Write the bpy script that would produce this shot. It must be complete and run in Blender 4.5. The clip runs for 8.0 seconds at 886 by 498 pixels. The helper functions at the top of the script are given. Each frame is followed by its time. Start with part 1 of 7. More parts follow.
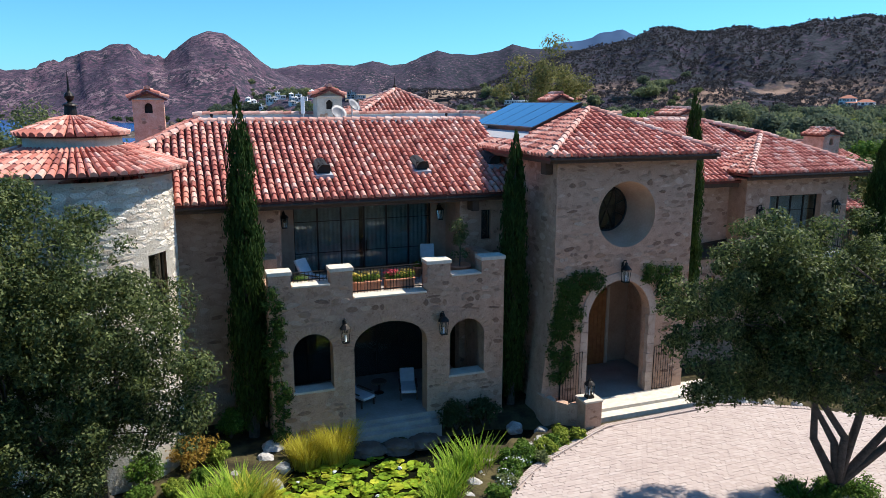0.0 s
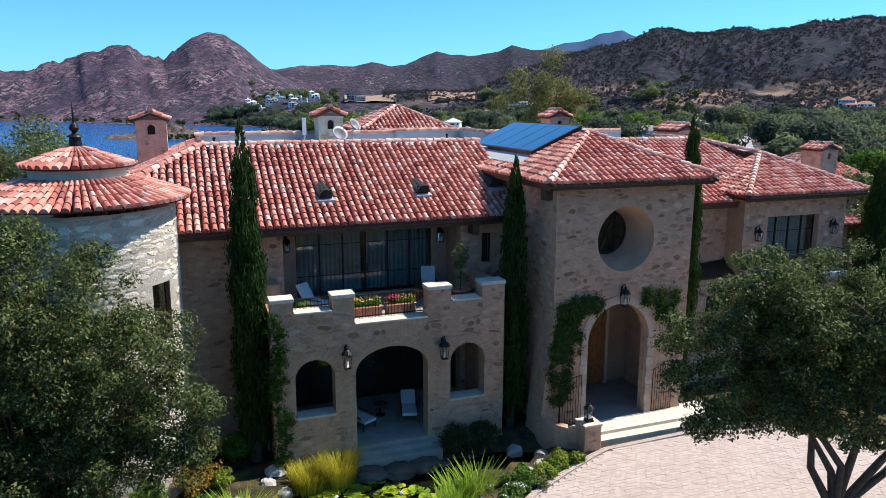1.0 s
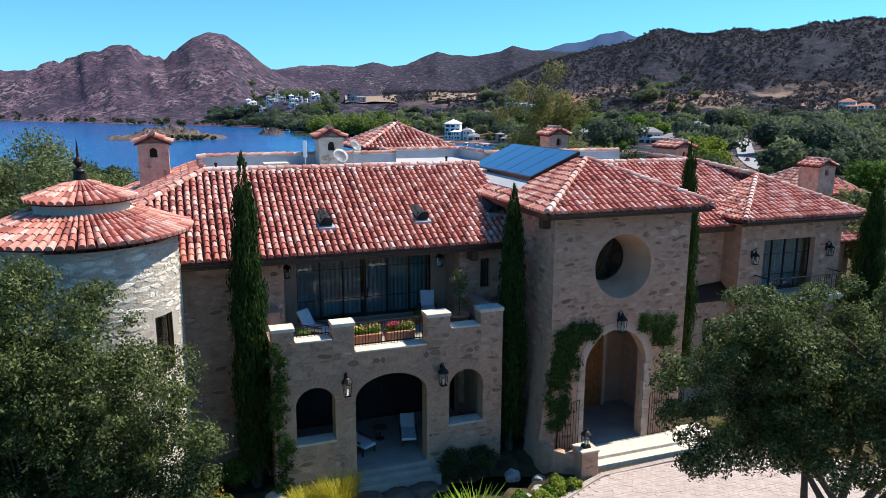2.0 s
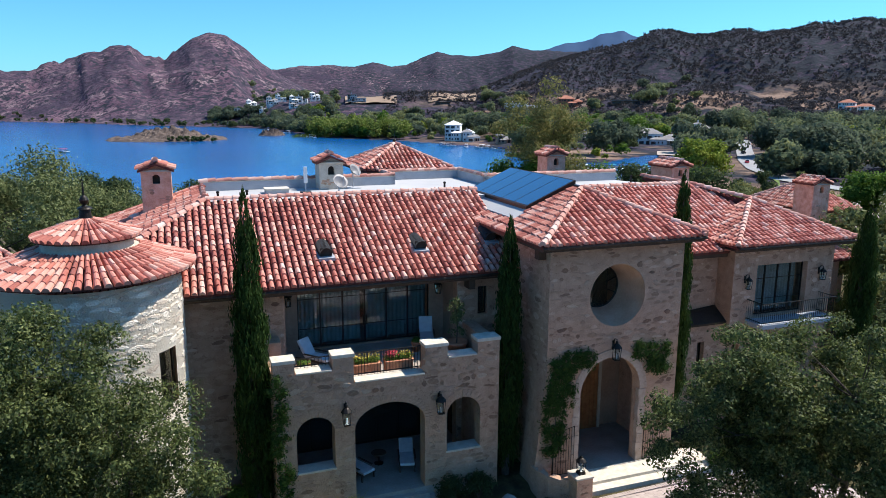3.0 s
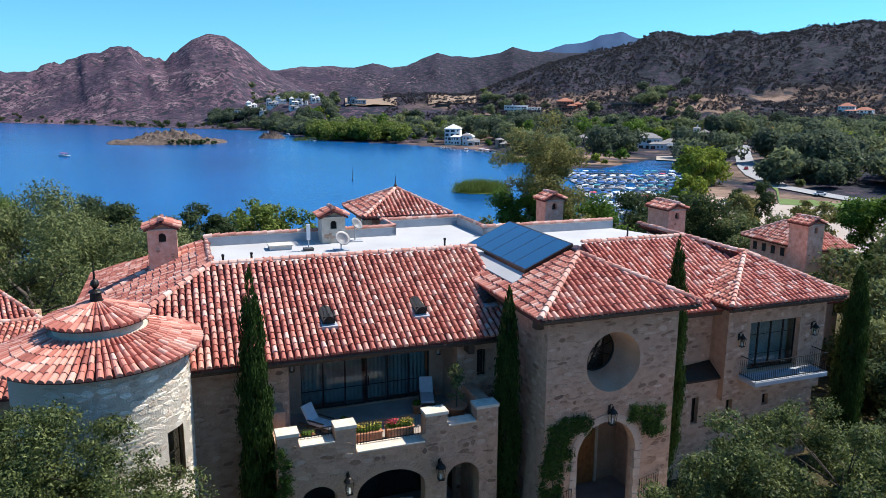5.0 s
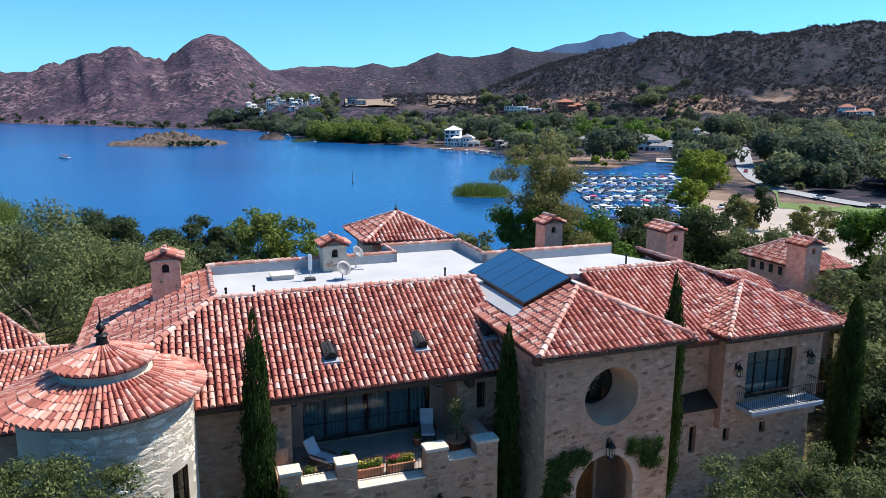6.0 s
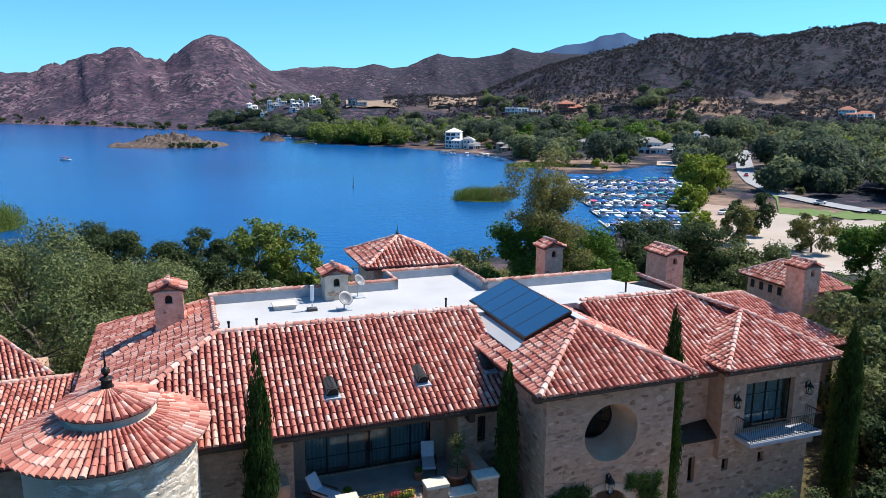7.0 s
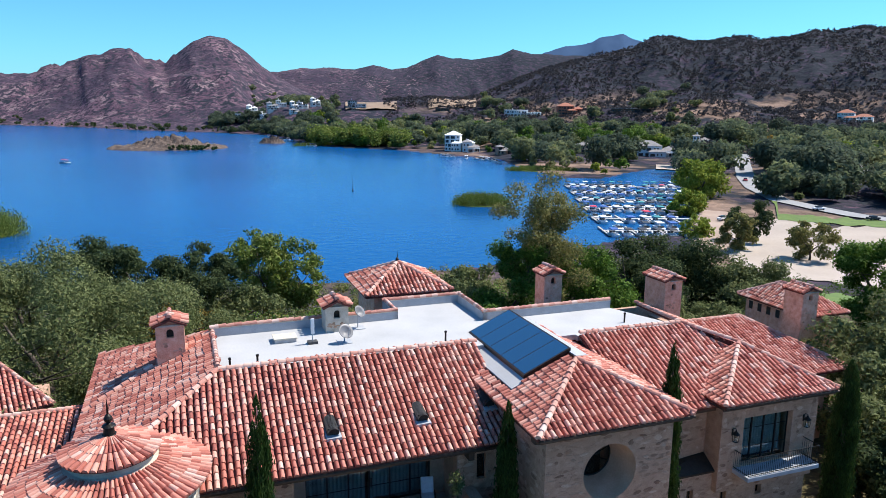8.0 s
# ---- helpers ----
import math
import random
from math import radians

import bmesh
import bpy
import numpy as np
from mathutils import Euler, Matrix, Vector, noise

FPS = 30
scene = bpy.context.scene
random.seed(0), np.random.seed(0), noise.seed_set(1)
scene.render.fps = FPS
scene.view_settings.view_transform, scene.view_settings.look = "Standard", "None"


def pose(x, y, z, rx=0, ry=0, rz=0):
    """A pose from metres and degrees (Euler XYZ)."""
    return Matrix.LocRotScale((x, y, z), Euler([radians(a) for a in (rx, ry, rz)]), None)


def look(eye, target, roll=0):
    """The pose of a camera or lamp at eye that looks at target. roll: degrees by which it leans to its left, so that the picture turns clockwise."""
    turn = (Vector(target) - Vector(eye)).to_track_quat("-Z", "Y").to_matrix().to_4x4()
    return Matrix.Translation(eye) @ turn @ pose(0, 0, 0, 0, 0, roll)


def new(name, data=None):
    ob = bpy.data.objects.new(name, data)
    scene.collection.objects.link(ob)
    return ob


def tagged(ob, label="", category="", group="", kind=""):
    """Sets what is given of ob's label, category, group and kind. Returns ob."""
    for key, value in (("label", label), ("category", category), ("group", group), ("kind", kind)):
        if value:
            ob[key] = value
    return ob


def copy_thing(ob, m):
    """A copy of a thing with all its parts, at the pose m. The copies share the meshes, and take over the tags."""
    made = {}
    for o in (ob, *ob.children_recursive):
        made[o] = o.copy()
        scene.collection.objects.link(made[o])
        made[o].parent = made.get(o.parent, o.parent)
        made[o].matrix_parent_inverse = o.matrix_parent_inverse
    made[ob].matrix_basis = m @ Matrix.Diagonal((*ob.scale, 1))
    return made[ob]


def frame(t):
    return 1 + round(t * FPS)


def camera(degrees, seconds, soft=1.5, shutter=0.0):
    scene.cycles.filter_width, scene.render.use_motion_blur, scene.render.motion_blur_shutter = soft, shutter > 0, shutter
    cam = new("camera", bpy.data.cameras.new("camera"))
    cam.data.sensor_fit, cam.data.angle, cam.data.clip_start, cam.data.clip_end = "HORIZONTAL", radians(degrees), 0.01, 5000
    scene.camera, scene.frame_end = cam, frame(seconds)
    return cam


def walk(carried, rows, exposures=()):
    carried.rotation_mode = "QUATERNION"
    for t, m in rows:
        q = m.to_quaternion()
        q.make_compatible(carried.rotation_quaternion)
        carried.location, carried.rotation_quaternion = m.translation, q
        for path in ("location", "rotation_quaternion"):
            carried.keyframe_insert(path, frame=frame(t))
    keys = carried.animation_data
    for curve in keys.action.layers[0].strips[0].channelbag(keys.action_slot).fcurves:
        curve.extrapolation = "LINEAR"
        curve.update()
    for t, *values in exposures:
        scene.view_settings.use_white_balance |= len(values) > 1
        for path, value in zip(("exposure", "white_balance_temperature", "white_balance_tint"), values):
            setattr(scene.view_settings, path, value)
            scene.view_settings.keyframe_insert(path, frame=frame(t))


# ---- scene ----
cam = camera(63.6, 8.0, soft=0.85)
PATH = [
    (0, (-0.499, 0.182, 11.471), (-0.475, 2.142, 11.07), 0.1),
    (0.5, (-0.53, 0.181, 11.922), (-0.505, 2.141, 11.522), 0.2),
    (1, (-0.544, 0.134, 12.426), (-0.519, 2.093, 12.027), 0.1),
    (1.5, (-0.542, 0.128, 12.945), (-0.517, 2.088, 12.546), 0.2),
    (3, (-0.418, -0.255, 14.819), (-0.394, 1.704, 14.419), 0.2),
    (3.5, (-0.462, -0.288, 15.482), (-0.437, 1.671, 15.082), 0.2),
    (4, (-0.48, -0.296, 16.217), (-0.455, 1.663, 15.817), 0.3),
    (4.5, (-0.454, -0.337, 16.933), (-0.429, 1.623, 16.534), 0.3),
    (6, (-0.479, -0.459, 19.279), (-0.454, 1.501, 18.878), 0.3),
    (6.5, (-0.502, -0.447, 20.042), (-0.477, 1.512, 19.642), 0.3),
    (7, (-0.524, -0.406, 20.859), (-0.5, 1.553, 20.459), 0.4),
    (7.5, (-0.548, -0.36, 21.721), (-0.523, 1.599, 21.321), 0.4),
    (8, (-0.564, -0.279, 22.554), (-0.538, 1.681, 22.156), 0.5),
]
walk(cam, [(t, look(eye, target, roll)) for t, eye, target, roll in PATH])

# ---- light ----
SUN_AZ, SUN_EL = 20.5, 54.0
world = bpy.data.worlds.new("sky")
scene.world = world
world.use_nodes = True
wn, wl = world.node_tree.nodes, world.node_tree.links
sky = wn.new("ShaderNodeTexSky")
sky.sky_type, sky.sun_disc = "NISHITA", False
sky.sun_elevation, sky.sun_rotation = radians(SUN_EL), radians(90 - SUN_AZ)
sky.altitude, sky.air_density, sky.dust_density, sky.ozone_density = 300, 1.0, 0.4, 1.5
wn["Background"].inputs["Strength"].default_value = 0.092
tint = wn.new("ShaderNodeMix")
tint.data_type, tint.blend_type = "RGBA", "MULTIPLY"
tint.inputs["Factor"].default_value = 1.0
tint.inputs["B"].default_value = (0.39, 0.93, 1.33, 1)
wl.new(sky.outputs["Color"], tint.inputs["A"])
wl.new(tint.outputs["Result"], wn["Background"].inputs["Color"])
sun_data = bpy.data.lights.new("sun", "SUN")
sun_data.energy, sun_data.angle, sun_data.color = 5.0, radians(0.6), (1.0, 0.94, 0.86)
sun = new("sun", sun_data)
sun_way = Vector((math.cos(radians(SUN_AZ)) * math.cos(radians(SUN_EL)), math.sin(radians(SUN_AZ)) * math.cos(radians(SUN_EL)), math.sin(radians(SUN_EL))))
sun.matrix_world = look(sun_way * 100, (0, 0, 0))
scene.view_settings.exposure = 0.62


# ---- materials ----
def material(name, stops, scale=1.0, rough=0.8, bump=0.3, metal=0.0, fine=8.0, island=0.0, kind="noise", spec=0.5, detail=6.0, speck=0.35, leafy=0.0):
    """A two-scale noise material. stops: colours from dark to light; island: how far each piece differs."""
    m = bpy.data.materials.new(name)
    m.use_nodes = True
    n, l = m.node_tree.nodes, m.node_tree.links
    b = n["Principled BSDF"]
    b.inputs["Roughness"].default_value, b.inputs["Metallic"].default_value = rough, metal
    b.inputs["Specular IOR Level"].default_value = spec
    co = n.new("ShaderNodeTexCoord")
    big = n.new("ShaderNodeTexNoise") if kind == "noise" else n.new("ShaderNodeTexVoronoi")
    big.inputs["Scale"].default_value = scale
    if kind == "noise":
        big.inputs["Detail"].default_value = detail
    l.new(co.outputs["Object"], big.inputs["Vector"])
    small = n.new("ShaderNodeTexNoise")
    small.inputs["Scale"].default_value, small.inputs["Detail"].default_value = scale * fine, 5.0
    l.new(co.outputs["Object"], small.inputs["Vector"])
    fac = n.new("ShaderNodeMix")
    fac.inputs["Factor"].default_value = speck
    if kind == "noise":
        l.new(big.outputs["Fac"], fac.inputs["A"])
    else:
        sep = n.new("ShaderNodeSeparateColor")
        l.new(big.outputs["Color"], sep.inputs["Color"])
        l.new(sep.outputs["Red"], fac.inputs["A"])
    l.new(small.outputs["Fac"], fac.inputs["B"])
    value = fac.outputs["Result"]
    if island:
        geo, info = n.new("ShaderNodeNewGeometry"), n.new("ShaderNodeObjectInfo")
        add, fr, mix = n.new("ShaderNodeMath"), n.new("ShaderNodeMath"), n.new("ShaderNodeMix")
        add.operation, fr.operation = "ADD", "FRACT"
        l.new(geo.outputs["Random Per Island"], add.inputs[0])
        l.new(info.outputs["Random"], add.inputs[1])
        l.new(add.outputs[0], fr.inputs[0])
        mix.inputs["Factor"].default_value = island
        l.new(value, mix.inputs["A"])
        l.new(fr.outputs[0], mix.inputs["B"])
        value = mix.outputs["Result"]
    ramp = n.new("ShaderNodeValToRGB")
    lo, hi = (0.3, 0.7) if not island else (0.3 * (1 - island), 1 - 0.3 * (1 - island))
    e = ramp.color_ramp.elements
    while len(e) < len(stops):
        e.new(0.5)
    for k, c in enumerate(stops):
        e[k].position = lo + (hi - lo) * k / max(1, len(stops) - 1)
        e[k].color = (*c, 1)
    l.new(value, ramp.inputs["Fac"])
    l.new(ramp.outputs["Color"], b.inputs["Base Color"])
    if leafy:
        tr, ms = n.new("ShaderNodeBsdfTranslucent"), n.new("ShaderNodeMixShader")
        ms.inputs["Fac"].default_value = leafy
        l.new(ramp.outputs["Color"], tr.inputs["Color"])
        l.new(b.outputs["BSDF"], ms.inputs[1])
        l.new(tr.outputs["BSDF"], ms.inputs[2])
        l.new(ms.outputs["Shader"], n["Material Output"].inputs["Surface"])
    if bump:
        bp = n.new("ShaderNodeBump")
        bp.inputs["Strength"].default_value, bp.inputs["Distance"].default_value = bump, 0.03
        l.new(small.outputs["Fac"], bp.inputs["Height"])
        l.new(bp.outputs["Normal"], b.inputs["Normal"])
    return m


M_STONE = material("rubble_stone", [(0.19, 0.10, 0.065), (0.42, 0.255, 0.17), (0.49, 0.31, 0.21), (0.58, 0.395, 0.29)], 3.2, 0.92, 1.0, fine=6, speck=0.5)
# Paler turret stone, its tone lifted further to paint in sunlight
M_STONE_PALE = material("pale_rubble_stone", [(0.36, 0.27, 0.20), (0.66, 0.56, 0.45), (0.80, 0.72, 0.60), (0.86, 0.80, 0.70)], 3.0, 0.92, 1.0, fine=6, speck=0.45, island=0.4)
M_STONE_PIECE = material("field_stone", [(0.15, 0.075, 0.05), (0.38, 0.225, 0.145), (0.48, 0.30, 0.20), (0.52, 0.335, 0.23), (0.66, 0.48, 0.36)], 4, 0.9, 1.0, fine=6, island=0.62)
M_TRIM = material("limestone_trim", [(0.42, 0.35, 0.27), (0.62, 0.56, 0.47)], 3, 0.85, 0.3)
M_ARCH = material("arch_stone", [(0.30, 0.21, 0.155), (0.44, 0.335, 0.26), (0.54, 0.43, 0.34)], 3, 0.88, 0.5)
M_CAP = material("pale_capstone", [(0.46, 0.40, 0.31), (0.70, 0.64, 0.54)], 4, 0.85, 0.3)
M_PLASTER = material("aged_plaster", [(0.27, 0.175, 0.12), (0.44, 0.30, 0.215)], 1.2, 0.9, 0.25)
M_TILE = material("terracotta_tile", [(0.18, 0.052, 0.042), (0.36, 0.108, 0.078), (0.47, 0.16, 0.115), (0.53, 0.215, 0.16), (0.58, 0.30, 0.23), (0.67, 0.48, 0.41)], 5, 0.85, 0.4, fine=5, island=0.72)
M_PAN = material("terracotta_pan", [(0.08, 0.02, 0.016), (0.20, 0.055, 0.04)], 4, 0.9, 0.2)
M_BRICK = material("chimney_brick", [(0.52, 0.25, 0.16), (0.73, 0.41, 0.28), (0.82, 0.57, 0.43)], 3, 0.9, 0.8, fine=6)
M_IRON = material("dark_iron", [(0.012, 0.011, 0.010), (0.035, 0.03, 0.026)], 20, 0.5, 0.1, metal=0.7)
M_BRONZE = material("bronze_gutter", [(0.035, 0.022, 0.016), (0.07, 0.045, 0.03)], 8, 0.5, 0.1, metal=0.5)
M_BEAM = material("dark_timber", [(0.05, 0.028, 0.018), (0.11, 0.065, 0.04)], 6, 0.8, 0.3)
M_DOOR = material("stained_oak", [(0.20, 0.075, 0.025), (0.36, 0.16, 0.06)], 5, 0.5, 0.2)
M_DECK = material("white_roof_membrane", [(0.36, 0.36, 0.36), (0.46, 0.46, 0.46)], 0.5, 0.85, 0.1, fine=20)
M_PARAPET = material("grey_flashing", [(0.30, 0.32, 0.35), (0.42, 0.44, 0.47)], 2, 0.6, 0.1)
M_VENT = material("grey_metal_vent", [(0.03, 0.03, 0.032), (0.07, 0.07, 0.072)], 6, 0.7, 0.1)
M_WHITE = material("white_paint", [(0.70, 0.70, 0.70), (0.82, 0.82, 0.82)], 2, 0.6, 0.05)
M_DISH = material("grey_dish", [(0.13, 0.13, 0.14), (0.20, 0.20, 0.21)], 4, 0.5, 0.0)
M_CUSHION = material("canvas_cushion", [(0.55, 0.55, 0.56), (0.74, 0.74, 0.75)], 6, 0.9, 0.2)
M_POT = material("clay_pot", [(0.42, 0.16, 0.08), (0.58, 0.28, 0.16)], 6, 0.8, 0.2)
# Near-black fill: the shade of rooms, flues and openings put into the colour
M_DARK = material("shade_dark_fill", [(0.02, 0.017, 0.015), (0.05, 0.042, 0.035)], 2, 0.9, 0.0)
# Curtain cloth; its teal grey also paints the reflections of the panes
M_CURTAIN = material("curtain_and_reflection", [(0.14, 0.18, 0.185), (0.26, 0.31, 0.315)], 3, 0.9, 0.1)
M_FLOOR = material("terrace_stone", [(0.24, 0.205, 0.175), (0.38, 0.335, 0.295)], 1.5, 0.8, 0.2)
M_JOINT = material("paver_joint", [(0.33, 0.265, 0.23), (0.41, 0.335, 0.295)], 1.0, 0.95, 0.1)
M_PAVER = material("drive_paver", [(0.36, 0.285, 0.25), (0.42, 0.34, 0.30), (0.48, 0.40, 0.36)], 0.8, 0.9, 0.4, island=0.3, fine=5)
M_ROCK = material("granite_boulder", [(0.20, 0.185, 0.17), (0.38, 0.36, 0.335), (0.56, 0.54, 0.51)], 2.5, 0.9, 0.7)
M_BARK = material("oak_bark", [(0.035, 0.026, 0.02), (0.12, 0.095, 0.075)], 5, 0.95, 0.9, fine=4)
M_OAK = material("oak_leaf", [(0.019, 0.029, 0.010), (0.053, 0.074, 0.022), (0.112, 0.143, 0.042), (0.25, 0.275, 0.10)], 0.9, 0.6, 0.0, island=0.65, spec=0.25, leafy=0.45)
M_CYP = material("cypress_leaf", [(0.010, 0.024, 0.006), (0.028, 0.058, 0.012), (0.055, 0.10, 0.024)], 1.2, 0.75, 0.0, island=0.6, spec=0.12, leafy=0.25)
M_OLIVE = material("willow_leaf", [(0.062, 0.084, 0.029), (0.135, 0.162, 0.061), (0.22, 0.235, 0.105)], 0.4, 0.75, 0.0, island=0.6, spec=0.12, leafy=0.35)
# Far oak leaf, lifted and blue-greyed in colour to stand for distance haze
M_HAZE_OAK = material("hazed_oak_leaf", [(0.046, 0.062, 0.048), (0.092, 0.120, 0.078), (0.16, 0.19, 0.11)], 0.03, 0.8, 0.0, island=0.3, spec=0.1, leafy=0.5, detail=1.0)
# Reveal plaster, made warmer in colour to stand for bounced light
M_REVEAL = material("bounce_warmed_plaster", [(0.40, 0.24, 0.15), (0.54, 0.36, 0.25)], 1.5, 0.9, 0.3)
M_TAN = material("dry_grass", [(0.19, 0.125, 0.085), (0.31, 0.22, 0.145)], 0.05, 0.95, 0.3, fine=12)
M_DARKLEAF = material("dark_tree_leaf", [(0.022, 0.036, 0.016), (0.055, 0.080, 0.032), (0.105, 0.135, 0.055)], 0.3, 0.75, 0.0, island=0.5, spec=0.12, leafy=0.45)
M_LIME = material("yellow_green_leaf", [(0.08, 0.125, 0.016), (0.19, 0.245, 0.032), (0.34, 0.37, 0.065)], 0.4, 0.75, 0.0, island=0.6, spec=0.12, leafy=0.35)
M_BIRCH = material("sycamore_leaf", [(0.09, 0.095, 0.032), (0.19, 0.19, 0.062), (0.30, 0.26, 0.11)], 0.5, 0.75, 0.0, island=0.6, spec=0.12, leafy=0.45)
M_REDLEAF = material("rusty_shrub_leaf", [(0.14, 0.07, 0.02), (0.32, 0.20, 0.035), (0.44, 0.31, 0.07)], 1, 0.75, 0.0, island=0.6, spec=0.12, leafy=0.35)
# Haze over the far woods is mixed into these paler, blue-greyed leaf colours
M_HAZE_WOODS = material("hazed_woods_leaf", [(0.044, 0.060, 0.044), (0.086, 0.114, 0.070), (0.145, 0.175, 0.095), (0.22, 0.245, 0.11), (0.30, 0.285, 0.14)], 0.035, 0.8, 0.0, island=0.2, spec=0.1, leafy=0.5, detail=0.5, speck=0.08)
M_IVY = material("ivy_leaf", [(0.014, 0.035, 0.008), (0.04, 0.08, 0.016), (0.08, 0.135, 0.03)], 1, 0.75, 0.0, island=0.6, spec=0.12, leafy=0.35)
M_SHRUB = material("bright_shrub_leaf", [(0.03, 0.07, 0.010), (0.08, 0.15, 0.020), (0.16, 0.24, 0.045)], 1, 0.75, 0.0, island=0.6, spec=0.12, leafy=0.35)
M_GRASSBLADE = material("iris_blade", [(0.10, 0.20, 0.02), (0.26, 0.40, 0.04), (0.46, 0.52, 0.08)], 1, 0.75, 0.0, island=0.6, spec=0.12, leafy=0.35)
M_GOLDGRASS = material("golden_grass_blade", [(0.22, 0.20, 0.02), (0.44, 0.40, 0.04), (0.58, 0.50, 0.09)], 1, 0.75, 0.0, island=0.6, spec=0.12, leafy=0.35)
M_PAD = material("lily_pad", [(0.15, 0.27, 0.025), (0.34, 0.46, 0.04), (0.62, 0.60, 0.08)], 0.8, 0.45, 0.0, island=0.6, spec=0.3, leafy=0.35)
M_RED = material("red_petal", [(0.45, 0.02, 0.04), (0.65, 0.06, 0.10)], 3, 0.6, 0.0)
M_YELLOW = material("yellow_petal", [(0.55, 0.40, 0.03), (0.70, 0.55, 0.10)], 3, 0.6, 0.0)
M_REED = material("reed_blade", [(0.06, 0.10, 0.015), (0.14, 0.19, 0.035), (0.24, 0.26, 0.08)], 0.5, 0.75, 0.0, island=0.6, spec=0.12, leafy=0.35)
M_ISLET = material("islet_rock", [(0.03, 0.022, 0.018), (0.095, 0.066, 0.052), (0.20, 0.15, 0.12)], 0.3, 0.95, 0.9, fine=6)
M_SAND = material("pale_sand", [(0.30, 0.25, 0.205), (0.43, 0.36, 0.30)], 0.05, 0.95, 0.2, fine=30)
# Hill scrub, its leaf colour greyed towards blue for the haze
M_SCRUB = material("hazed_chaparral_leaf", [(0.034, 0.035, 0.043), (0.058, 0.056, 0.060), (0.095, 0.082, 0.080)], 0.02, 0.85, 0.0, island=0.5, spec=0.1, leafy=0.35)
M_DIRT = material("brown_dirt", [(0.25, 0.175, 0.135), (0.40, 0.30, 0.235)], 0.06, 0.95, 0.3, fine=20)
M_ASPHALT = material("asphalt", [(0.22, 0.22, 0.225), (0.31, 0.31, 0.315)], 0.3, 0.9, 0.2)
M_LAWN = material("lawn", [(0.06, 0.11, 0.015), (0.12, 0.18, 0.03)], 0.3, 0.9, 0.3, fine=12)
M_FARHOUSE = material("far_house_wall", [(0.66, 0.65, 0.63), (0.80, 0.79, 0.77)], 0.3, 0.8, 0.1)
M_FARROOF = material("far_house_roof", [(0.16, 0.15, 0.15), (0.28, 0.26, 0.25)], 0.3, 0.8, 0.1)
M_FARRED = material("far_red_wall", [(0.26, 0.08, 0.04), (0.40, 0.15, 0.09)], 0.3, 0.8, 0.1)
M_HULL = material("boat_hull", [(0.62, 0.63, 0.65), (0.80, 0.80, 0.80)], 0.5, 0.4, 0.0)
M_BLUE = material("blue_canvas", [(0.02, 0.06, 0.22), (0.05, 0.14, 0.40)], 1, 0.7, 0.0)
M_TEAL = material("teal_canvas", [(0.02, 0.16, 0.17), (0.05, 0.30, 0.30)], 1, 0.7, 0.0)
M_BLACK = material("black_canvas", [(0.015, 0.016, 0.02), (0.05, 0.05, 0.06)], 1, 0.7, 0.0)
M_DOCK = material("dock_plank", [(0.35, 0.32, 0.28), (0.52, 0.48, 0.43)], 0.5, 0.9, 0.1)
M_FARWIN = material("far_window", [(0.02, 0.025, 0.03), (0.05, 0.06, 0.07)], 1, 0.15, 0.0)
M_TYRE = material("tyre_rubber", [(0.015, 0.015, 0.015), (0.03, 0.03, 0.03)], 4, 0.9, 0.0)


def glass(name, tint=(0.75, 0.85, 0.85)):
    m = bpy.data.materials.new(name)
    m.use_nodes = True
    b = m.node_tree.nodes["Principled BSDF"]
    b.inputs["Base Color"].default_value = (*tint, 1)
    b.inputs["Roughness"].default_value, b.inputs["Transmission Weight"].default_value, b.inputs["IOR"].default_value = 0.02, 1.0, 1.45
    return m


M_GLASS = glass("window_glass")


def panel_material():
    m = bpy.data.materials.new("solar_absorber")
    m.use_nodes = True
    n, l = m.node_tree.nodes, m.node_tree.links
    b = n["Principled BSDF"]
    b.inputs["Base Color"].default_value = (0.013, 0.055, 0.125, 1)
    b.inputs["Roughness"].default_value = 0.12
    b.inputs["Coat Weight"].default_value = 1.0
    b.inputs["Coat Roughness"].default_value = 0.08
    return m


M_SOLAR = panel_material()


def water_material(name, colour, ripple, strength):
    m = bpy.data.materials.new(name)
    m.use_nodes = True
    n, l = m.node_tree.nodes, m.node_tree.links
    b = n["Principled BSDF"]
    b.inputs["Roughness"].default_value, b.inputs["IOR"].default_value = 0.2, 1.33
    b.inputs["Specular IOR Level"].default_value = 0.25
    co, big, mp = n.new("ShaderNodeTexCoord"), n.new("ShaderNodeTexNoise"), n.new("ShaderNodeValToRGB")
    big.inputs["Scale"].default_value = 0.006
    l.new(co.outputs["Object"], big.inputs["Vector"])
    mp.color_ramp.elements[0].position, mp.color_ramp.elements[1].position = 0.35, 0.7
    mp.color_ramp.elements[0].color = (*colour, 1)
    mp.color_ramp.elements[1].color = (*[c * 1.35 for c in colour], 1)
    l.new(big.outputs["Fac"], mp.inputs["Fac"])
    l.new(mp.outputs["Color"], b.inputs["Base Color"])
    small, bp = n.new("ShaderNodeTexNoise"), n.new("ShaderNodeBump")
    small.inputs["Scale"].default_value, small.inputs["Detail"].default_value = ripple, 4.0
    l.new(co.outputs["Object"], small.inputs["Vector"])
    bp.inputs["Strength"].default_value, bp.inputs["Distance"].default_value = strength, 0.2
    l.new(small.outputs["Fac"], bp.inputs["Height"])
    l.new(bp.outputs["Normal"], b.inputs["Normal"])
    return m


M_LAKE = water_material("lake_water", (0.002, 0.060, 0.195), 0.30, 1.0)
M_POND = water_material("pond_water", (0.006, 0.007, 0.004), 2.0, 0.05)


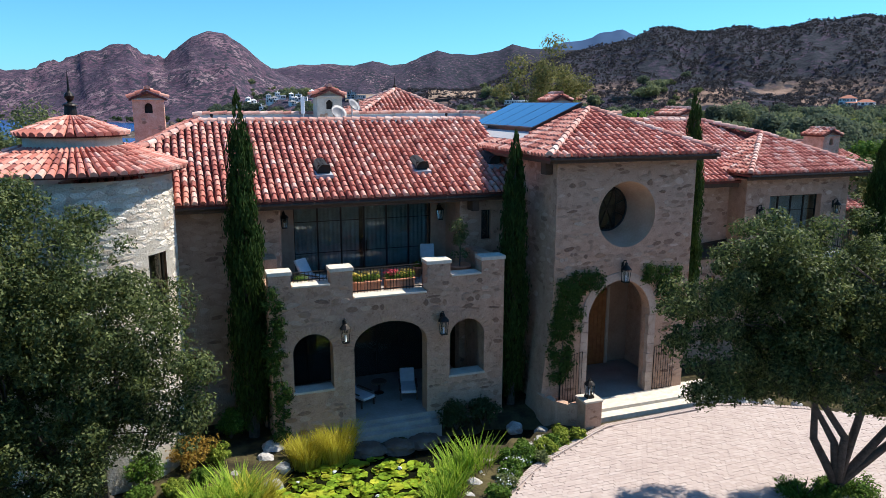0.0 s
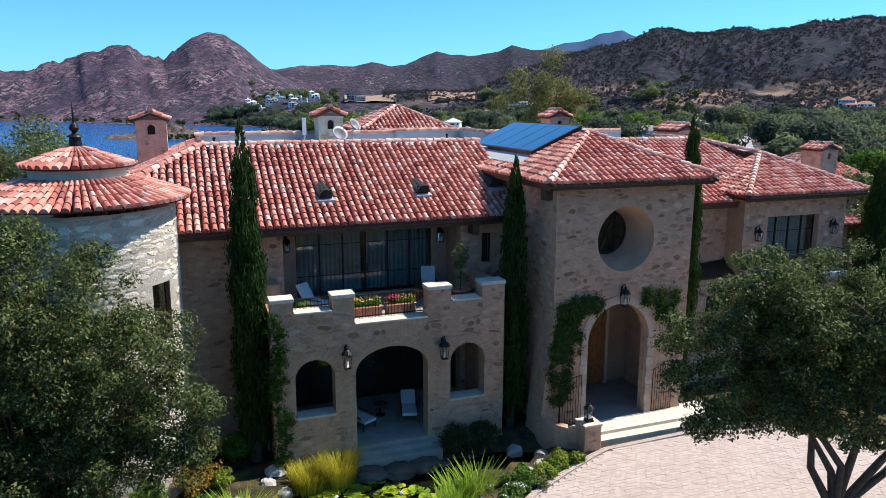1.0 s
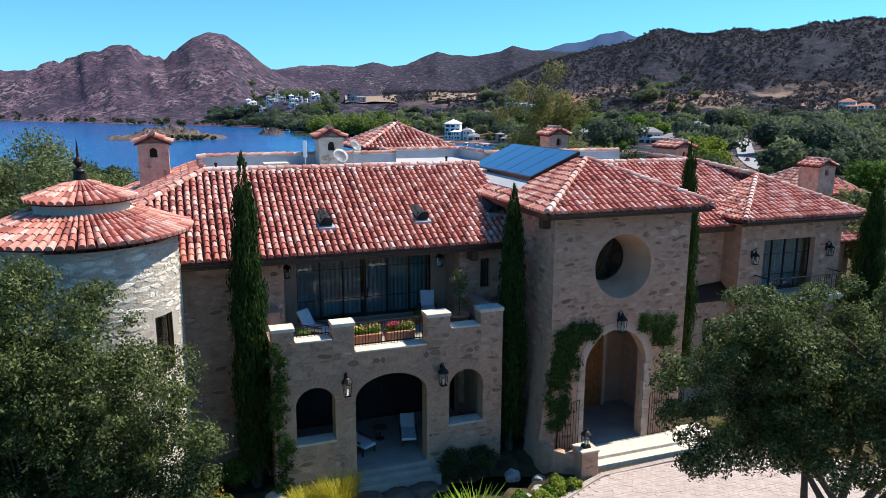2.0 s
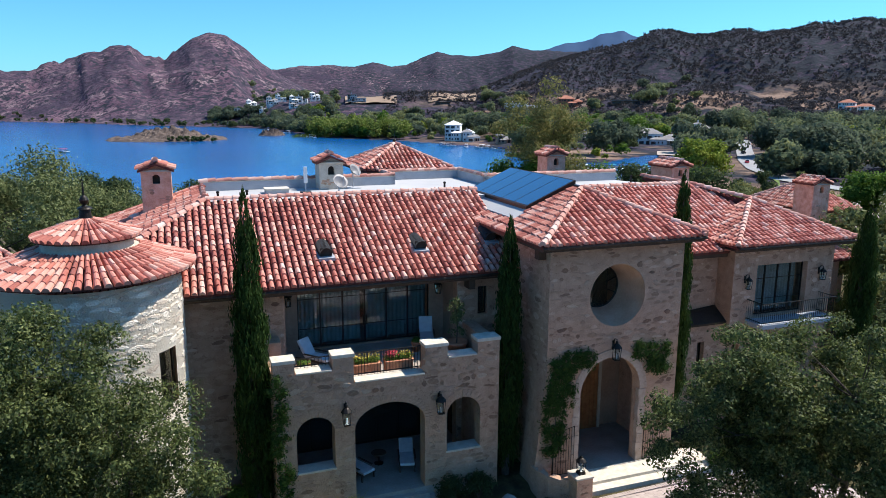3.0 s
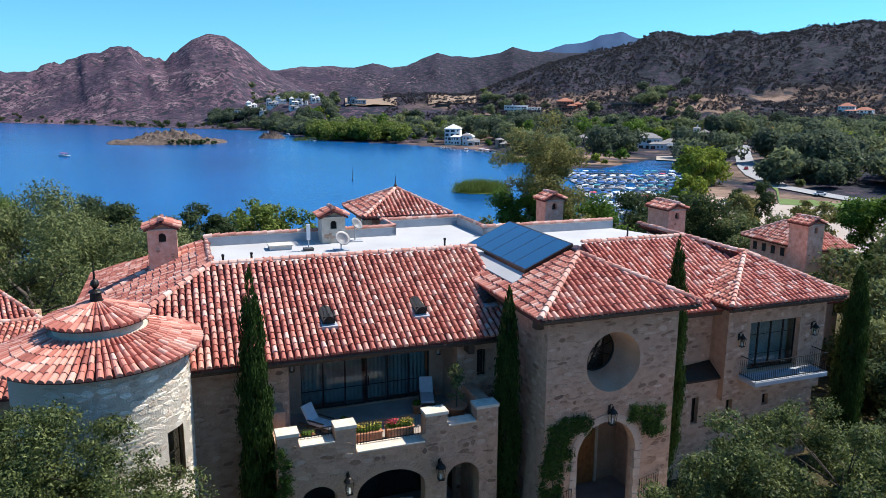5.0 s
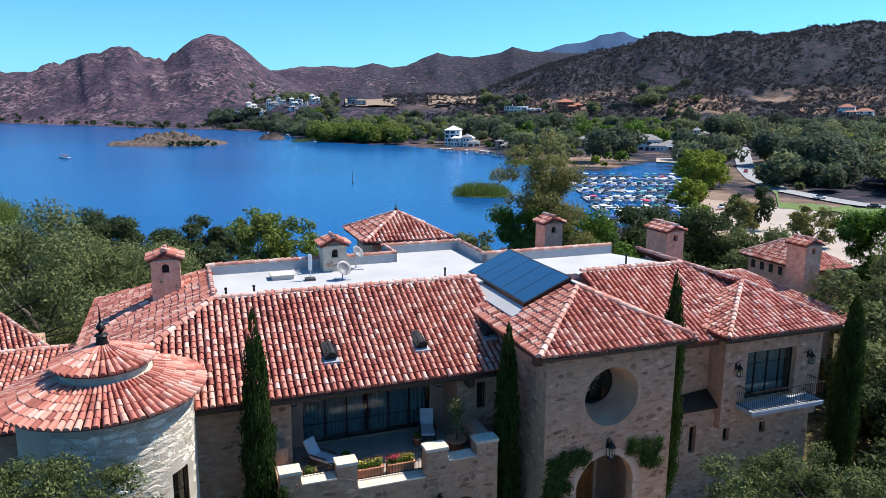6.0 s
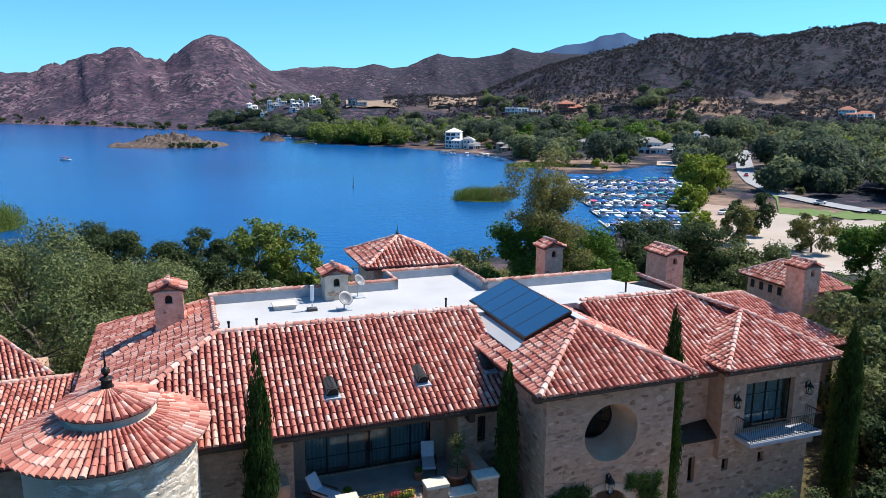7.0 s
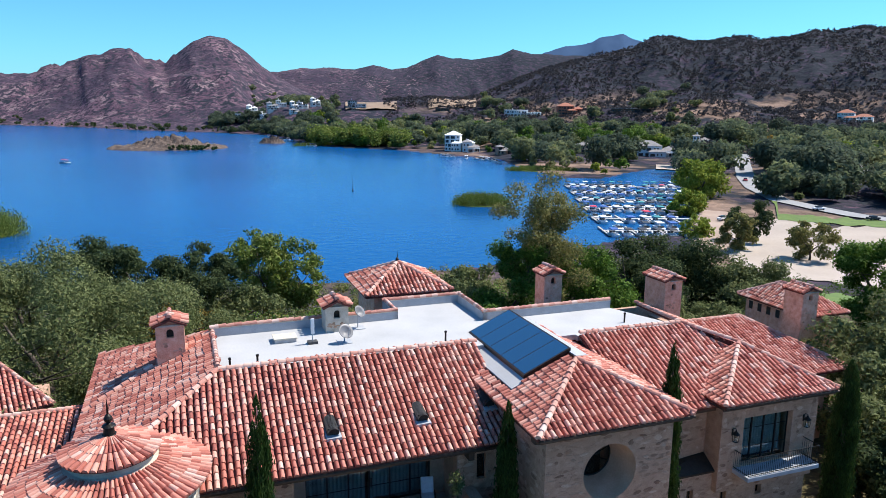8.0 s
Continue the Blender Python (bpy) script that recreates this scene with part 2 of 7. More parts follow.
def terrain_material():
    """Dry hills: tan soil and rock, broken by dark scrub; greener on the low ground. Mauve and blue tints in the hill
    colours stand for haze.
    """
    m = bpy.data.materials.new("hazed_dry_hillside")
    m.use_nodes = True
    n, l = m.node_tree.nodes, m.node_tree.links
    b = n["Principled BSDF"]
    b.inputs["Roughness"].default_value, b.inputs["Specular IOR Level"].default_value = 1.0, 0.1
    co = n.new("ShaderNodeTexCoord")

    def noise_tex(scale, detail, lo, hi):
        t, r = n.new("ShaderNodeTexNoise"), n.new("ShaderNodeMapRange")
        t.inputs["Scale"].default_value, t.inputs["Detail"].default_value = scale, detail
        t.inputs["Roughness"].default_value = 0.62
        l.new(co.outputs["Object"], t.inputs["Vector"])
        r.inputs["From Min"].default_value, r.inputs["From Max"].default_value = lo, hi
        l.new(t.outputs["Fac"], r.inputs["Value"])
        return r.outputs["Result"]

    def mix(fac, a, c):
        x = n.new("ShaderNodeMix")
        x.data_type = "RGBA"
        l.new(fac, x.inputs["Factor"])
        for sock, val in ((x.inputs["A"], a), (x.inputs["B"], c)):
            if isinstance(val, tuple):
                sock.default_value = (*val, 1)
            else:
                l.new(val, sock)
        return x.outputs["Result"]

    geo, sep, east = n.new("ShaderNodeNewGeometry"), n.new("ShaderNodeSeparateXYZ"), n.new("ShaderNodeMapRange")
    l.new(geo.outputs["Position"], sep.inputs["Vector"])
    east.inputs["From Min"].default_value, east.inputs["From Max"].default_value = -500, 450
    east.inputs["To Min"].default_value, east.inputs["To Max"].default_value = -0.03, 0.13
    l.new(sep.outputs["X"], east.inputs["Value"])

    def cover(scale, detail, lo, hi):
        """Scrub cover: thicker on the eastern slopes."""
        t, add, rr = n.new("ShaderNodeTexNoise"), n.new("ShaderNodeMath"), n.new("ShaderNodeMapRange")
        t.inputs["Scale"].default_value, t.inputs["Detail"].default_value, t.inputs["Roughness"].default_value = scale, detail, 0.6
        l.new(co.outputs["Object"], t.inputs["Vector"])
        l.new(t.outputs["Fac"], add.inputs[0])
        l.new(east.outputs["Result"], add.inputs[1])
        rr.inputs["From Min"].default_value, rr.inputs["From Max"].default_value = lo, hi
        l.new(add.outputs[0], rr.inputs["Value"])
        return rr.outputs["Result"]

    # mauve-blue hill colours: distance haze is painted into soil, rock and scrub
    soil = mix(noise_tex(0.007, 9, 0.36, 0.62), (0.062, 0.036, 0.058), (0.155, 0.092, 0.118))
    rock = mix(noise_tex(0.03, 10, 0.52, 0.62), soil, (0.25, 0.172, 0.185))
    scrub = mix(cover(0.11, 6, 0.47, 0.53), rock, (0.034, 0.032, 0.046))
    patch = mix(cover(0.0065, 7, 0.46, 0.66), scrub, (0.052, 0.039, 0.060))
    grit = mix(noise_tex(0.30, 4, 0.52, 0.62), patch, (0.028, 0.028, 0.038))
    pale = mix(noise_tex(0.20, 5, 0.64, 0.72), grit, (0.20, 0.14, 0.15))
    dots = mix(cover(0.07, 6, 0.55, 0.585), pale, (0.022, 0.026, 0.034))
    low, gap, both = n.new("ShaderNodeMapRange"), noise_tex(0.012, 8, 0.50, 0.56), n.new("ShaderNodeMath")
    low.inputs["From Min"].default_value, low.inputs["From Max"].default_value = 48, 24
    l.new(sep.outputs["Z"], low.inputs["Value"])
    both.operation = "MULTIPLY"
    l.new(low.outputs["Result"], both.inputs[0])
    l.new(gap, both.inputs[1])
    side, part_east = n.new("ShaderNodeMapRange"), n.new("ShaderNodeMath")
    side.inputs["From Min"].default_value, side.inputs["From Max"].default_value = -60, 60
    l.new(sep.outputs["X"], side.inputs["Value"])
    part_east.operation = "MULTIPLY"
    l.new(both.outputs[0], part_east.inputs[0])
    l.new(side.outputs["Result"], part_east.inputs[1])
    dirt = mix(noise_tex(0.05, 8, 0.4, 0.6), (0.10, 0.07, 0.055), (0.27, 0.185, 0.14))
    dots = mix(part_east.outputs[0], dots, dirt)
    # soil by the house
    rng = n.new("ShaderNodeMapRange")
    rng.inputs["From Min"].default_value, rng.inputs["From Max"].default_value = 70, 150
    l.new(sep.outputs["Y"], rng.inputs["Value"])
    near = mix(noise_tex(1.3, 8, 0.4, 0.6), (0.035, 0.03, 0.018), (0.09, 0.075, 0.035))
    l.new(mix(rng.outputs["Result"], near, dots), b.inputs["Base Color"])
    bp, t = n.new("ShaderNodeBump"), n.new("ShaderNodeTexNoise")
    t.inputs["Scale"].default_value, t.inputs["Detail"].default_value = 0.08, 10.0
    l.new(co.outputs["Object"], t.inputs["Vector"])
    bp.inputs["Strength"].default_value, bp.inputs["Distance"].default_value = 0.55, 6.0
    l.new(t.outputs["Fac"], bp.inputs["Height"])
    l.new(bp.outputs["Normal"], b.inputs["Normal"])
    return m


M_TERRAIN = terrain_material()
M_HAZEROCK = material("far_haze_rock", [(0.028, 0.06, 0.125), (0.045, 0.085, 0.16)], 0.004, 1.0, 0.6, fine=6, spec=0.1)


# ---- builders ----
def link(name, mesh, mats, parent=None):
    ob = new(name, mesh)
    for m in mats if isinstance(mats, (list, tuple)) else [mats]:
        mesh.materials.append(m)
    if parent:
        ob.parent = parent
    return ob


def part(name, bm, mat, parent=None, label="", smooth=False):
    """Links a bmesh as one mesh object under a thing or a part."""
    mesh = bpy.data.meshes.new(name)
    bmesh.ops.recalc_face_normals(bm, faces=bm.faces[:])
    if smooth:
        for f in bm.faces:
            f.smooth = True
    bm.to_mesh(mesh)
    bm.free()
    ob = link(name, mesh, mat, parent)
    return tagged(ob, label) if label else ob


def from_arrays(name, verts, faces, mat, parent=None, smooth=False):
    """A mesh from numpy arrays; faces is n x 3 or n x 4."""
    mesh = bpy.data.meshes.new(name)
    k = faces.shape[1]
    mesh.vertices.add(len(verts))
    mesh.vertices.foreach_set("co", np.asarray(verts, dtype=np.float32).ravel())
    mesh.loops.add(faces.size)
    mesh.loops.foreach_set("vertex_index", faces.astype(np.int32).ravel())
    mesh.polygons.add(len(faces))
    mesh.polygons.foreach_set("loop_start", np.arange(0, faces.size, k, dtype=np.int32))
    mesh.polygons.foreach_set("use_smooth", np.full(len(faces), smooth))
    mesh.update(calc_edges=True)
    mesh.validate()
    return link(name, mesh, mat, parent)


def thing(name, label, category, m=None, group="", kind=""):
    ob = new(name)
    if m is not None:
        ob.matrix_world = m
    ob.empty_display_size = 0.2
    return tagged(ob, label, category, group, kind)


def box(bm, x0, y0, z0, x1, y1, z1, bevel=0.0):
    r = bmesh.ops.create_cube(bm, size=1)
    for v in r["verts"]:
        v.co = Vector((x0 + (v.co.x + 0.5) * (x1 - x0), y0 + (v.co.y + 0.5) * (y1 - y0), z0 + (v.co.z + 0.5) * (z1 - z0)))
    if bevel:
        bmesh.ops.bevel(bm, geom=list({e for v in r["verts"] for e in v.link_edges}), offset=bevel, segments=2, affect="EDGES", profile=0.6)
    return bm


def boxed(*a, bevel=0.0):
    return box(bmesh.new(), *a, bevel=bevel)


def tube(bm, pts, radii, sides=8):
    """A tapered tube along points."""
    rings = []
    for k, p in enumerate(pts):
        p = Vector(p)
        d = (Vector(pts[min(k + 1, len(pts) - 1)]) - Vector(pts[max(k - 1, 0)])).normalized()
        q = d.to_track_quat("Z", "Y")
        r = radii[k] if isinstance(radii, (list, tuple)) else radii
        rings.append([bm.verts.new(p + q @ Vector((math.cos(2 * math.pi * i / sides) * r, math.sin(2 * math.pi * i / sides) * r, 0))) for i in range(sides)])
    for a, b in zip(rings, rings[1:]):
        for i in range(sides):
            bm.faces.new((a[i], a[(i + 1) % sides], b[(i + 1) % sides], b[i]))
    bm.faces.new(rings[0][::-1])
    bm.faces.new(rings[-1])
    return bm


def lathe(bm, profile, sides=20, centre=(0, 0)):
    """Turns a profile of (radius, z) about z."""
    rings = [[bm.verts.new((centre[0] + r * math.cos(2 * math.pi * i / sides), centre[1] + r * math.sin(2 * math.pi * i / sides), z)) for i in range(sides)] for r, z in profile]
    for a, b in zip(rings, rings[1:]):
        for i in range(sides):
            bm.faces.new((a[i], a[(i + 1) % sides], b[(i + 1) % sides], b[i]))
    for ring in (rings[0], rings[-1]):
        bm.faces.new(ring)
    return bm


def poly(bm, pts, up=0.0):
    """A flat polygon, given thickness downwards by up."""
    top = [bm.verts.new(p) for p in pts]
    bm.faces.new(top)
    if up:
        low = [bm.verts.new((p[0], p[1], p[2] - up)) for p in pts]
        bm.faces.new(low[::-1])
        for i in range(len(pts)):
            j = (i + 1) % len(pts)
            bm.faces.new((top[i], low[i], low[j], top[j]))
    return bm


def pierced(u0, u1, z0, tops, v0, v1, openings):
    """A wall from v0 (front) to v1 between u0 and u1. tops: (u, z) steps of the top edge, each from its u on.
    openings: (ua, ub, sill, spring, rise) arches, or (centre, z, radius) circles."""
    bm = bmesh.new()
    holes, cuts = [], {u0, u1, *[u for u, z in tops if u0 < u < u1]}
    for o in openings:
        if len(o) == 3:
            c, zc, r = o
            ua, ub = c - r, c + r
            fn = (lambda u, c=c, zc=zc, r=r: (zc - math.sqrt(max(0, r * r - (u - c) ** 2)), zc + math.sqrt(max(0, r * r - (u - c) ** 2))))
            grid = [c - r * math.cos(math.pi * k / 20) for k in range(21)]
        else:
            ua, ub, sill, spring, rise = o
            fn = (lambda u, ua=ua, ub=ub, s=sill, sp=spring, ri=rise: (s, sp + ri * math.sqrt(max(0, 1 - ((2 * u - ua - ub) / (ub - ua)) ** 2))))
            grid = [(ua + ub) / 2 - (ub - ua) / 2 * math.cos(math.pi * k / 16) for k in range(17)] if rise else [ua, ub]
        holes.append((ua, ub, fn))
        cuts.update(grid)
    cuts = sorted(cuts)
    cuts = [c for k, c in enumerate(cuts) if k == 0 or c - cuts[k - 1] > 1e-5]

    def top_at(u):
        z = tops[0][1]
        for a, b in tops:
            if u >= a:
                z = b
        return z

    def quad(*p):
        bm.faces.new([bm.verts.new(q) for q in p])

    last = None
    for a, b in zip(cuts, cuts[1:]):
        mid, t = (a + b) / 2, top_at((a + b) / 2)
        here = sorted([(fn(a), fn(b)) for ua, ub, fn in holes if ua < mid < ub], key=lambda h: h[0][0])
        lo = (z0, z0)
        for ha, hb in here + [((t, t), (t, t))]:
            quad((a, v0, lo[0]), (b, v0, lo[1]), (b, v0, hb[0]), (a, v0, ha[0]))
            quad((a, v1, lo[0]), (a, v1, ha[0]), (b, v1, hb[0]), (b, v1, lo[1]))
            quad((a, v0, ha[0]), (b, v0, hb[0]), (b, v1, hb[0]), (a, v1, ha[0]))
            quad((a, v0, lo[0]), (a, v1, lo[0]), (b, v1, lo[1]), (b, v0, lo[1]))
            lo = (ha[1], hb[1])
        if last is not None and abs(last - t) > 1e-4:
            quad((a, v0, min(last, t)), (a, v1, min(last, t)), (a, v1, max(last, t)), (a, v0, max(last, t)))
        last = t
    for ua, ub, fn in holes:
        for u in (ua, ub):
            l, h = fn(u)
            if h - l > 1e-4:
                quad((u, v0, l), (u, v1, l), (u, v1, h), (u, v0, h))
    for u in (u0, u1):
        t = top_at(u if u == u0 else u1 - 1e-4)
        quad((u, v0, z0), (u, v1, z0), (u, v1, t), (u, v0, t))
    bmesh.ops.remove_doubles(bm, verts=bm.verts[:], dist=1e-4)
    return bm


# stones: eight irregular shapes, shared
STONES = []
for k in range(8):
    rnd = random.Random(k)
    bm = bmesh.new()
    n = rnd.choice((6, 7, 8))
    ang = [2 * math.pi * (i + rnd.uniform(-0.28, 0.28)) / n for i in range(n)]
    rad = [rnd.uniform(0.8, 1.1) for _ in ang]
    low = [bm.verts.new((math.cos(a) * r, 1.0, math.sin(a) * r)) for a, r in zip(ang, rad)]
    top = [bm.verts.new((math.cos(a) * r * 0.8, -rnd.uniform(0.5, 1.0), math.sin(a) * r * 0.8)) for a, r in zip(ang, rad)]
    bm.faces.new(top)
    for i in range(n):
        bm.faces.new((low[i], low[(i + 1) % n], top[(i + 1) % n], top[i]))
    bmesh.ops.recalc_face_normals(bm, faces=bm.faces[:])
    mesh = bpy.data.meshes.new("stone")
    bm.to_mesh(mesh)
    bm.free()
    mesh.materials.append(M_STONE_PIECE)
    STONES.append(mesh)


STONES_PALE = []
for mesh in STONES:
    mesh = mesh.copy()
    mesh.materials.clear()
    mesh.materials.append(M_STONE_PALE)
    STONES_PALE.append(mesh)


def rubble(parent, u0, u1, z0, z1, place, free, seed, kinds=STONES, singles=290, size=1.0, grow=1.0):
    """Rubble over a wall in rough courses. place(u, z): the matrix of the wall there, its -y outwards; free(u, z, r): no opening there.
    grow: metres of wall to one step of u. As many as singles are pieces of their own, the rest one joined mesh."""
    rnd, put, z = random.Random(seed), [], z0
    while z < z1 - 0.06:
        h = min(rnd.uniform(0.12, 0.30) * size, z1 - z)
        u = u0 + rnd.uniform(0, 0.1) / grow
        while u < u1 - 0.05 / grow:
            w = min(rnd.uniform(0.15, 0.60) * size, (u1 - u) * grow)
            k = rnd.uniform(0.72, 1.0)
            c, q = u + w / grow / 2, z + h / 2 + rnd.uniform(-0.05, 0.05)
            if rnd.random() < 0.84 and free(c, q, max(w, h) * 0.48):
                put.append(place(c, q) @ Matrix.Rotation(rnd.uniform(-0.22, 0.22), 4, "Y") @ Matrix.Diagonal((w * 0.55, rnd.uniform(0.004, 0.018), h * 0.56 * k, 1)))
            u += w / grow
        z += h
    rnd.shuffle(put)
    for m in put[:singles]:
        ob = new("stone", kinds[rnd.randrange(8)])
        ob.parent, ob.matrix_basis = parent, m
    verts, faces, base = [], [], 0
    shapes = [(np.array([v.co[:] + (1.0,) for v in me.vertices]), [tuple(p.vertices) for p in me.polygons]) for me in kinds]
    for m in put[singles:]:
        v, f = shapes[rnd.randrange(8)]
        verts.append((np.array(m) @ v.T).T[:, :3])
        faces += [tuple(i + base for i in p) for p in f]
        base += len(v)
    if verts:
        mesh = bpy.data.meshes.new("stone_field")
        mesh.from_pydata(np.concatenate(verts).tolist(), [], faces)
        tagged(link("stone_field", mesh, kinds[0].materials[0], parent), kind="stuff")


# barrel tiles
def tile_arrays(w, length, taper=0.86, h=0.62, segs=6):
    """A barrel tile with its lower end at the origin, running up +y."""
    pts, r = [], w / 2
    for y, k in ((0.0, 1.0), (length, taper)):
        for i in range(segs + 1):
            a = math.pi * i / segs
            pts.append((-math.cos(a) * r * k, y, math.sin(a) * r * 2 * h * k))
    f = [(i, i + 1, segs + 2 + i, segs + 1 + i) for i in range(segs)]
    f += [(0, i + 1, i, i) for i in range(1, segs)]
    return np.array(pts), f


def mesh_tiles(name, mats4, mat, parent, w, length, seed=0):
    """All tiles at the given matrices as one joined mesh."""
    pts, f = tile_arrays(w, length)
    quads = np.array([q for q in f if q[2] != q[3]])
    tris = np.array([q[:3] for q in f if q[2] == q[3]])
    all_f = np.concatenate([quads[:, [0, 1, 2]], quads[:, [0, 2, 3]], tris])
    hom = np.concatenate([pts, np.ones((len(pts), 1))], 1)
    v = np.concatenate([(np.array(m) @ hom.T).T[:, :3] for m in mats4])
    faces = np.concatenate([all_f + k * len(pts) for k in range(len(mats4))])
    return tagged(from_arrays(name, v, faces, mat, parent), kind="stuff")


def inside(poly2, x, y):
    c = False
    for i in range(len(poly2)):
        (x1, y1), (x2, y2) = poly2[i], poly2[i - 1]
        if (y1 > y) != (y2 > y) and x < (x2 - x1) * (y - y1) / (y2 - y1) + x1:
            c = not c
    return c


TW, TL = 0.27, 0.36


def slope_frame(pts):
    """Frame of a roof plane whose first edge is the eave: origin, across, up the slope, normal."""
    o, a = Vector(pts[0]), (Vector(pts[1]) - Vector(pts[0])).normalized()
    nrm = a.cross(Vector(pts[2]) - o).normalized()
    if nrm.z < 0:
        nrm = -nrm
    s = nrm.cross(a).normalized()
    if s.z < 0:
        s = -s
    return o, a, s, nrm


def slope_tiles(pts, seed, holes=()):
    """Matrices of barrel tiles over a roof plane."""
    o, a, s, nrm = slope_frame(pts)
    flat = [((Vector(p) - o).dot(a), (Vector(p) - o).dot(s)) for p in pts]
    hs = [[((Vector(p) - o).dot(a), (Vector(p) - o).dot(s)) for p in h] for h in holes]
    rnd, out = random.Random(seed), []
    x0, x1 = min(p[0] for p in flat), max(p[0] for p in flat)
    y1 = max(p[1] for p in flat)
    cols, rows = int((x1 - x0) / TW), int(y1 / TL) + 1
    for i in range(cols + 1):
        x = x0 + (i + 0.5) * (x1 - x0) / max(1, cols)
        drift = rnd.uniform(-0.05, 0.05)
        for j in range(rows):
            y = j * TL + (drift if j else -0.06)
            if not inside(flat, x, y + TL * 0.5 if j else TL * 0.3) or any(inside(h, x, y + TL * 0.5) for h in hs):
                continue
            pos = o + a * (x + rnd.uniform(-0.012, 0.012)) + s * y + nrm * (0.035 + rnd.uniform(-0.006, 0.010))
            m = Matrix(((a.x, s.x, nrm.x, pos.x), (a.y, s.y, nrm.y, pos.y), (a.z, s.z, nrm.z, pos.z), (0, 0, 0, 1)))
            # lower end stands proud of the tile beneath
            out.append((m @ Matrix.Translation((0, 0, 0.03)) @ Matrix.Rotation(-0.075 + rnd.uniform(-0.015, 0.015), 4, "X") @ Matrix.Rotation(rnd.uniform(-0.03, 0.03), 4, "Z"), i, j))
    return out


def cap_row(p, q, w=0.30, lift=0.06):
    """Ridge or hip tiles laid from p up to q."""
    p, q = Vector(p), Vector(q)
    d = (q - p).normalized()
    x = d.cross(Vector((0, 0, 1))).normalized()
    nrm = x.cross(d).normalized()
    out, n = [], max(1, int((q - p).length / 0.38))
    for k in range(n):
        pos = p + d * ((q - p).length * k / n) + nrm * (lift + random.uniform(-0.01, 0.015))
        m = Matrix(((x.x, d.x, nrm.x, pos.x), (x.y, d.y, nrm.y, pos.y), (x.z, d.z, nrm.z, pos.z), (0, 0, 0, 1)))
        out.append(m @ Matrix.Translation((0, 0, 0.03)) @ Matrix.Rotation(-0.06 + random.uniform(-0.03, 0.03), 4, "X"))
    return out


def roof(parent, name, planes, caps, seed, holes=()):
    """A roof part: base sheets, joined tiles, and caps. planes: polygons, eave edge first."""
    bm = bmesh.new()
    for p in planes:
        poly(bm, p, 0.10)
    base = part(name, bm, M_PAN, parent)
    tiles = [t for k, p in enumerate(planes) for t in slope_tiles(p, seed + k, holes)]
    mesh_tiles("tile_field", [t[0] for t in tiles], M_TILE, base, TW * 0.80, TL * 1.16)
    lay_caps(base, [m for c in caps for m in cap_row(*c)])
    return base


CAP_MESH = []


def lay_caps(parent, mats4):
    """Ridge tiles one by one, on one shared mesh."""
    if not CAP_MESH:
        pts, f = tile_arrays(0.27, 0.46)
        mesh = bpy.data.meshes.new("ridge_tile")
        mesh.from_pydata([tuple(p) for p in pts], [], [q if q[2] != q[3] else q[:3] for q in f])
        mesh.materials.append(M_MORTAR_TILE)
        CAP_MESH.append(mesh)
    for m in mats4:
        ob = new("ridge_tile", CAP_MESH[0])
        ob.parent, ob.matrix_basis = parent, m



M_MORTAR_TILE = material("ridge_tile", [(0.36, 0.12, 0.09), (0.52, 0.27, 0.21), (0.68, 0.52, 0.45)], 5, 0.85, 0.35, island=0.6)


# foliage
def leaf_cloud(name, centres, radii, count, size, mat, parent=None, seed=0, up=0.35, shell=0.5, squash=0.8, tri=False, grain=0.0, slim=0.5, wild=0.5):
    """Leaves in clumps: centres n x 3, radii n."""
    rng = np.random.default_rng(seed)
    centres, radii = np.asarray(centres, float), np.asarray(radii, float)
    wgt = radii ** 2 / (radii ** 2).sum()
    idx = rng.choice(len(centres), count, p=wgt)
    d = rng.normal(size=(count, 3))
    d /= np.linalg.norm(d, axis=1)[:, None]
    rr = radii[idx] * (shell + (1 - shell) * rng.random(count)) * (0.75 + 0.5 * rng.random(count))
    pos = centres[idx] + d * rr[:, None] * np.array([1, 1, squash])
    nrm = d + rng.normal(size=(count, 3)) * wild + np.array([0, 0, up])
    nrm /= np.linalg.norm(nrm, axis=1)[:, None]
    t = np.cross(nrm, rng.normal(size=(count, 3)))
    t = t * (1 - grain) + np.array([0, 0, 1.0]) * grain * 1.5
    t /= np.linalg.norm(t, axis=1)[:, None]
    b = np.cross(nrm, t)
    s = size * (0.6 + 0.8 * rng.random(count))[:, None]
    if tri:
        v = np.stack([pos - t * s, pos + b * s * 0.75, pos + t * s * 0.9 - b * s * 0.45], 1).reshape(-1, 3)
        return from_arrays(name, v, np.arange(count * 3).reshape(-1, 3), mat, parent)
    v = np.stack([pos - t * s, pos + b * s * slim, pos + t * s, pos - b * s * slim], 1).reshape(-1, 3)
    return from_arrays(name, v, np.arange(count * 4).reshape(-1, 4), mat, parent)


def clump_points(centre, radii, n, seed, hollow=0.55):
    rng = np.random.default_rng(seed)
    d = rng.normal(size=(n, 3))
    d /= np.linalg.norm(d, axis=1)[:, None]
    k = (hollow + (1 - hollow) * rng.random(n)) * (0.85 + 0.3 * rng.random(n))
    return np.asarray(centre) + d * k[:, None] * np.asarray(radii)


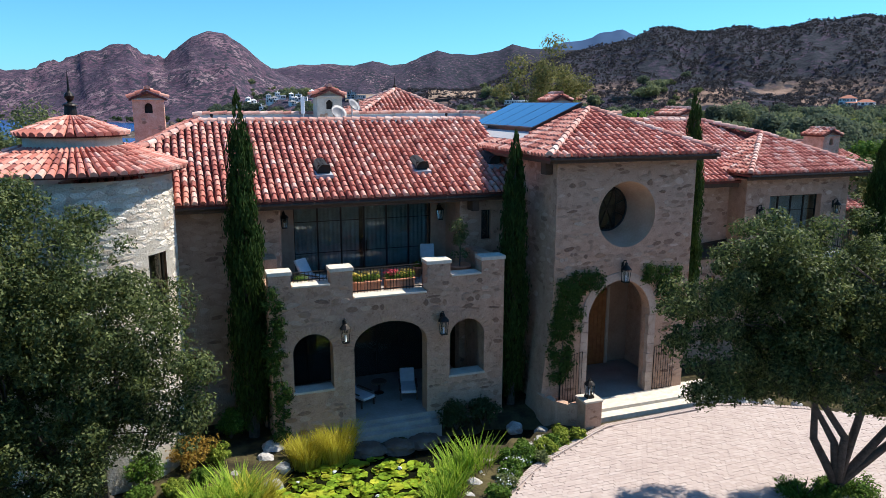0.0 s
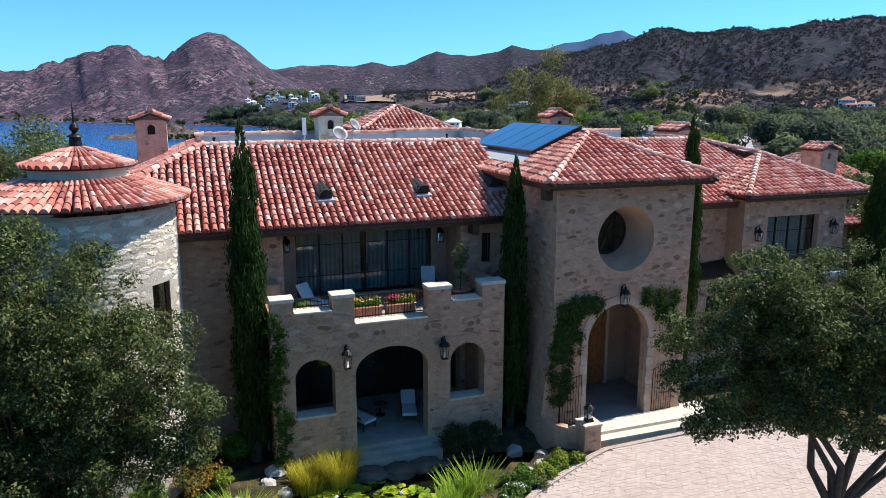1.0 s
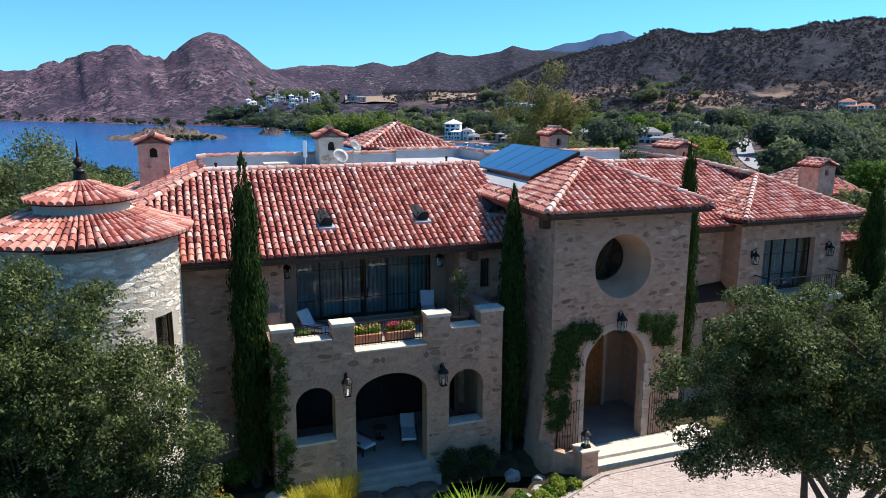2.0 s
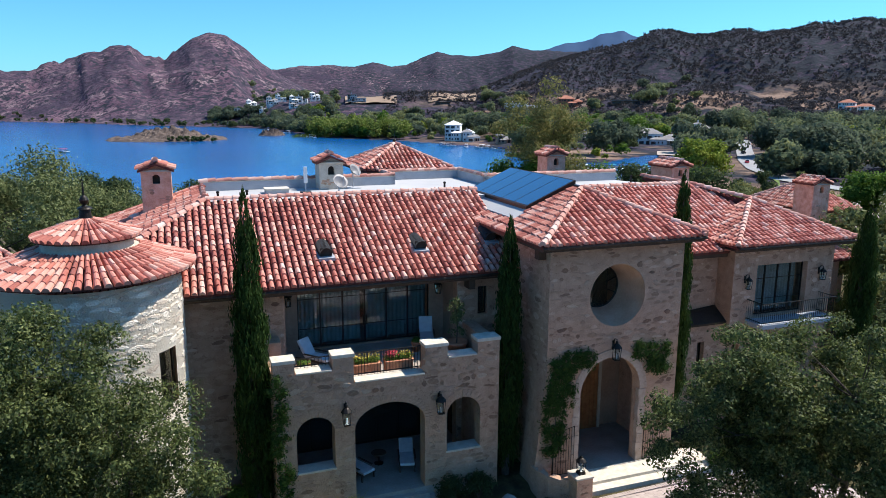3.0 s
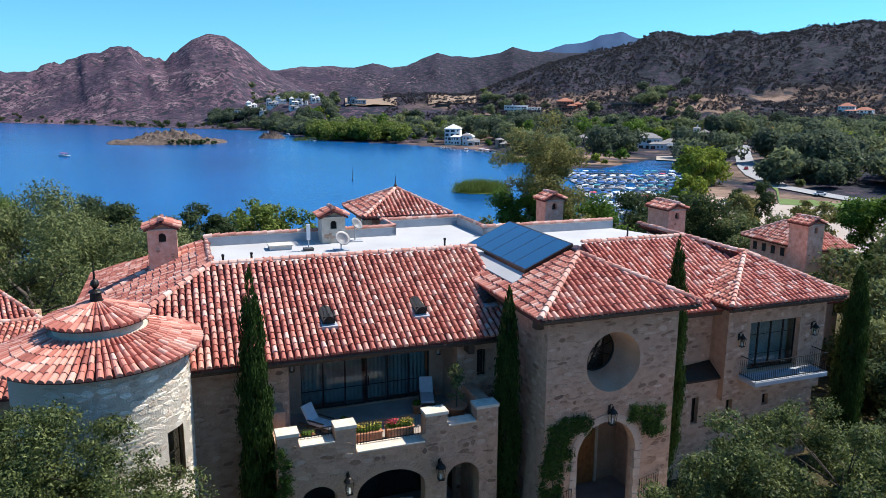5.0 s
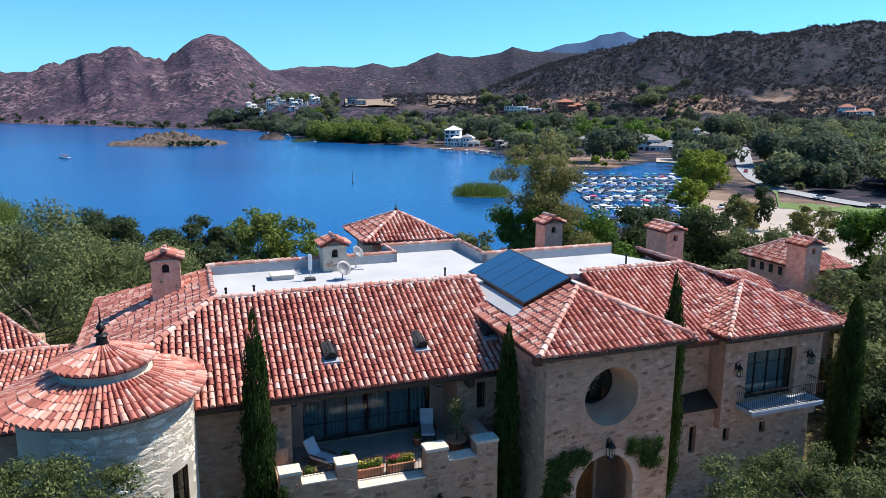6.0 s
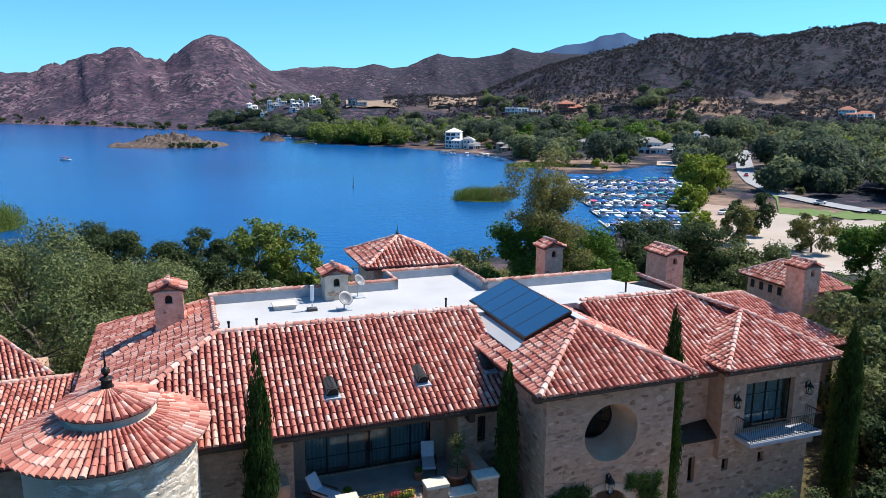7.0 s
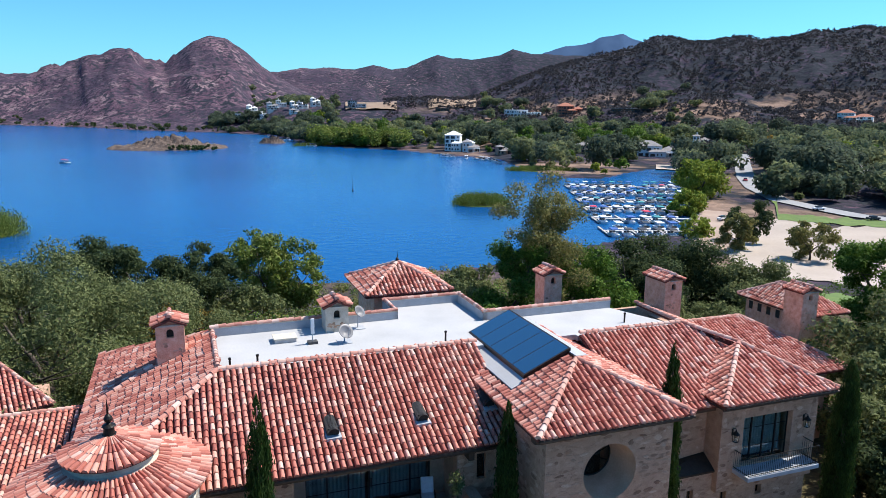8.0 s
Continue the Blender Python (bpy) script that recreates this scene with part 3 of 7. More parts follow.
def lobed_points(centre, radii, lobes, per, size, seed, extra=()):
    """Clump places of a crown made of billows: each lobe carries its clumps on its upper and outer side."""
    rng = np.random.default_rng(seed)
    centre, radii = np.asarray(centre, float), np.asarray(radii, float)
    d = rng.normal(size=(lobes, 3))
    d /= np.linalg.norm(d, axis=1)[:, None]
    mid = centre + d * (0.35 + 0.6 * rng.random(lobes) ** 0.6)[:, None] * radii
    big = size * (0.65 + 0.65 * rng.random(lobes))
    if len(extra):
        mid = np.concatenate([np.asarray([e[:3] for e in extra], float), mid])
        big = np.concatenate([np.asarray([e[3] for e in extra], float), big])
    out = []
    for m, r in zip(mid, big):
        q = rng.normal(size=(per, 3)) + np.array([0, 0, 0.35]) + 0.35 * (m - centre) / radii
        q /= np.linalg.norm(q, axis=1)[:, None]
        out.append(m + q * (r * (0.6 + 0.45 * rng.random(per)))[:, None] * np.array([1, 1, 0.8]))
    out = np.concatenate(out)
    return out[rng.permutation(len(out))]


def limbs(bm, base, height, r, tips, seed, sides=7, mains=6):
    """A trunk that divides into a few main limbs, from which branches run to the clumps."""
    rnd = random.Random(seed)
    base = Vector(base)
    head = base + Vector((rnd.uniform(-0.1, 0.1), rnd.uniform(-0.1, 0.1), 1)) * height
    tube(bm, [base, base.lerp(head, 0.5) + Vector((rnd.uniform(-0.08, 0.08) * height, rnd.uniform(-0.08, 0.08) * height, 0)), head], [r * 1.35, r * 1.05, r * 0.95], 10)
    tips = [Vector(t) for t in tips]
    nodes = []
    for t in sorted(tips, key=lambda t: -t.z)[::max(1, len(tips) // mains)][:mains]:
        end = head.lerp(t, 0.75)
        pts = [head - Vector((0, 0, r * 0.6))]
        for k in (0.3, 0.6, 1.0):
            side = Vector((rnd.uniform(-0.12, 0.12), rnd.uniform(-0.12, 0.12), rnd.uniform(0.0, 0.12))) * (end - head).length
            pts.append(head.lerp(end, k) + side * (1.2 - k))
        tube(bm, pts, [r * 0.62, r * 0.48, r * 0.34, r * 0.16], sides)
        nodes += [(pts[1], r * 0.3), (pts[2], r * 0.24), (pts[3], r * 0.14)]
    for t in tips:
        n, rr = min(nodes, key=lambda n: (n[0] - t).length + (1.5 if n[0].z > t.z else 0))
        mid = n.lerp(t, 0.5) + Vector((rnd.uniform(-0.1, 0.1), rnd.uniform(-0.1, 0.1), rnd.uniform(-0.02, 0.12))) * (t - n).length
        tube(bm, [n, mid, t], [rr * 0.8, rr * 0.45, rr * 0.12], 5)


def tree(name, label, base, crown, radii, clumps, clump_r, leaves, size, mat, trunk_r, seed, group="", trunk_h=None, bark=None, hollow=0.55, category="tree", tipcount=14, keep=None, tri=False, lobes=0, lobe_r=1.0, extra=(), wild=0.5, slim=0.5):
    t = thing(name, label, category, Matrix.Translation(base), group)
    b = Vector(base)
    if lobes:
        pts = lobed_points(Vector(crown) - b, radii, lobes, max(1, clumps // lobes), lobe_r, seed, [tuple(Vector(e[:3]) - b) + (e[3],) for e in extra])
        clumps = len(pts)
    else:
        pts = clump_points(Vector(crown) - b, radii, clumps, seed, hollow)
    if keep:
        pts = np.array([p for p in pts if keep(*(Vector(p) + b))])
        clumps = len(pts)
    rng = np.random.default_rng(seed + 5)
    bm = bmesh.new()
    limbs(bm, (0, 0, -0.15), trunk_h or max(0.4, (crown[2] - base[2] - radii[2] * 0.55)), trunk_r, [tuple(p) for p in pts[:tipcount]], seed)
    part("trunk", bm, bark or M_BARK, t, smooth=True)
    leaf_cloud("crown", pts, clump_r * (0.6 + 0.8 * rng.random(clumps)), leaves, size, mat, t, seed, tri=tri, wild=wild, slim=slim)
    return t


def blades(name, base, spread, count, height, width, mat, parent, seed, lean=0.5):
    """Arching grass blades from a tuft."""
    rng = np.random.default_rng(seed)
    a = rng.random(count) * 2 * np.pi
    r = np.sqrt(rng.random(count)) * spread
    root = np.stack([np.cos(a) * r, np.sin(a) * r, np.zeros(count)], 1) + np.asarray(base)
    dirn = np.stack([np.cos(a + rng.normal(size=count) * 0.6), np.sin(a + rng.normal(size=count) * 0.6), np.zeros(count)], 1)
    h = height * (0.6 + 0.5 * rng.random(count))
    le = lean * h * (0.3 + rng.random(count))
    side = np.stack([-dirn[:, 1], dirn[:, 0], np.zeros(count)], 1) * width
    up = np.array([0, 0, 1.0])
    p1 = root + dirn * (le * 0.3)[:, None] + up * (h * 0.6)[:, None]
    p2 = root + dirn * le[:, None] + up * h[:, None]
    v = np.stack([root - side, root + side, p1 + side * 0.8, p1 - side * 0.8, p2 + side * 0.1, p2 - side * 0.1], 1).reshape(-1, 3)
    k = np.arange(count)[:, None] * 6
    f = np.concatenate([k + np.array([[0, 1, 2, 3]]), k + np.array([[3, 2, 4, 5]])])
    return from_arrays(name, v, f, mat, parent)


def boulder(name, label, at, size, seed, mat=None, group="", squash=0.75, sub=3):
    bm = bmesh.new()
    bmesh.ops.create_icosphere(bm, subdivisions=sub, radius=1)
    off = Vector((seed * 3.7, seed * 1.3, 0))
    for v in bm.verts:
        k = 1 + 0.35 * noise.noise(v.co * 0.9 + off) + 0.16 * noise.noise(v.co * 2.3 + off) + 0.06 * noise.noise(v.co * 6 + off)
        v.co = Vector((v.co.x * size[0], v.co.y * size[1], v.co.z * size[2])) * k
    ob = part(name, bm, mat or M_ROCK, None, smooth=False)
    ob.location = at
    return tagged(ob, label, "rock", group)

# ---- terrain and lake ----
HOUSE_TURN = 19.3
HM = Matrix.Rotation(radians(HOUSE_TURN), 4, "Z")
LAKE = -17.0


def H(u, v, z=0.0):
    """World place of a point of the house's own plan: u along the front, v into the depth."""
    return HM @ Vector((u, v, z))


# ridges: distance, width of the rise, and (bearing in degrees, height) along the crest
RIDGES = [
    (1750, 650, [(-60, 60), (-34, 66), (-30.3, 68), (-28.6, 68), (-28.3, 73), (-27.8, 84), (-26.9, 89), (-25.8, 96), (-25.4, 108), (-24.2, 112), (-23.1, 125), (-22.3, 125), (-21.4, 101), (-20.1, 103), (-19.1, 128), (-18.1, 154), (-16.9, 169), (-15.7, 162), (-14.3, 133), (-13.2, 102), (-12.5, 88), (-10.8, 58), (-8, 20), (-5, -10)]),
    (2600, 900, [(-18, 90), (-10.4, 136), (-7.5, 140), (-6.2, 139), (-4.8, 152), (-3.3, 137), (-2.2, 144), (-0.5, 176), (0.2, 189), (1.5, 177), (2.8, 173), (5.0, 188), (6.0, 208), (7.1, 197), (7.4, 194), (10, 188), (16, 180), (30, 150), (60, 140)]),
    (1180, 420, [(-24, -17), (-17, 0), (-14, 16), (-9, 22), (-3, 28), (3, 30), (7, 28), (12, 0), (16, -17)]),
    (1500, 850, [(-2, -10), (1, 18), (4, 45), (6.6, 72), (8.3, 88), (10.5, 105), (12.6, 116), (15.1, 130), (15.9, 143), (16.7, 151), (17.9, 150), (18.7, 142), (20.3, 139), (22.6, 146), (23.9, 139), (25.5, 142), (27.2, 152), (28.4, 150), (30.2, 158), (31.5, 151), (36, 176), (60, 150)]),
]
FAR_SHORE = [(-180, 900), (-60, 1500), (-31, 1376), (-26.4, 1235), (-22, 1076), (-17, 985), (-13.1, 912), (-10, 711), (-7.6, 656), (-3.1, 625), (1.4, 554), (4.5, 535), (7, 449), (10.3, 401), (13, 400), (16.8, 472), (18.6, 490), (19.6, 378), (20.2, 250), (20.6, 214), (22, 212), (180, 212)]
NEAR_SHORE = [(-180, 220), (-60, 210), (-32, 180), (-24, 160), (-8, 155), (4, 172), (10, 196), (13, 206), (15, 216), (18, 228), (19.2, 232), (20.4, 218), (22, 213), (180, 213)]


def interp(table, x):
    return np.interp(x, [p[0] for p in table], [p[1] for p in table])


def smooth01(x):
    x = np.clip(x, 0, 1)
    return x * x * (3 - 2 * x)


def fbm(x, y, scale, octaves=5, seed=0):
    """Value noise, several octaves, on arrays."""
    out, amp, tot = np.zeros_like(x), 1.0, 0.0
    tab = np.random.default_rng(seed).random((256, 256))
    for o in range(octaves):
        fx, fy = x * scale + 17.3 * o, y * scale + 9.1 * o
        ix, iy = np.floor(fx).astype(int), np.floor(fy).astype(int)
        tx, ty = smooth01(fx - ix), smooth01(fy - iy)
        g = lambda a, b: tab[a % 256, b % 256]
        out += amp * ((g(ix, iy) * (1 - tx) + g(ix + 1, iy) * tx) * (1 - ty) + (g(ix, iy + 1) * (1 - tx) + g(ix + 1, iy + 1) * tx) * ty)
        tot, amp, scale = tot + amp, amp * 0.5, scale * 2.03
    return out / tot - 0.5


POND = [(H(4.4, 21.4), 3.4, 2.7), (H(9.2, 23.2), 3.2, 0.8)]


def terrain(x, y):
    """Height of the ground."""
    x, y = np.asarray(x, float), np.asarray(y, float)
    r, az = np.hypot(x, y), np.degrees(np.arctan2(x, y))
    far, near = interp(FAR_SHORE, az) + 14 * fbm(x, y, 0.02, 3, 3), interp(NEAR_SHORE, az) + 6 * fbm(x, y, 0.03, 3, 4)
    knoll = -0.6 - 15.6 * smooth01((r - 58) / np.maximum(60, near - 66)) + 0.5 * fbm(x, y, 0.08, 3, 5) * smooth01((r - 50) / 20)
    bed = LAKE - 2.5
    low = np.where(r < near, knoll, bed)
    low = np.where((r >= near) & (r < near + 8) & (near < far), LAKE + 0.4 - (r - near) * 0.4, low)
    shore = LAKE + 0.5 + 9 * smooth01((r - far) / 420) + 5 * fbm(x, y, 0.006, 4, 6) * smooth01((r - far) / 120)
    z = np.where(r >= far, np.maximum(shore, LAKE + 0.3), low)
    rough = fbm(x, y, 0.004, 7, 7)
    for dist, width, crest in RIDGES:
        top = interp(crest, az)
        k = smooth01(1 - np.abs(r - dist) / width * np.where(r > dist, 0.7, 1.0))
        face = 1 - np.abs(2 * np.clip(k, 0, 1) - 1)
        tall = np.clip((top - LAKE) / 120, 0, 1.5)
        ravine = 0.5 - 2.2 * np.abs(fbm(np.radians(az) * dist + 0.25 * r, r * 0.38, 0.0065, 5, 11))
        h = LAKE + (top - LAKE) * k ** 1.2 + (rough * 55 + (ravine - 0.25) * (58 if dist == 1750 else 30)) * face * tall
        h = h + fbm(x, y, 0.016, 5, 8) * (10 + 10 * (az < -19.2) if dist == 1750 else 9) * k + np.maximum(0, 0.12 - np.abs(fbm(x, y, 0.011, 4, 14))) * (95 * (az < -19.2) if dist == 1750 else 25) * k
        w = smooth01((r - far - 15) / 260)
        z = np.where((r > far + 15) & (k > 0), np.maximum(z, LAKE + 0.4 + (h - LAKE) * w), z)
    for c, a, b in POND:
        q = ((x - c.x) * math.cos(radians(HOUSE_TURN)) + (y - c.y) * math.sin(radians(HOUSE_TURN))) / a
        w = (-(x - c.x) * math.sin(radians(HOUSE_TURN)) + (y - c.y) * math.cos(radians(HOUSE_TURN))) / b
        z = z - 1.5 * smooth01(1.25 - np.hypot(q, w) ** 2)
    return z


def ground_z(x, y):
    return float(terrain(np.array([x]), np.array([y]))[0])


def build_ground():
    az = np.radians(np.concatenate([np.arange(-180, -36, 6.0), np.arange(-36, 37, 0.2), np.arange(42, 180, 6.0)]))
    r = np.concatenate([np.arange(0.02, 60, 0.6), 60 * (4700 / 60) ** (np.arange(0, 191) / 190)])
    A, R = np.meshgrid(az, r)
    x, y = R * np.sin(A), R * np.cos(A)
    z = terrain(x, y)
    n, m = A.shape
    v = np.stack([x, y, z], -1).reshape(-1, 3)
    i, j = np.meshgrid(np.arange(n - 1), np.arange(m), indexing="ij")
    k = (j + 1) % m
    f = np.stack([i * m + j, i * m + k, (i + 1) * m + k, (i + 1) * m + j], -1).reshape(-1, 4)
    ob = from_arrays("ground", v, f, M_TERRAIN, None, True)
    tagged(ob, "dry scrub hillsides and bare soil round the lake and house", "ground", kind="structure")


build_ground()
bm = bmesh.new()
bmesh.ops.create_circle(bm, cap_ends=True, radius=1500, segments=96)
lake = part("water", bm, M_LAKE)
lake.location = (-500, 950, LAKE)
tagged(lake, "wide deep blue lake with light ripples", "lake", kind="structure")
bm = bmesh.new()
bmesh.ops.create_circle(bm, cap_ends=True, radius=6.6, segments=64)
for v in bm.verts:
    v.co.y *= 0.5
pond = part("pond_water", bm, M_POND)
pond.matrix_world = HM @ Matrix.Translation((6.4, 21.6, -1.05))
tagged(pond, "dark still garden pond beside the terrace", "pond", kind="structure")

# a far mountain beyond the hills, its haze painted into a blue rock colour
bm = bmesh.new()
prof = [(2, -17), (6, 190), (8.3, 306), (10, 345), (11.3, 352), (12.0, 368), (12.6, 392), (13.6, 400), (14.3, 410), (14.8, 384), (17.5, 331), (24, 150), (28, -17)]
rows = []
for dist, share in ((3700, 0.0), (4000, 0.45), (4200, 1.0), (4600, -0.1)):
    row = []
    for k in range(105):
        a = 2 + k * 0.25
        wob = 14 * noise.noise(Vector((a * 2.2, dist * 0.01, 0))) * (share if share < 1 else 0.25)
        row.append(bm.verts.new((dist * math.sin(radians(a)), dist * math.cos(radians(a)), LAKE + (float(interp(prof, a)) - LAKE) * max(share, 0) + wob)))
    rows.append(row)
for r0, r1 in zip(rows, rows[1:]):
    for k in range(104):
        bm.faces.new((r0[k], r0[k + 1], r1[k + 1], r1[k]))
mountain = part("backdrop_mountain", bm, M_HAZEROCK, smooth=True)
tagged(mountain, "mountain crest beyond the hills, haze painted in as blue", "mountain", kind="structure")

# ---- house ----
house = thing("house", "stone villa with red barrel tile roofs, arched loggia and tower", "house", HM)

EAVE_V, EAVE_Z, RIDGE_V, RIDGE_Z = 26.4, 7.95, 32.1, 10.62
FLOOR2 = 4.55

# loggia and balcony front, with its battlements
TOPS = [(2.05, 5.66), (2.82, 5.2), (4.2, 5.66), (4.98, 4.62), (7.78, 5.66), (8.68, 5.15), (9.95, 5.66)]
ARCHES = [(2.8, 4.22, 1.3, 2.8, 0.68), (4.98, 7.76, -0.1, 2.75, 0.92), (8.66, 10.08, 1.2, 2.75, 0.70)]
loggia = part("loggia_wall", pierced(2.05, 10.88, -1.3, TOPS, 24.5, 25.1, ARCHES), M_STONE, house, "rubble stone loggia wall with three arches")


def loggia_free(u, z, r):
    top = [t for a, t in TOPS if u >= a][-1]
    if z + r > min(top, *[t for a, t in TOPS if abs(u - a) < r + 0.05] or [9]) or z < -0.9:
        return False
    return all(not (a - r * 1.3 < u < b + r * 1.3 and s - r < z < sp + ri + r * 1.2) for a, b, s, sp, ri in ARCHES)


for u0, u1 in ((2.02, 2.86), (4.16, 5.02), (7.74, 8.72), (9.91, 10.92)):
    part("capstone", boxed(u0, 24.46, 5.66, u1, 25.14, 5.80, bevel=0.02), M_CAP, loggia)
for u0, u1, z in ((2.86, 4.16, 5.2), (5.02, 7.74, 4.62), (8.72, 9.91, 5.15)):
    part("parapet_ledge", boxed(u0, 24.44, z, u1, 25.12, z + 0.07, bevel=0.015), M_CAP, loggia)
# arch rings of thin bricks
for a, b, s, sp, ri in ARCHES:
    n = 26 if b - a > 2 else 15
    for k in range(n):
        th = math.pi * (k + 0.5) / n
        w, c = (b - a) / 2, (a + b) / 2
        m = Matrix.Translation((c - math.cos(th) * (w + 0.16), 24.49, sp + math.sin(th) * (ri + 0.16))) @ Matrix.Rotation(math.atan2(math.cos(th) * w, math.sin(th) * ri) * -1, 4, "Y")
        if k == 0:
            bm = boxed(-0.055, -0.012, -0.15, 0.055, 0.1, 0.15, bevel=0.008)
            first = part("arch_brick", bm, M_STONE, loggia)
            first.matrix_basis = m
        else:
            ob = new("arch_brick", first.data)
            ob.parent, ob.matrix_basis = loggia, m
for a, b, s, sp, ri in (ARCHES[0], ARCHES[2]):
    part("arch_sill", boxed(a - 0.03, 24.46, s - 0.02, b + 0.03, 25.12, s + 0.07, bevel=0.015), M_TRIM, loggia)
# side walls of the loggia, its floor, ceiling and back
part("loggia_side_wall", boxed(2.05, 25.1, -1.3, 2.6, 27.2, 5.2), M_STONE, house)
part("loggia_side_wall", boxed(10.35, 25.1, -1.3, 10.88, 27.2, 5.66), M_STONE, house)
part("loggia_floor", boxed(2.6, 24.49, -1.2, 10.35, 29.5, -0.094), M_FLOOR, house)
part("balcony_slab", boxed(2.6, 25.1, 4.15, 10.35, 29.4, FLOOR2), M_FLOOR, house, "grey stone balcony floor")
part("loggia_ceiling", boxed(2.6, 25.1, 4.08, 10.35, 28.9, 4.146), M_BEAM, house)
# shaded plaster back wall, its shade painted in with the near-black fill
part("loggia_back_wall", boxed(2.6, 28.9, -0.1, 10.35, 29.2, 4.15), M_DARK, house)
for k, (a, b, z) in enumerate(((4.9, 7.85, -0.25), (4.6, 8.15, -0.42))):
    part("terrace_step", boxed(a, 24.22 - 0.3 * k, z - 0.9, b, 24.52, z, bevel=0.02), M_FLOOR, house, "worn pale stone step")

# main walls
part("main_wall", pierced(-6.0, 2.9, -1.3, [(-6, EAVE_Z - 0.1)], 27.2, 27.7, []), M_STONE, house)
part("main_wall", pierced(10.1, 12.7, -1.3, [(10, EAVE_Z - 0.1)], 27.2, 27.7, [(11.05, 11.5, 5.9, 7.15, 0)]), M_STONE, house)
part("recess_wall", pierced(2.9, 10.1, FLOOR2, [(2, EAVE_Z + 0.4)], 28.9, 29.2, [(3.62, 9.42, FLOOR2 + 0.05, 7.55, 0)]), M_PLASTER, house, "plaster wall round the balcony glazing")
for u0, u1 in ((2.6, 2.9), (10.1, 10.4)):
    part("recess_side_wall", boxed(u0, 27.7, FLOOR2, u1, 29.2, EAVE_Z + 0.4), M_PLASTER, house)
part("lintel_wall", boxed(2.9, 27.22, 7.62, 10.1, 27.68, EAVE_Z + 0.3), M_BEAM, house)
part("side_pier", boxed(1.9, 26.3, -1.3, 2.6, 27.2, 5.9, bevel=0.03), M_STONE, house)

# rooms behind the glass: near-black sheets hold their shade
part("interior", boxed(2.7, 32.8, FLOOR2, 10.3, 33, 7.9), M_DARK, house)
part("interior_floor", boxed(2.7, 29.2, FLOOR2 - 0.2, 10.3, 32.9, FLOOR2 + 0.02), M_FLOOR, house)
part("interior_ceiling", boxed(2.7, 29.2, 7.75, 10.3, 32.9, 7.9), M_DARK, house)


def window(name, u0, u1, z0, z1, v, mull, parent, rails=(), curtain=False, label="", depth=0.06):
    """Steel-framed glazing: frame, mullions, rails and one pane to each bay."""
    w = part(name, boxed(u0, v, z0, u1, v + depth, z0 + 0.06), M_IRON, parent, label)
    part("window_frame", boxed(u0, v, z1 - 0.07, u1, v + depth, z1), M_IRON, w)
    edges = [u0 + (u1 - u0) * k / mull for k in range(mull + 1)]
    for k, e in enumerate(edges):
        h = 0.035 if 0 < k < mull else 0.045
        part("mullion", boxed(e - h, v - 0.004, z0 + 0.06, e + h, v + depth + 0.004, z1 - 0.07), M_IRON, w)
    for a, b in zip(edges, edges[1:]):
        p = part("pane", boxed(a + 0.035, v + 0.022, z0 + 0.06, b - 0.035, v + 0.032, z1 - 0.07), M_GLASS, w)
        p.visible_shadow = False
        for rz in rails:
            part("glazing_bar", boxed(a + 0.03, v + 0.01, z0 + (z1 - z0) * rz, b - 0.03, v + 0.045, z0 + (z1 - z0) * rz + 0.025), M_IRON, w)
    return w


def curtain(parent, u0, u1, z0, z1, v, seed):
    bm, n = bmesh.new(), int((u1 - u0) / 0.05)
    row = [[bm.verts.new((u0 + (u1 - u0) * k / n, v + 0.035 * math.sin(k * 1.7 + seed), z)) for k in range(n + 1)] for z in (z0, z1)]
    for k in range(n):
        bm.faces.new((row[0][k], row[0][k + 1], row[1][k + 1], row[1][k]))
    return part("curtain", bm, M_CURTAIN, parent, "grey-teal curtain behind the glass, tinted to suggest reflections in the panes", smooth=True)


w = window("balcony_window", 3.62, 9.42, FLOOR2 + 0.05, 7.55, 29.0, 6, house, (0.28, 0.72), label="tall dark steel-framed balcony glazing")
curtain(w, 6.6, 9.4, FLOOR2 + 0.1, 7.5, 29.35, 1)
# added curtain: stands in for the reflections in the left panes
curtain(w, 3.7, 6.4, FLOOR2 + 0.1, 7.5, 29.42, 2)
part("door_handle", boxed(6.42, 28.93, 5.4, 6.47, 29.0, 5.85, bevel=0.01), M_IRON, w)
part("door_handle", boxed(6.57, 28.93, 5.4, 6.62, 29.0, 5.85, bevel=0.01), M_IRON, w)
w = window("loggia_window", 3.0, 9.9, -0.05, 3.5, 28.8, 7, house, (0.35,), label="dark steel-framed loggia doors")
window("slit_window", 11.05, 11.5, 5.9, 7.15, 27.4, 1, house)
part("interior", boxed(11.0, 27.66, 5.8, 11.6, 27.72, 7.2), M_DARK, house)

# main roof
CORNER_W = (-5.7, EAVE_V, EAVE_Z)
R0, R1 = (0.34, RIDGE_V, RIDGE_Z), (25.3, 31.75, 10.51)
front = [CORNER_W, (12.9, EAVE_V, EAVE_Z), (12.9, RIDGE_V, RIDGE_Z), R0]
west = [(-5.75, 44.2, EAVE_Z), CORNER_W, R0, (0.34, 38.0, RIDGE_Z), (-2.7, 41.2, 9.35)]
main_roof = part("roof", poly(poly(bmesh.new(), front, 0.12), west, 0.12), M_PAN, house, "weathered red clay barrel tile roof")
front_tiles = slope_tiles(front, 11)
near_tiles = [t for t in front_tiles if t[2] <= 5 and 0.0 < (t[0].translation.x) < 12.6][:298]
near_ids = {(t[1], t[2]) for t in near_tiles}
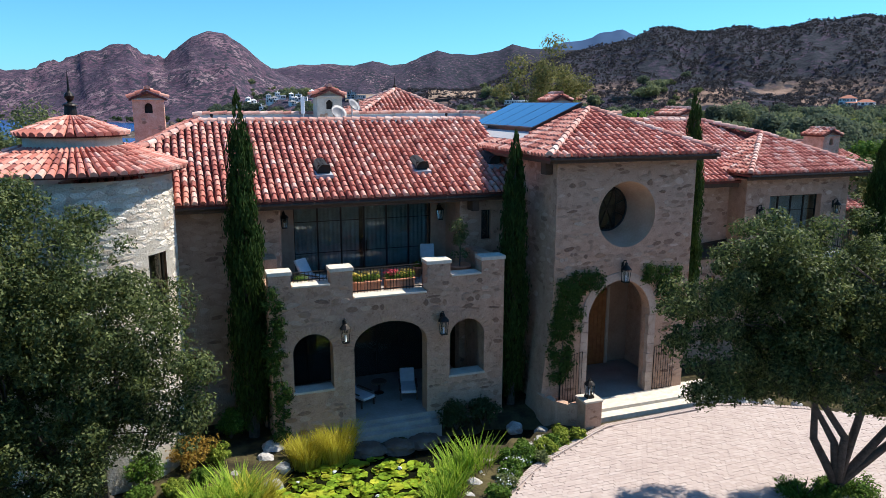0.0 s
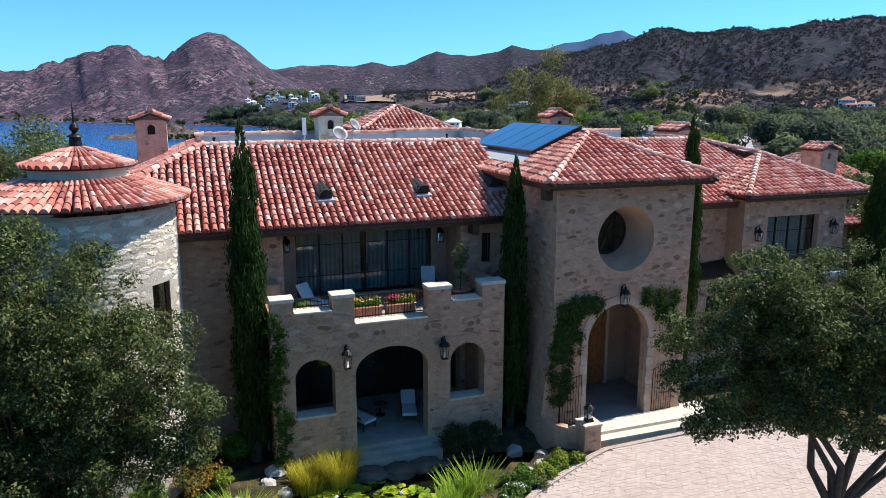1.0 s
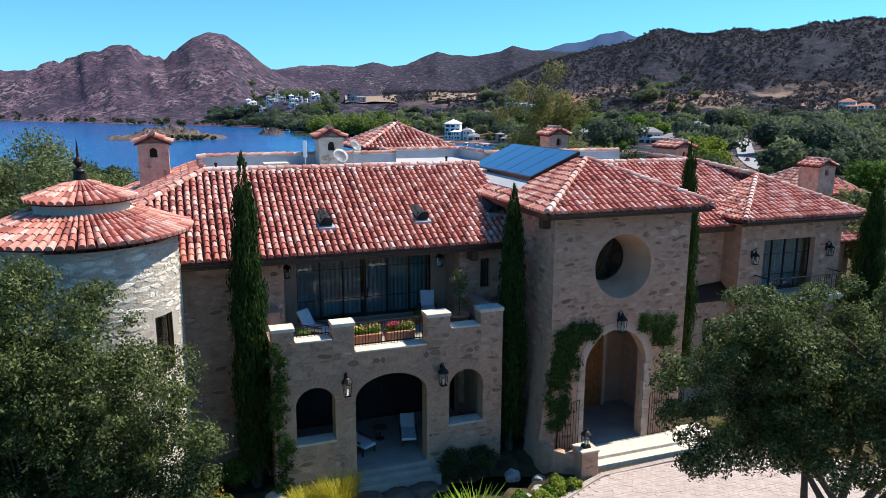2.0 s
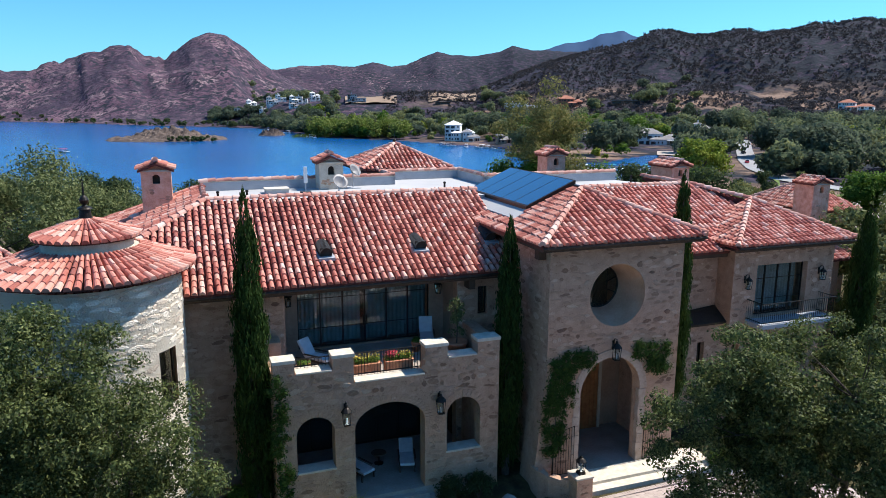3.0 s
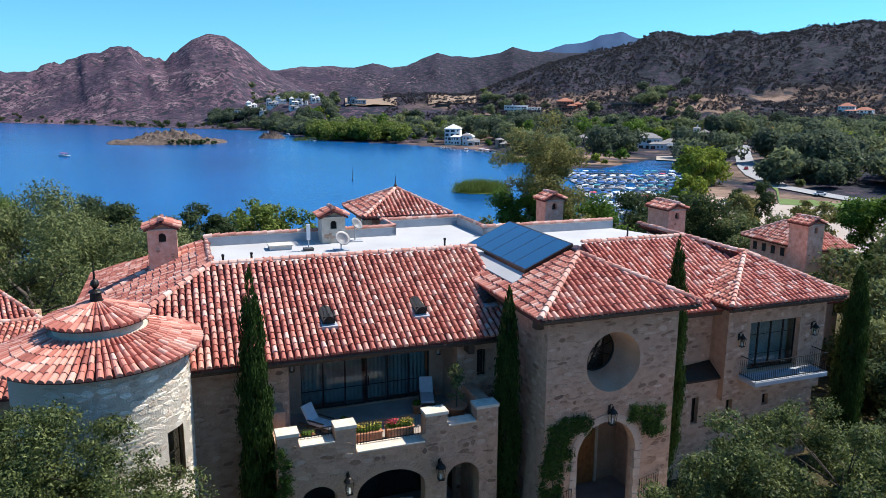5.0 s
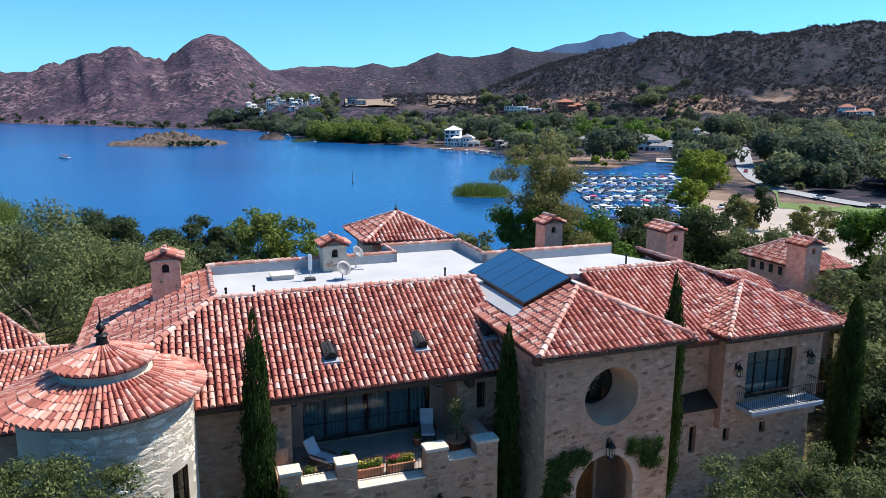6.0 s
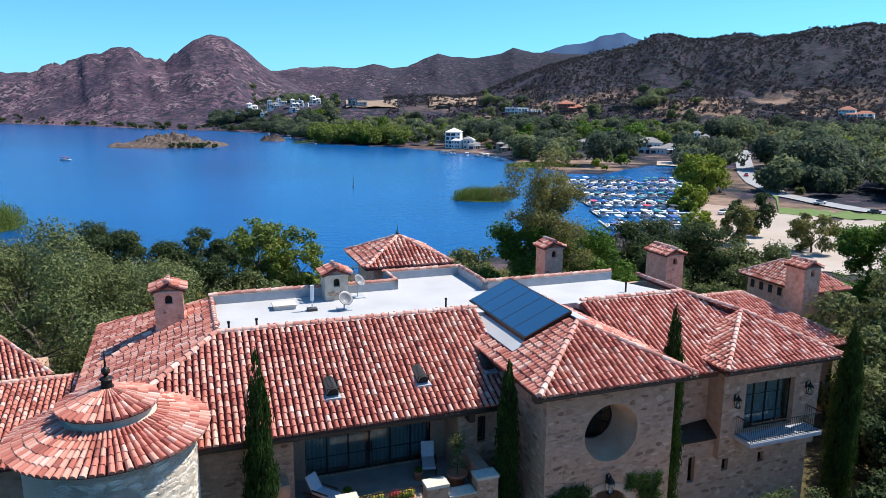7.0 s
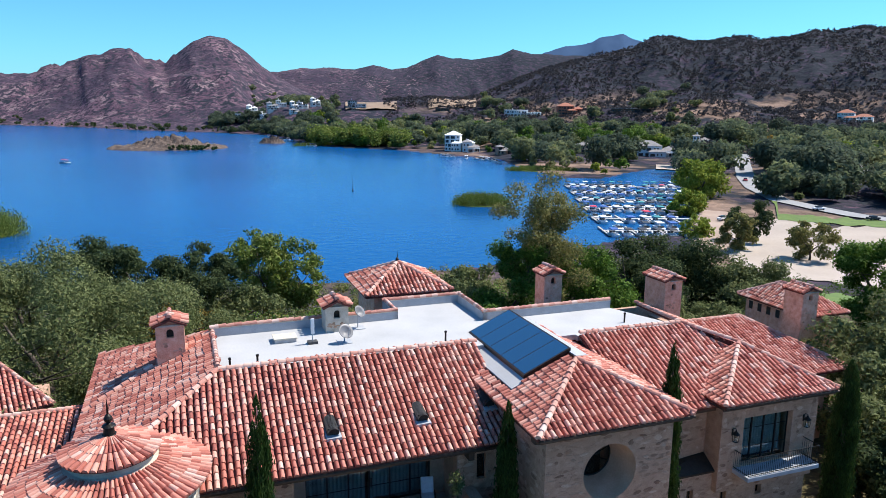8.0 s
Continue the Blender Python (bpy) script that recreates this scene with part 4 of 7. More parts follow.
far_tiles = [t[0] for t in front_tiles if (t[1], t[2]) not in near_ids] + [t[0] for t in slope_tiles(west, 12)]
mesh_tiles("tile_field", far_tiles, M_TILE, main_roof, TW * 0.80, TL * 1.16)
lay_caps(main_roof, cap_row(CORNER_W, R0) + cap_row(R0, (12.9, RIDGE_V, RIDGE_Z), lift=0.05) + cap_row((-5.7, 35.4, 7.98), (-2.6, 36.9, 9.35), lift=0.12) + cap_row((0.34, 32.4, RIDGE_Z), (0.34, 37.8, RIDGE_Z)))
part("fascia", boxed(-5.7, EAVE_V + 0.06, EAVE_Z - 0.30, 12.6, EAVE_V + 0.14, EAVE_Z - 0.10), M_BEAM, main_roof)
part("soffit", boxed(-5.7, EAVE_V + 0.1, EAVE_Z - 0.16, 12.6, 27.4, EAVE_Z - 0.12), M_BEAM, main_roof)
gut = bmesh.new()
tube(gut, [(-5.7, EAVE_V - 0.02, EAVE_Z - 0.13), (12.0, EAVE_V - 0.02, EAVE_Z - 0.13)], 0.07, 8)
part("gutter", gut, M_BRONZE, main_roof, "thin dark bronze gutter")
for u in (1.7, 10.55):
    part("corbel", boxed(u - 0.14, 26.6, EAVE_Z - 0.75, u + 0.14, 27.2, EAVE_Z - 0.3, bevel=0.04), M_BEAM, main_roof)

# deck behind the ridge, with its parapets
deck_pts = [(0.4, 32.15), (18.8, 32.15), (18.8, 31.9), (25.2, 31.9), (23.4, 36.2), (15.2, 36.2), (15.2, 40.3), (10.4, 40.3), (10.4, 38.0), (0.4, 38.0)]
part("flat_roof", poly(bmesh.new(), [(u, v, RIDGE_Z - 0.22) for u, v in deck_pts], 0.3), M_DECK, house, "bright white flat roof deck")
for (a, b), (c, d) in zip(deck_pts[4:], deck_pts[5:]):
    n = Vector((c - a, d - b, 0)).normalized()
    s = Vector((-n.y, n.x, 0)) * 0.12
    p = [Vector((a, b, 0)) - n * 0.12, Vector((c, d, 0)) + n * 0.12]
    ring = [p[0] - s, p[1] - s, p[1] + s, p[0] + s]
    part("parapet", poly(bmesh.new(), [(q.x, q.y, RIDGE_Z + 0.22) for q in ring], 0.9), M_PARAPET, house, "low grey parapet")
    cap = part("parapet_coping", poly(bmesh.new(), [(q.x, q.y, RIDGE_Z + 0.26) for q in ring], 0.05), M_CAP, house)
    lay_caps(cap, cap_row(Vector((p[0].x, p[0].y, RIDGE_Z + 0.22)), Vector((p[1].x, p[1].y, RIDGE_Z + 0.22)), lift=0.03))
roof(house, "rear_roof", [[(15.4, 41.2, 9.9), (15.4, 36.3, 9.9), (15.4, 36.3, RIDGE_Z), (15.4, 40.3, RIDGE_Z)]], [], 40)
roof(house, "rear_slope", [[(19.6, 42.0, 8.6), (15.4, 42.0, 8.6), (15.4, 36.4, RIDGE_Z + 0.1), (19.6, 36.4, RIDGE_Z + 0.1)]], [], 41)
# walls that close the back and sides
part("rear_wall", boxed(-5.2, 43.4, -1.3, 10.4, 43.8, 7.9), M_STONE, house)
part("rear_wall", boxed(0.3, 38.0, -1.3, 10.4, 38.1, RIDGE_Z - 0.2), M_STONE, house)
part("rear_wall", boxed(10.3, 40.3, -1.3, 30.0, 40.6, 8.8), M_STONE, house)
part("west_wall", boxed(-5.2, 27.2, -1.3, -4.8, 43.5, 7.85), M_STONE, house)

# tower
TU0, TU1, TV = 12.62, 18.86, 23.75
CIRCLE, PORCH = (15.75, 7.22, 1.30), (14.2, 17.05, -0.25, 3.05, 1.55)
tower = part("tower_wall", pierced(TU0, TU1, -1.3, [(TU0, 9.55)], TV, TV + 0.5, [PORCH, CIRCLE]), M_STONE, house, "square rubble stone entrance tower wall")
part("tower_side_wall", boxed(TU0, TV + 0.5, -1.3, TU0 + 0.4, 30.0, 9.55), M_STONE, tower)
part("tower_side_wall", boxed(TU1 - 0.4, TV + 0.5, -1.3, TU1, 30.0, 9.55), M_STONE, tower)
bm = bmesh.new()
but = [[(TU0 - 0.55, -1.3), (TU0 + 0.02, -1.3), (TU0 + 0.02, 4.6)], [(TU0 - 0.55, -1.3), (TU0 + 0.02, -1.3), (TU0 + 0.02, 4.6)]]
va, vb = [[bm.verts.new((u, v, z)) for u, z in ring] for ring, v in zip(but, (TV + 0.01, TV + 1.2))]
bm.faces.new(va), bm.faces.new(vb[::-1])
for i in range(3):
    bm.faces.new((va[i], va[(i + 1) % 3], vb[(i + 1) % 3], vb[i]))
part("buttress", bm, M_STONE, tower)
# deep round reveal and its window
bm = bmesh.new()
rings = []
for r, v, cu, cz in ((1.30, TV + 0.02, 15.75, 7.22), (0.92, TV + 1.45, 15.75, 7.26)):
    rings.append([bm.verts.new((cu + r * math.cos(2 * math.pi * k / 40), v, cz + r * math.sin(2 * math.pi * k / 40))) for k in range(40)])
for k in range(40):
    bm.faces.new((rings[0][k], rings[0][(k + 1) % 40], rings[1][(k + 1) % 40], rings[1][k]))
part("window_reveal", bm, M_REVEAL, tower, "splayed plaster reveal, bounced light painted in as a warmer tone", smooth=True)
bm = bmesh.new()
tube(bm, [(15.75 + 0.92 * math.cos(2 * math.pi * k / 40), TV + 1.45, 7.26 + 0.92 * math.sin(2 * math.pi * k / 40)) for k in range(41)], 0.05, 6)
rw = part("round_window", bm, M_IRON, tower, "round iron-framed tower window")
for k in range(4):
    a = math.pi * k / 4 + 0.4
    bm = bmesh.new()
    tube(bm, [(15.75 - 0.92 * math.cos(a), TV + 1.45, 7.26 - 0.92 * math.sin(a)), (15.75 + 0.92 * math.cos(a), TV + 1.45, 7.26 + 0.92 * math.sin(a))], 0.022, 6)
    part("muntin", bm, M_IRON, rw)
bm = bmesh.new()
bmesh.ops.create_circle(bm, cap_ends=True, radius=0.92, segments=40)
bmesh.ops.solidify(bm, geom=bm.faces[:], thickness=0.012)
p = part("pane", bm, M_GLASS, rw)
p.matrix_basis = Matrix.Translation((15.75, TV + 1.47, 7.26)) @ Matrix.Rotation(radians(90), 4, "X")
p.visible_shadow = False
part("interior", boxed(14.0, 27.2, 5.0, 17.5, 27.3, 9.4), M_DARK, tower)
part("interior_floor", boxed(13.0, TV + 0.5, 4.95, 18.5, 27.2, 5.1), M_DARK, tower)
# stone ring round the porch arch
n = 21
for k in range(n):
    th = math.pi * (k + 0.5) / n
    m = Matrix.Translation((15.625 - math.cos(th) * 1.60, TV, 3.05 + math.sin(th) * 1.72)) @ Matrix.Rotation(-math.atan2(math.cos(th), math.sin(th)), 4, "Y")
    if k == 0:
        first = part("voussoir", boxed(-0.13, -0.03, -0.17, 0.13, 0.2, 0.17, bevel=0.015), M_ARCH, tower)
        first.matrix_basis = m
    else:
        ob = new("voussoir", first.data)
        ob.parent, ob.matrix_basis = tower, m
for u in (14.05, 17.2):
    for k in range(8):
        part("jamb_stone", boxed(u - 0.16 - 0.03 * (k % 2), TV - 0.03, -0.25 + 0.41 * k, u + 0.155, TV + 0.2, -0.25 + 0.41 * (k + 1) - 0.012, bevel=0.015), M_ARCH, tower)
# porch inside: floor, walls, vault, door
part("porch_floor", boxed(13.1, TV - 0.05, -1.3, 18.4, 27.5, -0.244), M_FLOOR, tower)
part("porch_wall", boxed(13.0, 27.3, -0.25, 18.5, 27.6, 5.0), M_PLASTER, tower)
part("porch_ceiling", boxed(13.0, TV + 0.5, 4.78, 18.5, 27.3, 4.93), M_BEAM, tower)
door = part("door", pierced(15.7, 17.2, -0.25, [(14, 3.3)], 27.12, 27.2, []), M_DOOR, tower, "tall stained oak plank entrance door")
for k in range(7):
    part("plank", boxed(15.72 + 0.21 * k, 27.08, -0.2, 15.72 + 0.21 * (k + 1) - 0.014, 27.12, 3.25, bevel=0.006), M_DOOR, door)
part("door_handle", boxed(16.0, 27.0, 0.8, 16.06, 27.08, 1.1, bevel=0.01), M_IRON, door)
part("door_frame", boxed(17.2, 27.05, -0.25, 17.34, 27.25, 3.42, bevel=0.01), M_TRIM, tower)
# tower roof
TE = 9.54
ta, tb, tap = (11.95, 23.15, TE), (19.45, 23.15, TE), (15.7, 26.85, 11.14)
tback = (15.7, 34.4, 11.14)
panel_hole = [(12.6, 27.3, 9.9), (15.7, 27.6, 11.2), (15.7, 34.4, 11.2), (12.6, 34.4, 9.9)]
troof = roof(house, "tower_roof", [[ta, tb, tap], [(11.95, 29.9, TE), ta, tap, (15.7, 31.5, 11.14), (12.9, 31.6, 9.95)], [tb, (19.45, 34.4, TE), tback, tap]], [(ta, tap, 0.30, 0.07), (tb, tap, 0.30, 0.07)], 20, [panel_hole])
part("fascia", boxed(12.0, 23.22, TE - 0.22, 19.4, 23.30, TE - 0.05), M_BEAM, troof)
part("fascia", boxed(12.02, 23.3, TE - 0.22, 12.10, 29.5, TE - 0.05), M_BEAM, troof)
part("soffit", boxed(12.1, 23.3, TE - 0.16, 19.4, 24.3, TE - 0.11), M_BEAM, troof)
part("soffit", boxed(12.1, 24.3, TE - 0.16, 13.1, 29.4, TE - 0.11), M_BEAM, troof)
gut = bmesh.new()
tube(gut, [(11.95, 23.12, TE - 0.06), (19.45, 23.12, TE - 0.06)], 0.06, 8)
part("gutter", gut, M_BRONZE, troof)
part("corbel", boxed(12.3, 24.1, TE - 0.7, 12.62, 24.5, TE - 0.2, bevel=0.03), M_BEAM, troof)
# collector on the slope: white strip, frame, absorbers
def on_slope(u, v, lift):
    return (u, v, TE + (u - 11.95) * 0.4267 + lift)


part("flashing_strip", poly(bmesh.new(), [on_slope(12.75, 27.35, 0.10), on_slope(13.45, 27.35, 0.10), on_slope(13.45, 34.3, 0.10), on_slope(12.75, 34.3, 0.10)], 0.06), M_DECK, troof, "white flashing strip beside the collector")
part("flashing_sheet", poly(bmesh.new(), [(15.78, 27.0, 11.33), (17.3, 28.5, 10.70), (17.3, 34.3, 10.70), (15.78, 34.3, 11.33)], 0.05), M_PARAPET, troof, "grey metal sheet along the tower ridge")
solar = thing("solar_panel", "blue glazed solar collector on the tower roof", "solar panel", HM)
part("collector_box", poly(bmesh.new(), [on_slope(13.45, 27.6, 0.26), on_slope(15.85, 27.6, 0.30), on_slope(15.85, 34.3, 0.30), on_slope(13.45, 34.3, 0.26)], 0.16), M_BRONZE, solar)
for k in range(5):
    v0, v1 = 27.68 + k * 1.32, 27.68 + (k + 1) * 1.32 - 0.05
    part("absorber", poly(bmesh.new(), [on_slope(13.53, v0, 0.27), on_slope(15.78, v0, 0.31), on_slope(15.78, v1, 0.31), on_slope(13.53, v1, 0.27)], 0.02), M_SOLAR, solar)

# east wing
EV = 26.1
eroof_c = (27.3, 29.3, 9.9)
EA, EB = (23.2, 25.42, 8.36), (30.4, 25.42, 8.36)
east_front = [(18.8, EAVE_V, EAVE_Z + 0.05), (23.6, EAVE_V, EAVE_Z + 0.05), (27.3, 29.3, 9.36), R1, (18.8, 31.75, 10.51)]
eroof = roof(house, "east_roof", [east_front, [EA, EB, eroof_c], [(23.2, 27.3, 8.36), EA, eroof_c, (25.4, 29.4, 9.45)], [EB, (30.4, 38.5, 8.36), (25.3, 36.0, 10.51), R1, eroof_c]], [(EA, eroof_c), (EB, eroof_c), (eroof_c, R1), ((18.8, 31.75, 10.51), R1), (R1, (25.3, 36.0, 10.51))], 60)
gut = bmesh.new()
tube(gut, [(23.2, 25.38, 8.28), (30.4, 25.38, 8.28)], 0.06, 8)
part("gutter", gut, M_BRONZE, eroof)
part("fascia", boxed(23.2, 25.5, 8.1, 30.35, 25.58, 8.27), M_BEAM, eroof)
part("soffit", boxed(23.2, 25.58, 8.16, 30.35, 27.0, 8.2), M_BEAM, eroof)
part("fascia", boxed(18.8, EAVE_V + 0.08, 7.72, 23.6, EAVE_V + 0.16, 7.9), M_BEAM, eroof)
ewall = part("east_wall", pierced(23.7, 29.9, 3.4, [(23, 8.18)], EV, EV + 0.5, [(25.1, 28.25, 4.7, 7.25, 0)]), M_STONE, house, "stone wall of the east wing")
part("east_lower_wall", pierced(18.86, 29.9, -1.3, [(18, 4.6)], EV + 0.35, EV + 0.8, [(22.2, 22.6, 2.2, 3.6, 0), (24.3, 24.7, 2.5, 3.9, 0), (26.6, 27.0, 2.6, 4.0, 0)]), M_STONE, house)
part("east_side_wall", boxed(29.5, EV + 0.5, -1.3, 29.9, 40.4, 8.2), M_STONE, house)
part("east_side_wall", boxed(23.7, EV + 0.5, 3.4, 24.0, 27.7, 8.2), M_STONE, house)
part("east_link_wall", pierced(18.86, 23.7, 4.6, [(18, 7.85)], 27.2, 27.7, [(20.6, 21.15, 5.6, 6.7, 0.28)]), M_STONE, house)
part("east_interior", boxed(18.9, 28.3, -1.2, 29.5, 28.4, 8.1), M_DARK, house)
w = window("east_window", 25.1, 28.25, 4.7, 7.25, EV + 0.3, 4, house, (0.3, 0.7), label="dark steel-framed bedroom glazing")
curtain(w, 25.2, 28.2, 4.75, 7.2, EV + 0.75, 3)
window("arched_window", 20.6, 21.15, 5.6, 6.98, 27.45, 1, house)
for a, z in ((22.2, 2.2), (24.3, 2.5), (26.6, 2.6)):
    window("slit_window", a, a + 0.4, z, z + 1.4, EV + 0.6, 1, house)
part("lean_to_roof", poly(bmesh.new(), [(19.4, 26.3, 4.55), (23.7, 26.3, 4.55), (23.7, 27.2, 5.15), (19.4, 27.2, 4.75)], 0.1), M_BRONZE, house, "dark sloping coping below the link wall")
bal = part("east_balcony", boxed(24.6, 25.0, 4.38, 29.2, EV + 0.02, 4.62, bevel=0.04), M_PARAPET, house, "grey stone balcony slab with iron railing")


def railing(name, pts, z0, z1, parent, gap=0.12):
    """An iron railing along points: top rail, foot rail, each baluster."""
    bm = bmesh.new()
    for z in (z1, z0 + 0.08):
        tube(bm, [(u, v, z) for u, v in pts], 0.022, 6)
    r = part(name, bm, M_IRON, parent, "thin black iron railing")
    stick = None
    for (a, b), (c, d) in zip(pts, pts[1:]):
        n = max(1, int(math.hypot(c - a, d - b) / gap))
        for k in range(n + 1):
            if stick is None:
                bm = bmesh.new()
                tube(bm, [(0, 0, 0), (0, 0, z1 - z0)], 0.011, 5)
                ob = part("baluster", bm, M_IRON, r)
                stick = ob.data
            else:
                ob = new("baluster", stick)
                ob.parent = r
            ob.matrix_basis = Matrix.Translation((a + (c - a) * k / n, b + (d - b) * k / n, z0))
    return r


railing("railing", [(24.66, EV), (24.66, 25.06), (29.14, 25.06), (29.14, EV)], 4.62, 5.62, bal)
railing("railing", [(2.86, 25.0), (4.16, 25.0)], 5.27, 5.62, loggia)
railing("railing", [(5.02, 25.0), (7.74, 25.0)], 4.69, 5.60, loggia)

# round turret
TC, TR = (-3.6, 25.85), 3.3
bm = bmesh.new()
turret = thing("turret", "round stone turret with a conical clay tile roof and lantern cap", "turret", HM)
n = 64
win_a = radians(-36)
rows = [(-1.3, 2.86), (4.9, 2.84), (6.8, 2.84), (9.2, 2.84)]
rings = [[bm.verts.new((TC[0] + r * math.cos(2 * math.pi * k / n), TC[1] + r * math.sin(2 * math.pi * k / n), z)) for k in range(n)] for z, r in rows]
for j, (a, b) in enumerate(zip(rings, rings[1:])):
    for k in range(n):
        ang = 2 * math.pi * (k + 0.5) / n
        d = (ang - win_a + math.pi) % (2 * math.pi) - math.pi
        if j == 1 and abs(d) < 0.16:
            continue
        bm.faces.new((a[k], a[(k + 1) % n], b[(k + 1) % n], b[k]))
bmesh.ops.solidify(bm, geom=bm.faces[:], thickness=-0.4)
twall = part("turret_wall", bm, M_STONE_PALE, turret, "pale rubble stone drum, its tone lifted to look sunlit")
bm = bmesh.new()
lathe(bm, [(2.25, 4.6), (2.25, 7.4)], 32, TC)
part("interior", bm, M_DARK, turret)
for k in range(1):
    w = window("turret_window", -0.46, 0.46, 4.9, 6.8, 0.0, 1, turret, (0.5,))
    w.matrix_basis = Matrix.Translation((TC[0] + 2.62 * math.cos(win_a), TC[1] + 2.62 * math.sin(win_a), 0)) @ Matrix.Rotation(win_a + math.pi / 2, 4, "Z")


def cone_tiles(parent, name, r0, z0, r1, z1, cols, seed):
    rnd = random.Random(seed)
    slope = math.atan2(z1 - z0, r0 - r1)
    length = math.hypot(z1 - z0, r0 - r1)
    rows, mats4 = int(length / TL) + 1, []
    bm = bmesh.new()
    lathe(bm, [(r0, z0), (r1, z1)], 48, TC)
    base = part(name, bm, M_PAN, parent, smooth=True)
    for j in range(rows):
        s = j * TL
        if s + TL * 0.6 > length:
            continue
        r = r0 - s * math.cos(slope)
        for k in range(cols):
            a = 2 * math.pi * (k + rnd.uniform(-0.06, 0.06)) / cols
            m = Matrix.Translation((TC[0], TC[1], 0)) @ Matrix.Rotation(a, 4, "Z") @ Matrix.Translation((r + 0.04 if j == 0 else r + rnd.uniform(-0.02, 0.02), 0, z0 + s * math.sin(slope) + 0.05)) @ Matrix.Rotation(math.pi / 2, 4, "Z") @ Matrix.Rotation(slope - 0.07, 4, "X")
            mats4.append(m @ Matrix.Diagonal((r / r0 * 1.0, 1, 0.6 + 0.4 * r / r0, 1)))
    mesh_tiles("tile_field", mats4, M_TILE, base, 2 * math.pi * r0 / cols * 0.84, TL * 1.16)
    return base


cone_tiles(turret, "cone_roof", TR, 9.36, 1.5, 10.08, 76, 5)
bm = bmesh.new()
lathe(bm, [(1.62, 10.0), (1.62, 10.1), (1.42, 10.12), (1.42, 10.42)], 40, TC)
part("lantern_drum", bm, M_TRIM, turret, "pale stone lantern drum", smooth=False)
cone_tiles(turret, "cap_roof", 1.62, 10.42, 0.22, 10.98, 38, 6)
bm = bmesh.new()
lathe(bm, [(0.27, 10.9), (0.27, 11.06), (0.20, 11.08), (0.17, 11.35), (0.24, 11.37), (0.20, 11.42), (0.10, 11.46), (0.06, 11.5), (0.13, 11.58), (0.15, 11.66), (0.11, 11.75), (0.04, 11.82), (0.03, 12.1), (0.006, 12.42)], 16, TC)
part("finial", bm, M_IRON, turret, "dark turned metal finial")

# lower west wings
roof(house, "west_wing_roof", [[(-16.0, 32.0, 5.6), (-6.0, 32.0, 5.6), (-6.2, 38.6, 7.0), (-16.0, 38.6, 7.0)]], [((-16.0, 38.6, 7.0), (-6.2, 38.6, 7.0))], 80)
part("west_wing_wall", boxed(-16, 32.6, -1.3, -5.4, 32.9, 5.5), M_STONE, house)
part("west_wing_wall", boxed(-16, 38.7, -1.3, -5.4, 39.0, 6.8), M_STONE, house)
roof(house, "west_wing_roof", [[(-16.5, 41.0, 5.4), (-8.3, 43.2, 5.6), (-12.5, 48.0, 7.4), (-17.0, 48.0, 7.4)]], [((-8.3, 43.2, 5.6), (-12.5, 48.0, 7.4))], 81)
part("west_wing_wall", boxed(-16.5, 43.6, -1.3, -9.2, 47.6, 5.3), M_STONE, house)


# chimneys
def chimney(u, v, z0, z1, w, d, label, mat, arch=True):
    """A masonry chimney with a little tiled gable cap and an arched flue opening."""
    c = thing("chimney", label, "chimney", HM @ Matrix.Translation((u, v, z0)), "roof chimneys")
    h = z1 - z0
    body = part("shaft", pierced(-w / 2, w / 2, 0, [(-9, h - 0.35)], -d / 2, d / 2, [(-0.17, 0.17, h - 1.0, h - 0.72, 0.17)]), mat, c)
    part("flue", boxed(-0.25, -d / 2 + 0.25, h - 1.1, 0.25, d / 2 - 0.1, h - 0.45), M_DARK, c)
    part("cornice", boxed(-w / 2 - 0.06, -d / 2 - 0.06, h - 0.42, w / 2 + 0.06, d / 2 + 0.06, h - 0.33, bevel=0.02), M_TRIM, c)
    o = 0.14
    planes = [[(-w / 2 - o, d / 2 + o, h - 0.34), (-w / 2 - o, -d / 2 - o, h - 0.34), (0, -d / 2 - o, h), (0, d / 2 + o, h)], [(w / 2 + o, -d / 2 - o, h - 0.34), (w / 2 + o, d / 2 + o, h - 0.34), (0, d / 2 + o, h), (0, -d / 2 - o, h)]]
    bm = bmesh.new()
    poly(bm, [(-w / 2, -d / 2 + 0.02, h - 0.34), (w / 2, -d / 2 + 0.02, h - 0.34), (0, -d / 2 + 0.02, h - 0.02)])
    bmesh.ops.solidify(bm, geom=bm.faces[:], thickness=0.05)
    part("gable", bm, mat, c)
    roof(c, "cap_roof", planes, [((0, -d / 2 - o, h), (0, d / 2 + o, h))], int(abs(u) * 7))
    rnd = random.Random(int(u * 13))
    for _ in range(14):
        x, z = rnd.uniform(-w / 2 + 0.15, w / 2 - 0.15), rnd.uniform(0.3, h - 1.2)
        ob = new("stone", STONES[rnd.randrange(8)])
        ob.parent = body
        ob.matrix_basis = Matrix.Translation((x, -d / 2, z)) @ Matrix.Diagonal((rnd.uniform(0.08, 0.16), 0.012, rnd.uniform(0.05, 0.09), 1))
    return c


chimney(-1.7, 37.2, 8.6, 11.98, 1.35, 1.25, "brick and stone chimney with tiled cap on the west slope", M_BRICK)
chimney(6.75, 37.3, 10.35, 12.15, 1.25, 1.2, "short stone chimney with tiled cap on the flat roof", M_TRIM)
chimney(21.95, 41.1, 7.5, 11.95, 1.3, 1.3, "tall red brick chimney with tiled cap behind the deck", M_BRICK)
chimney(30.9, 40.7, 6.5, 11.05, 1.4, 2.3, "wide red brick chimney with tiled cap by the east roof", M_BRICK)
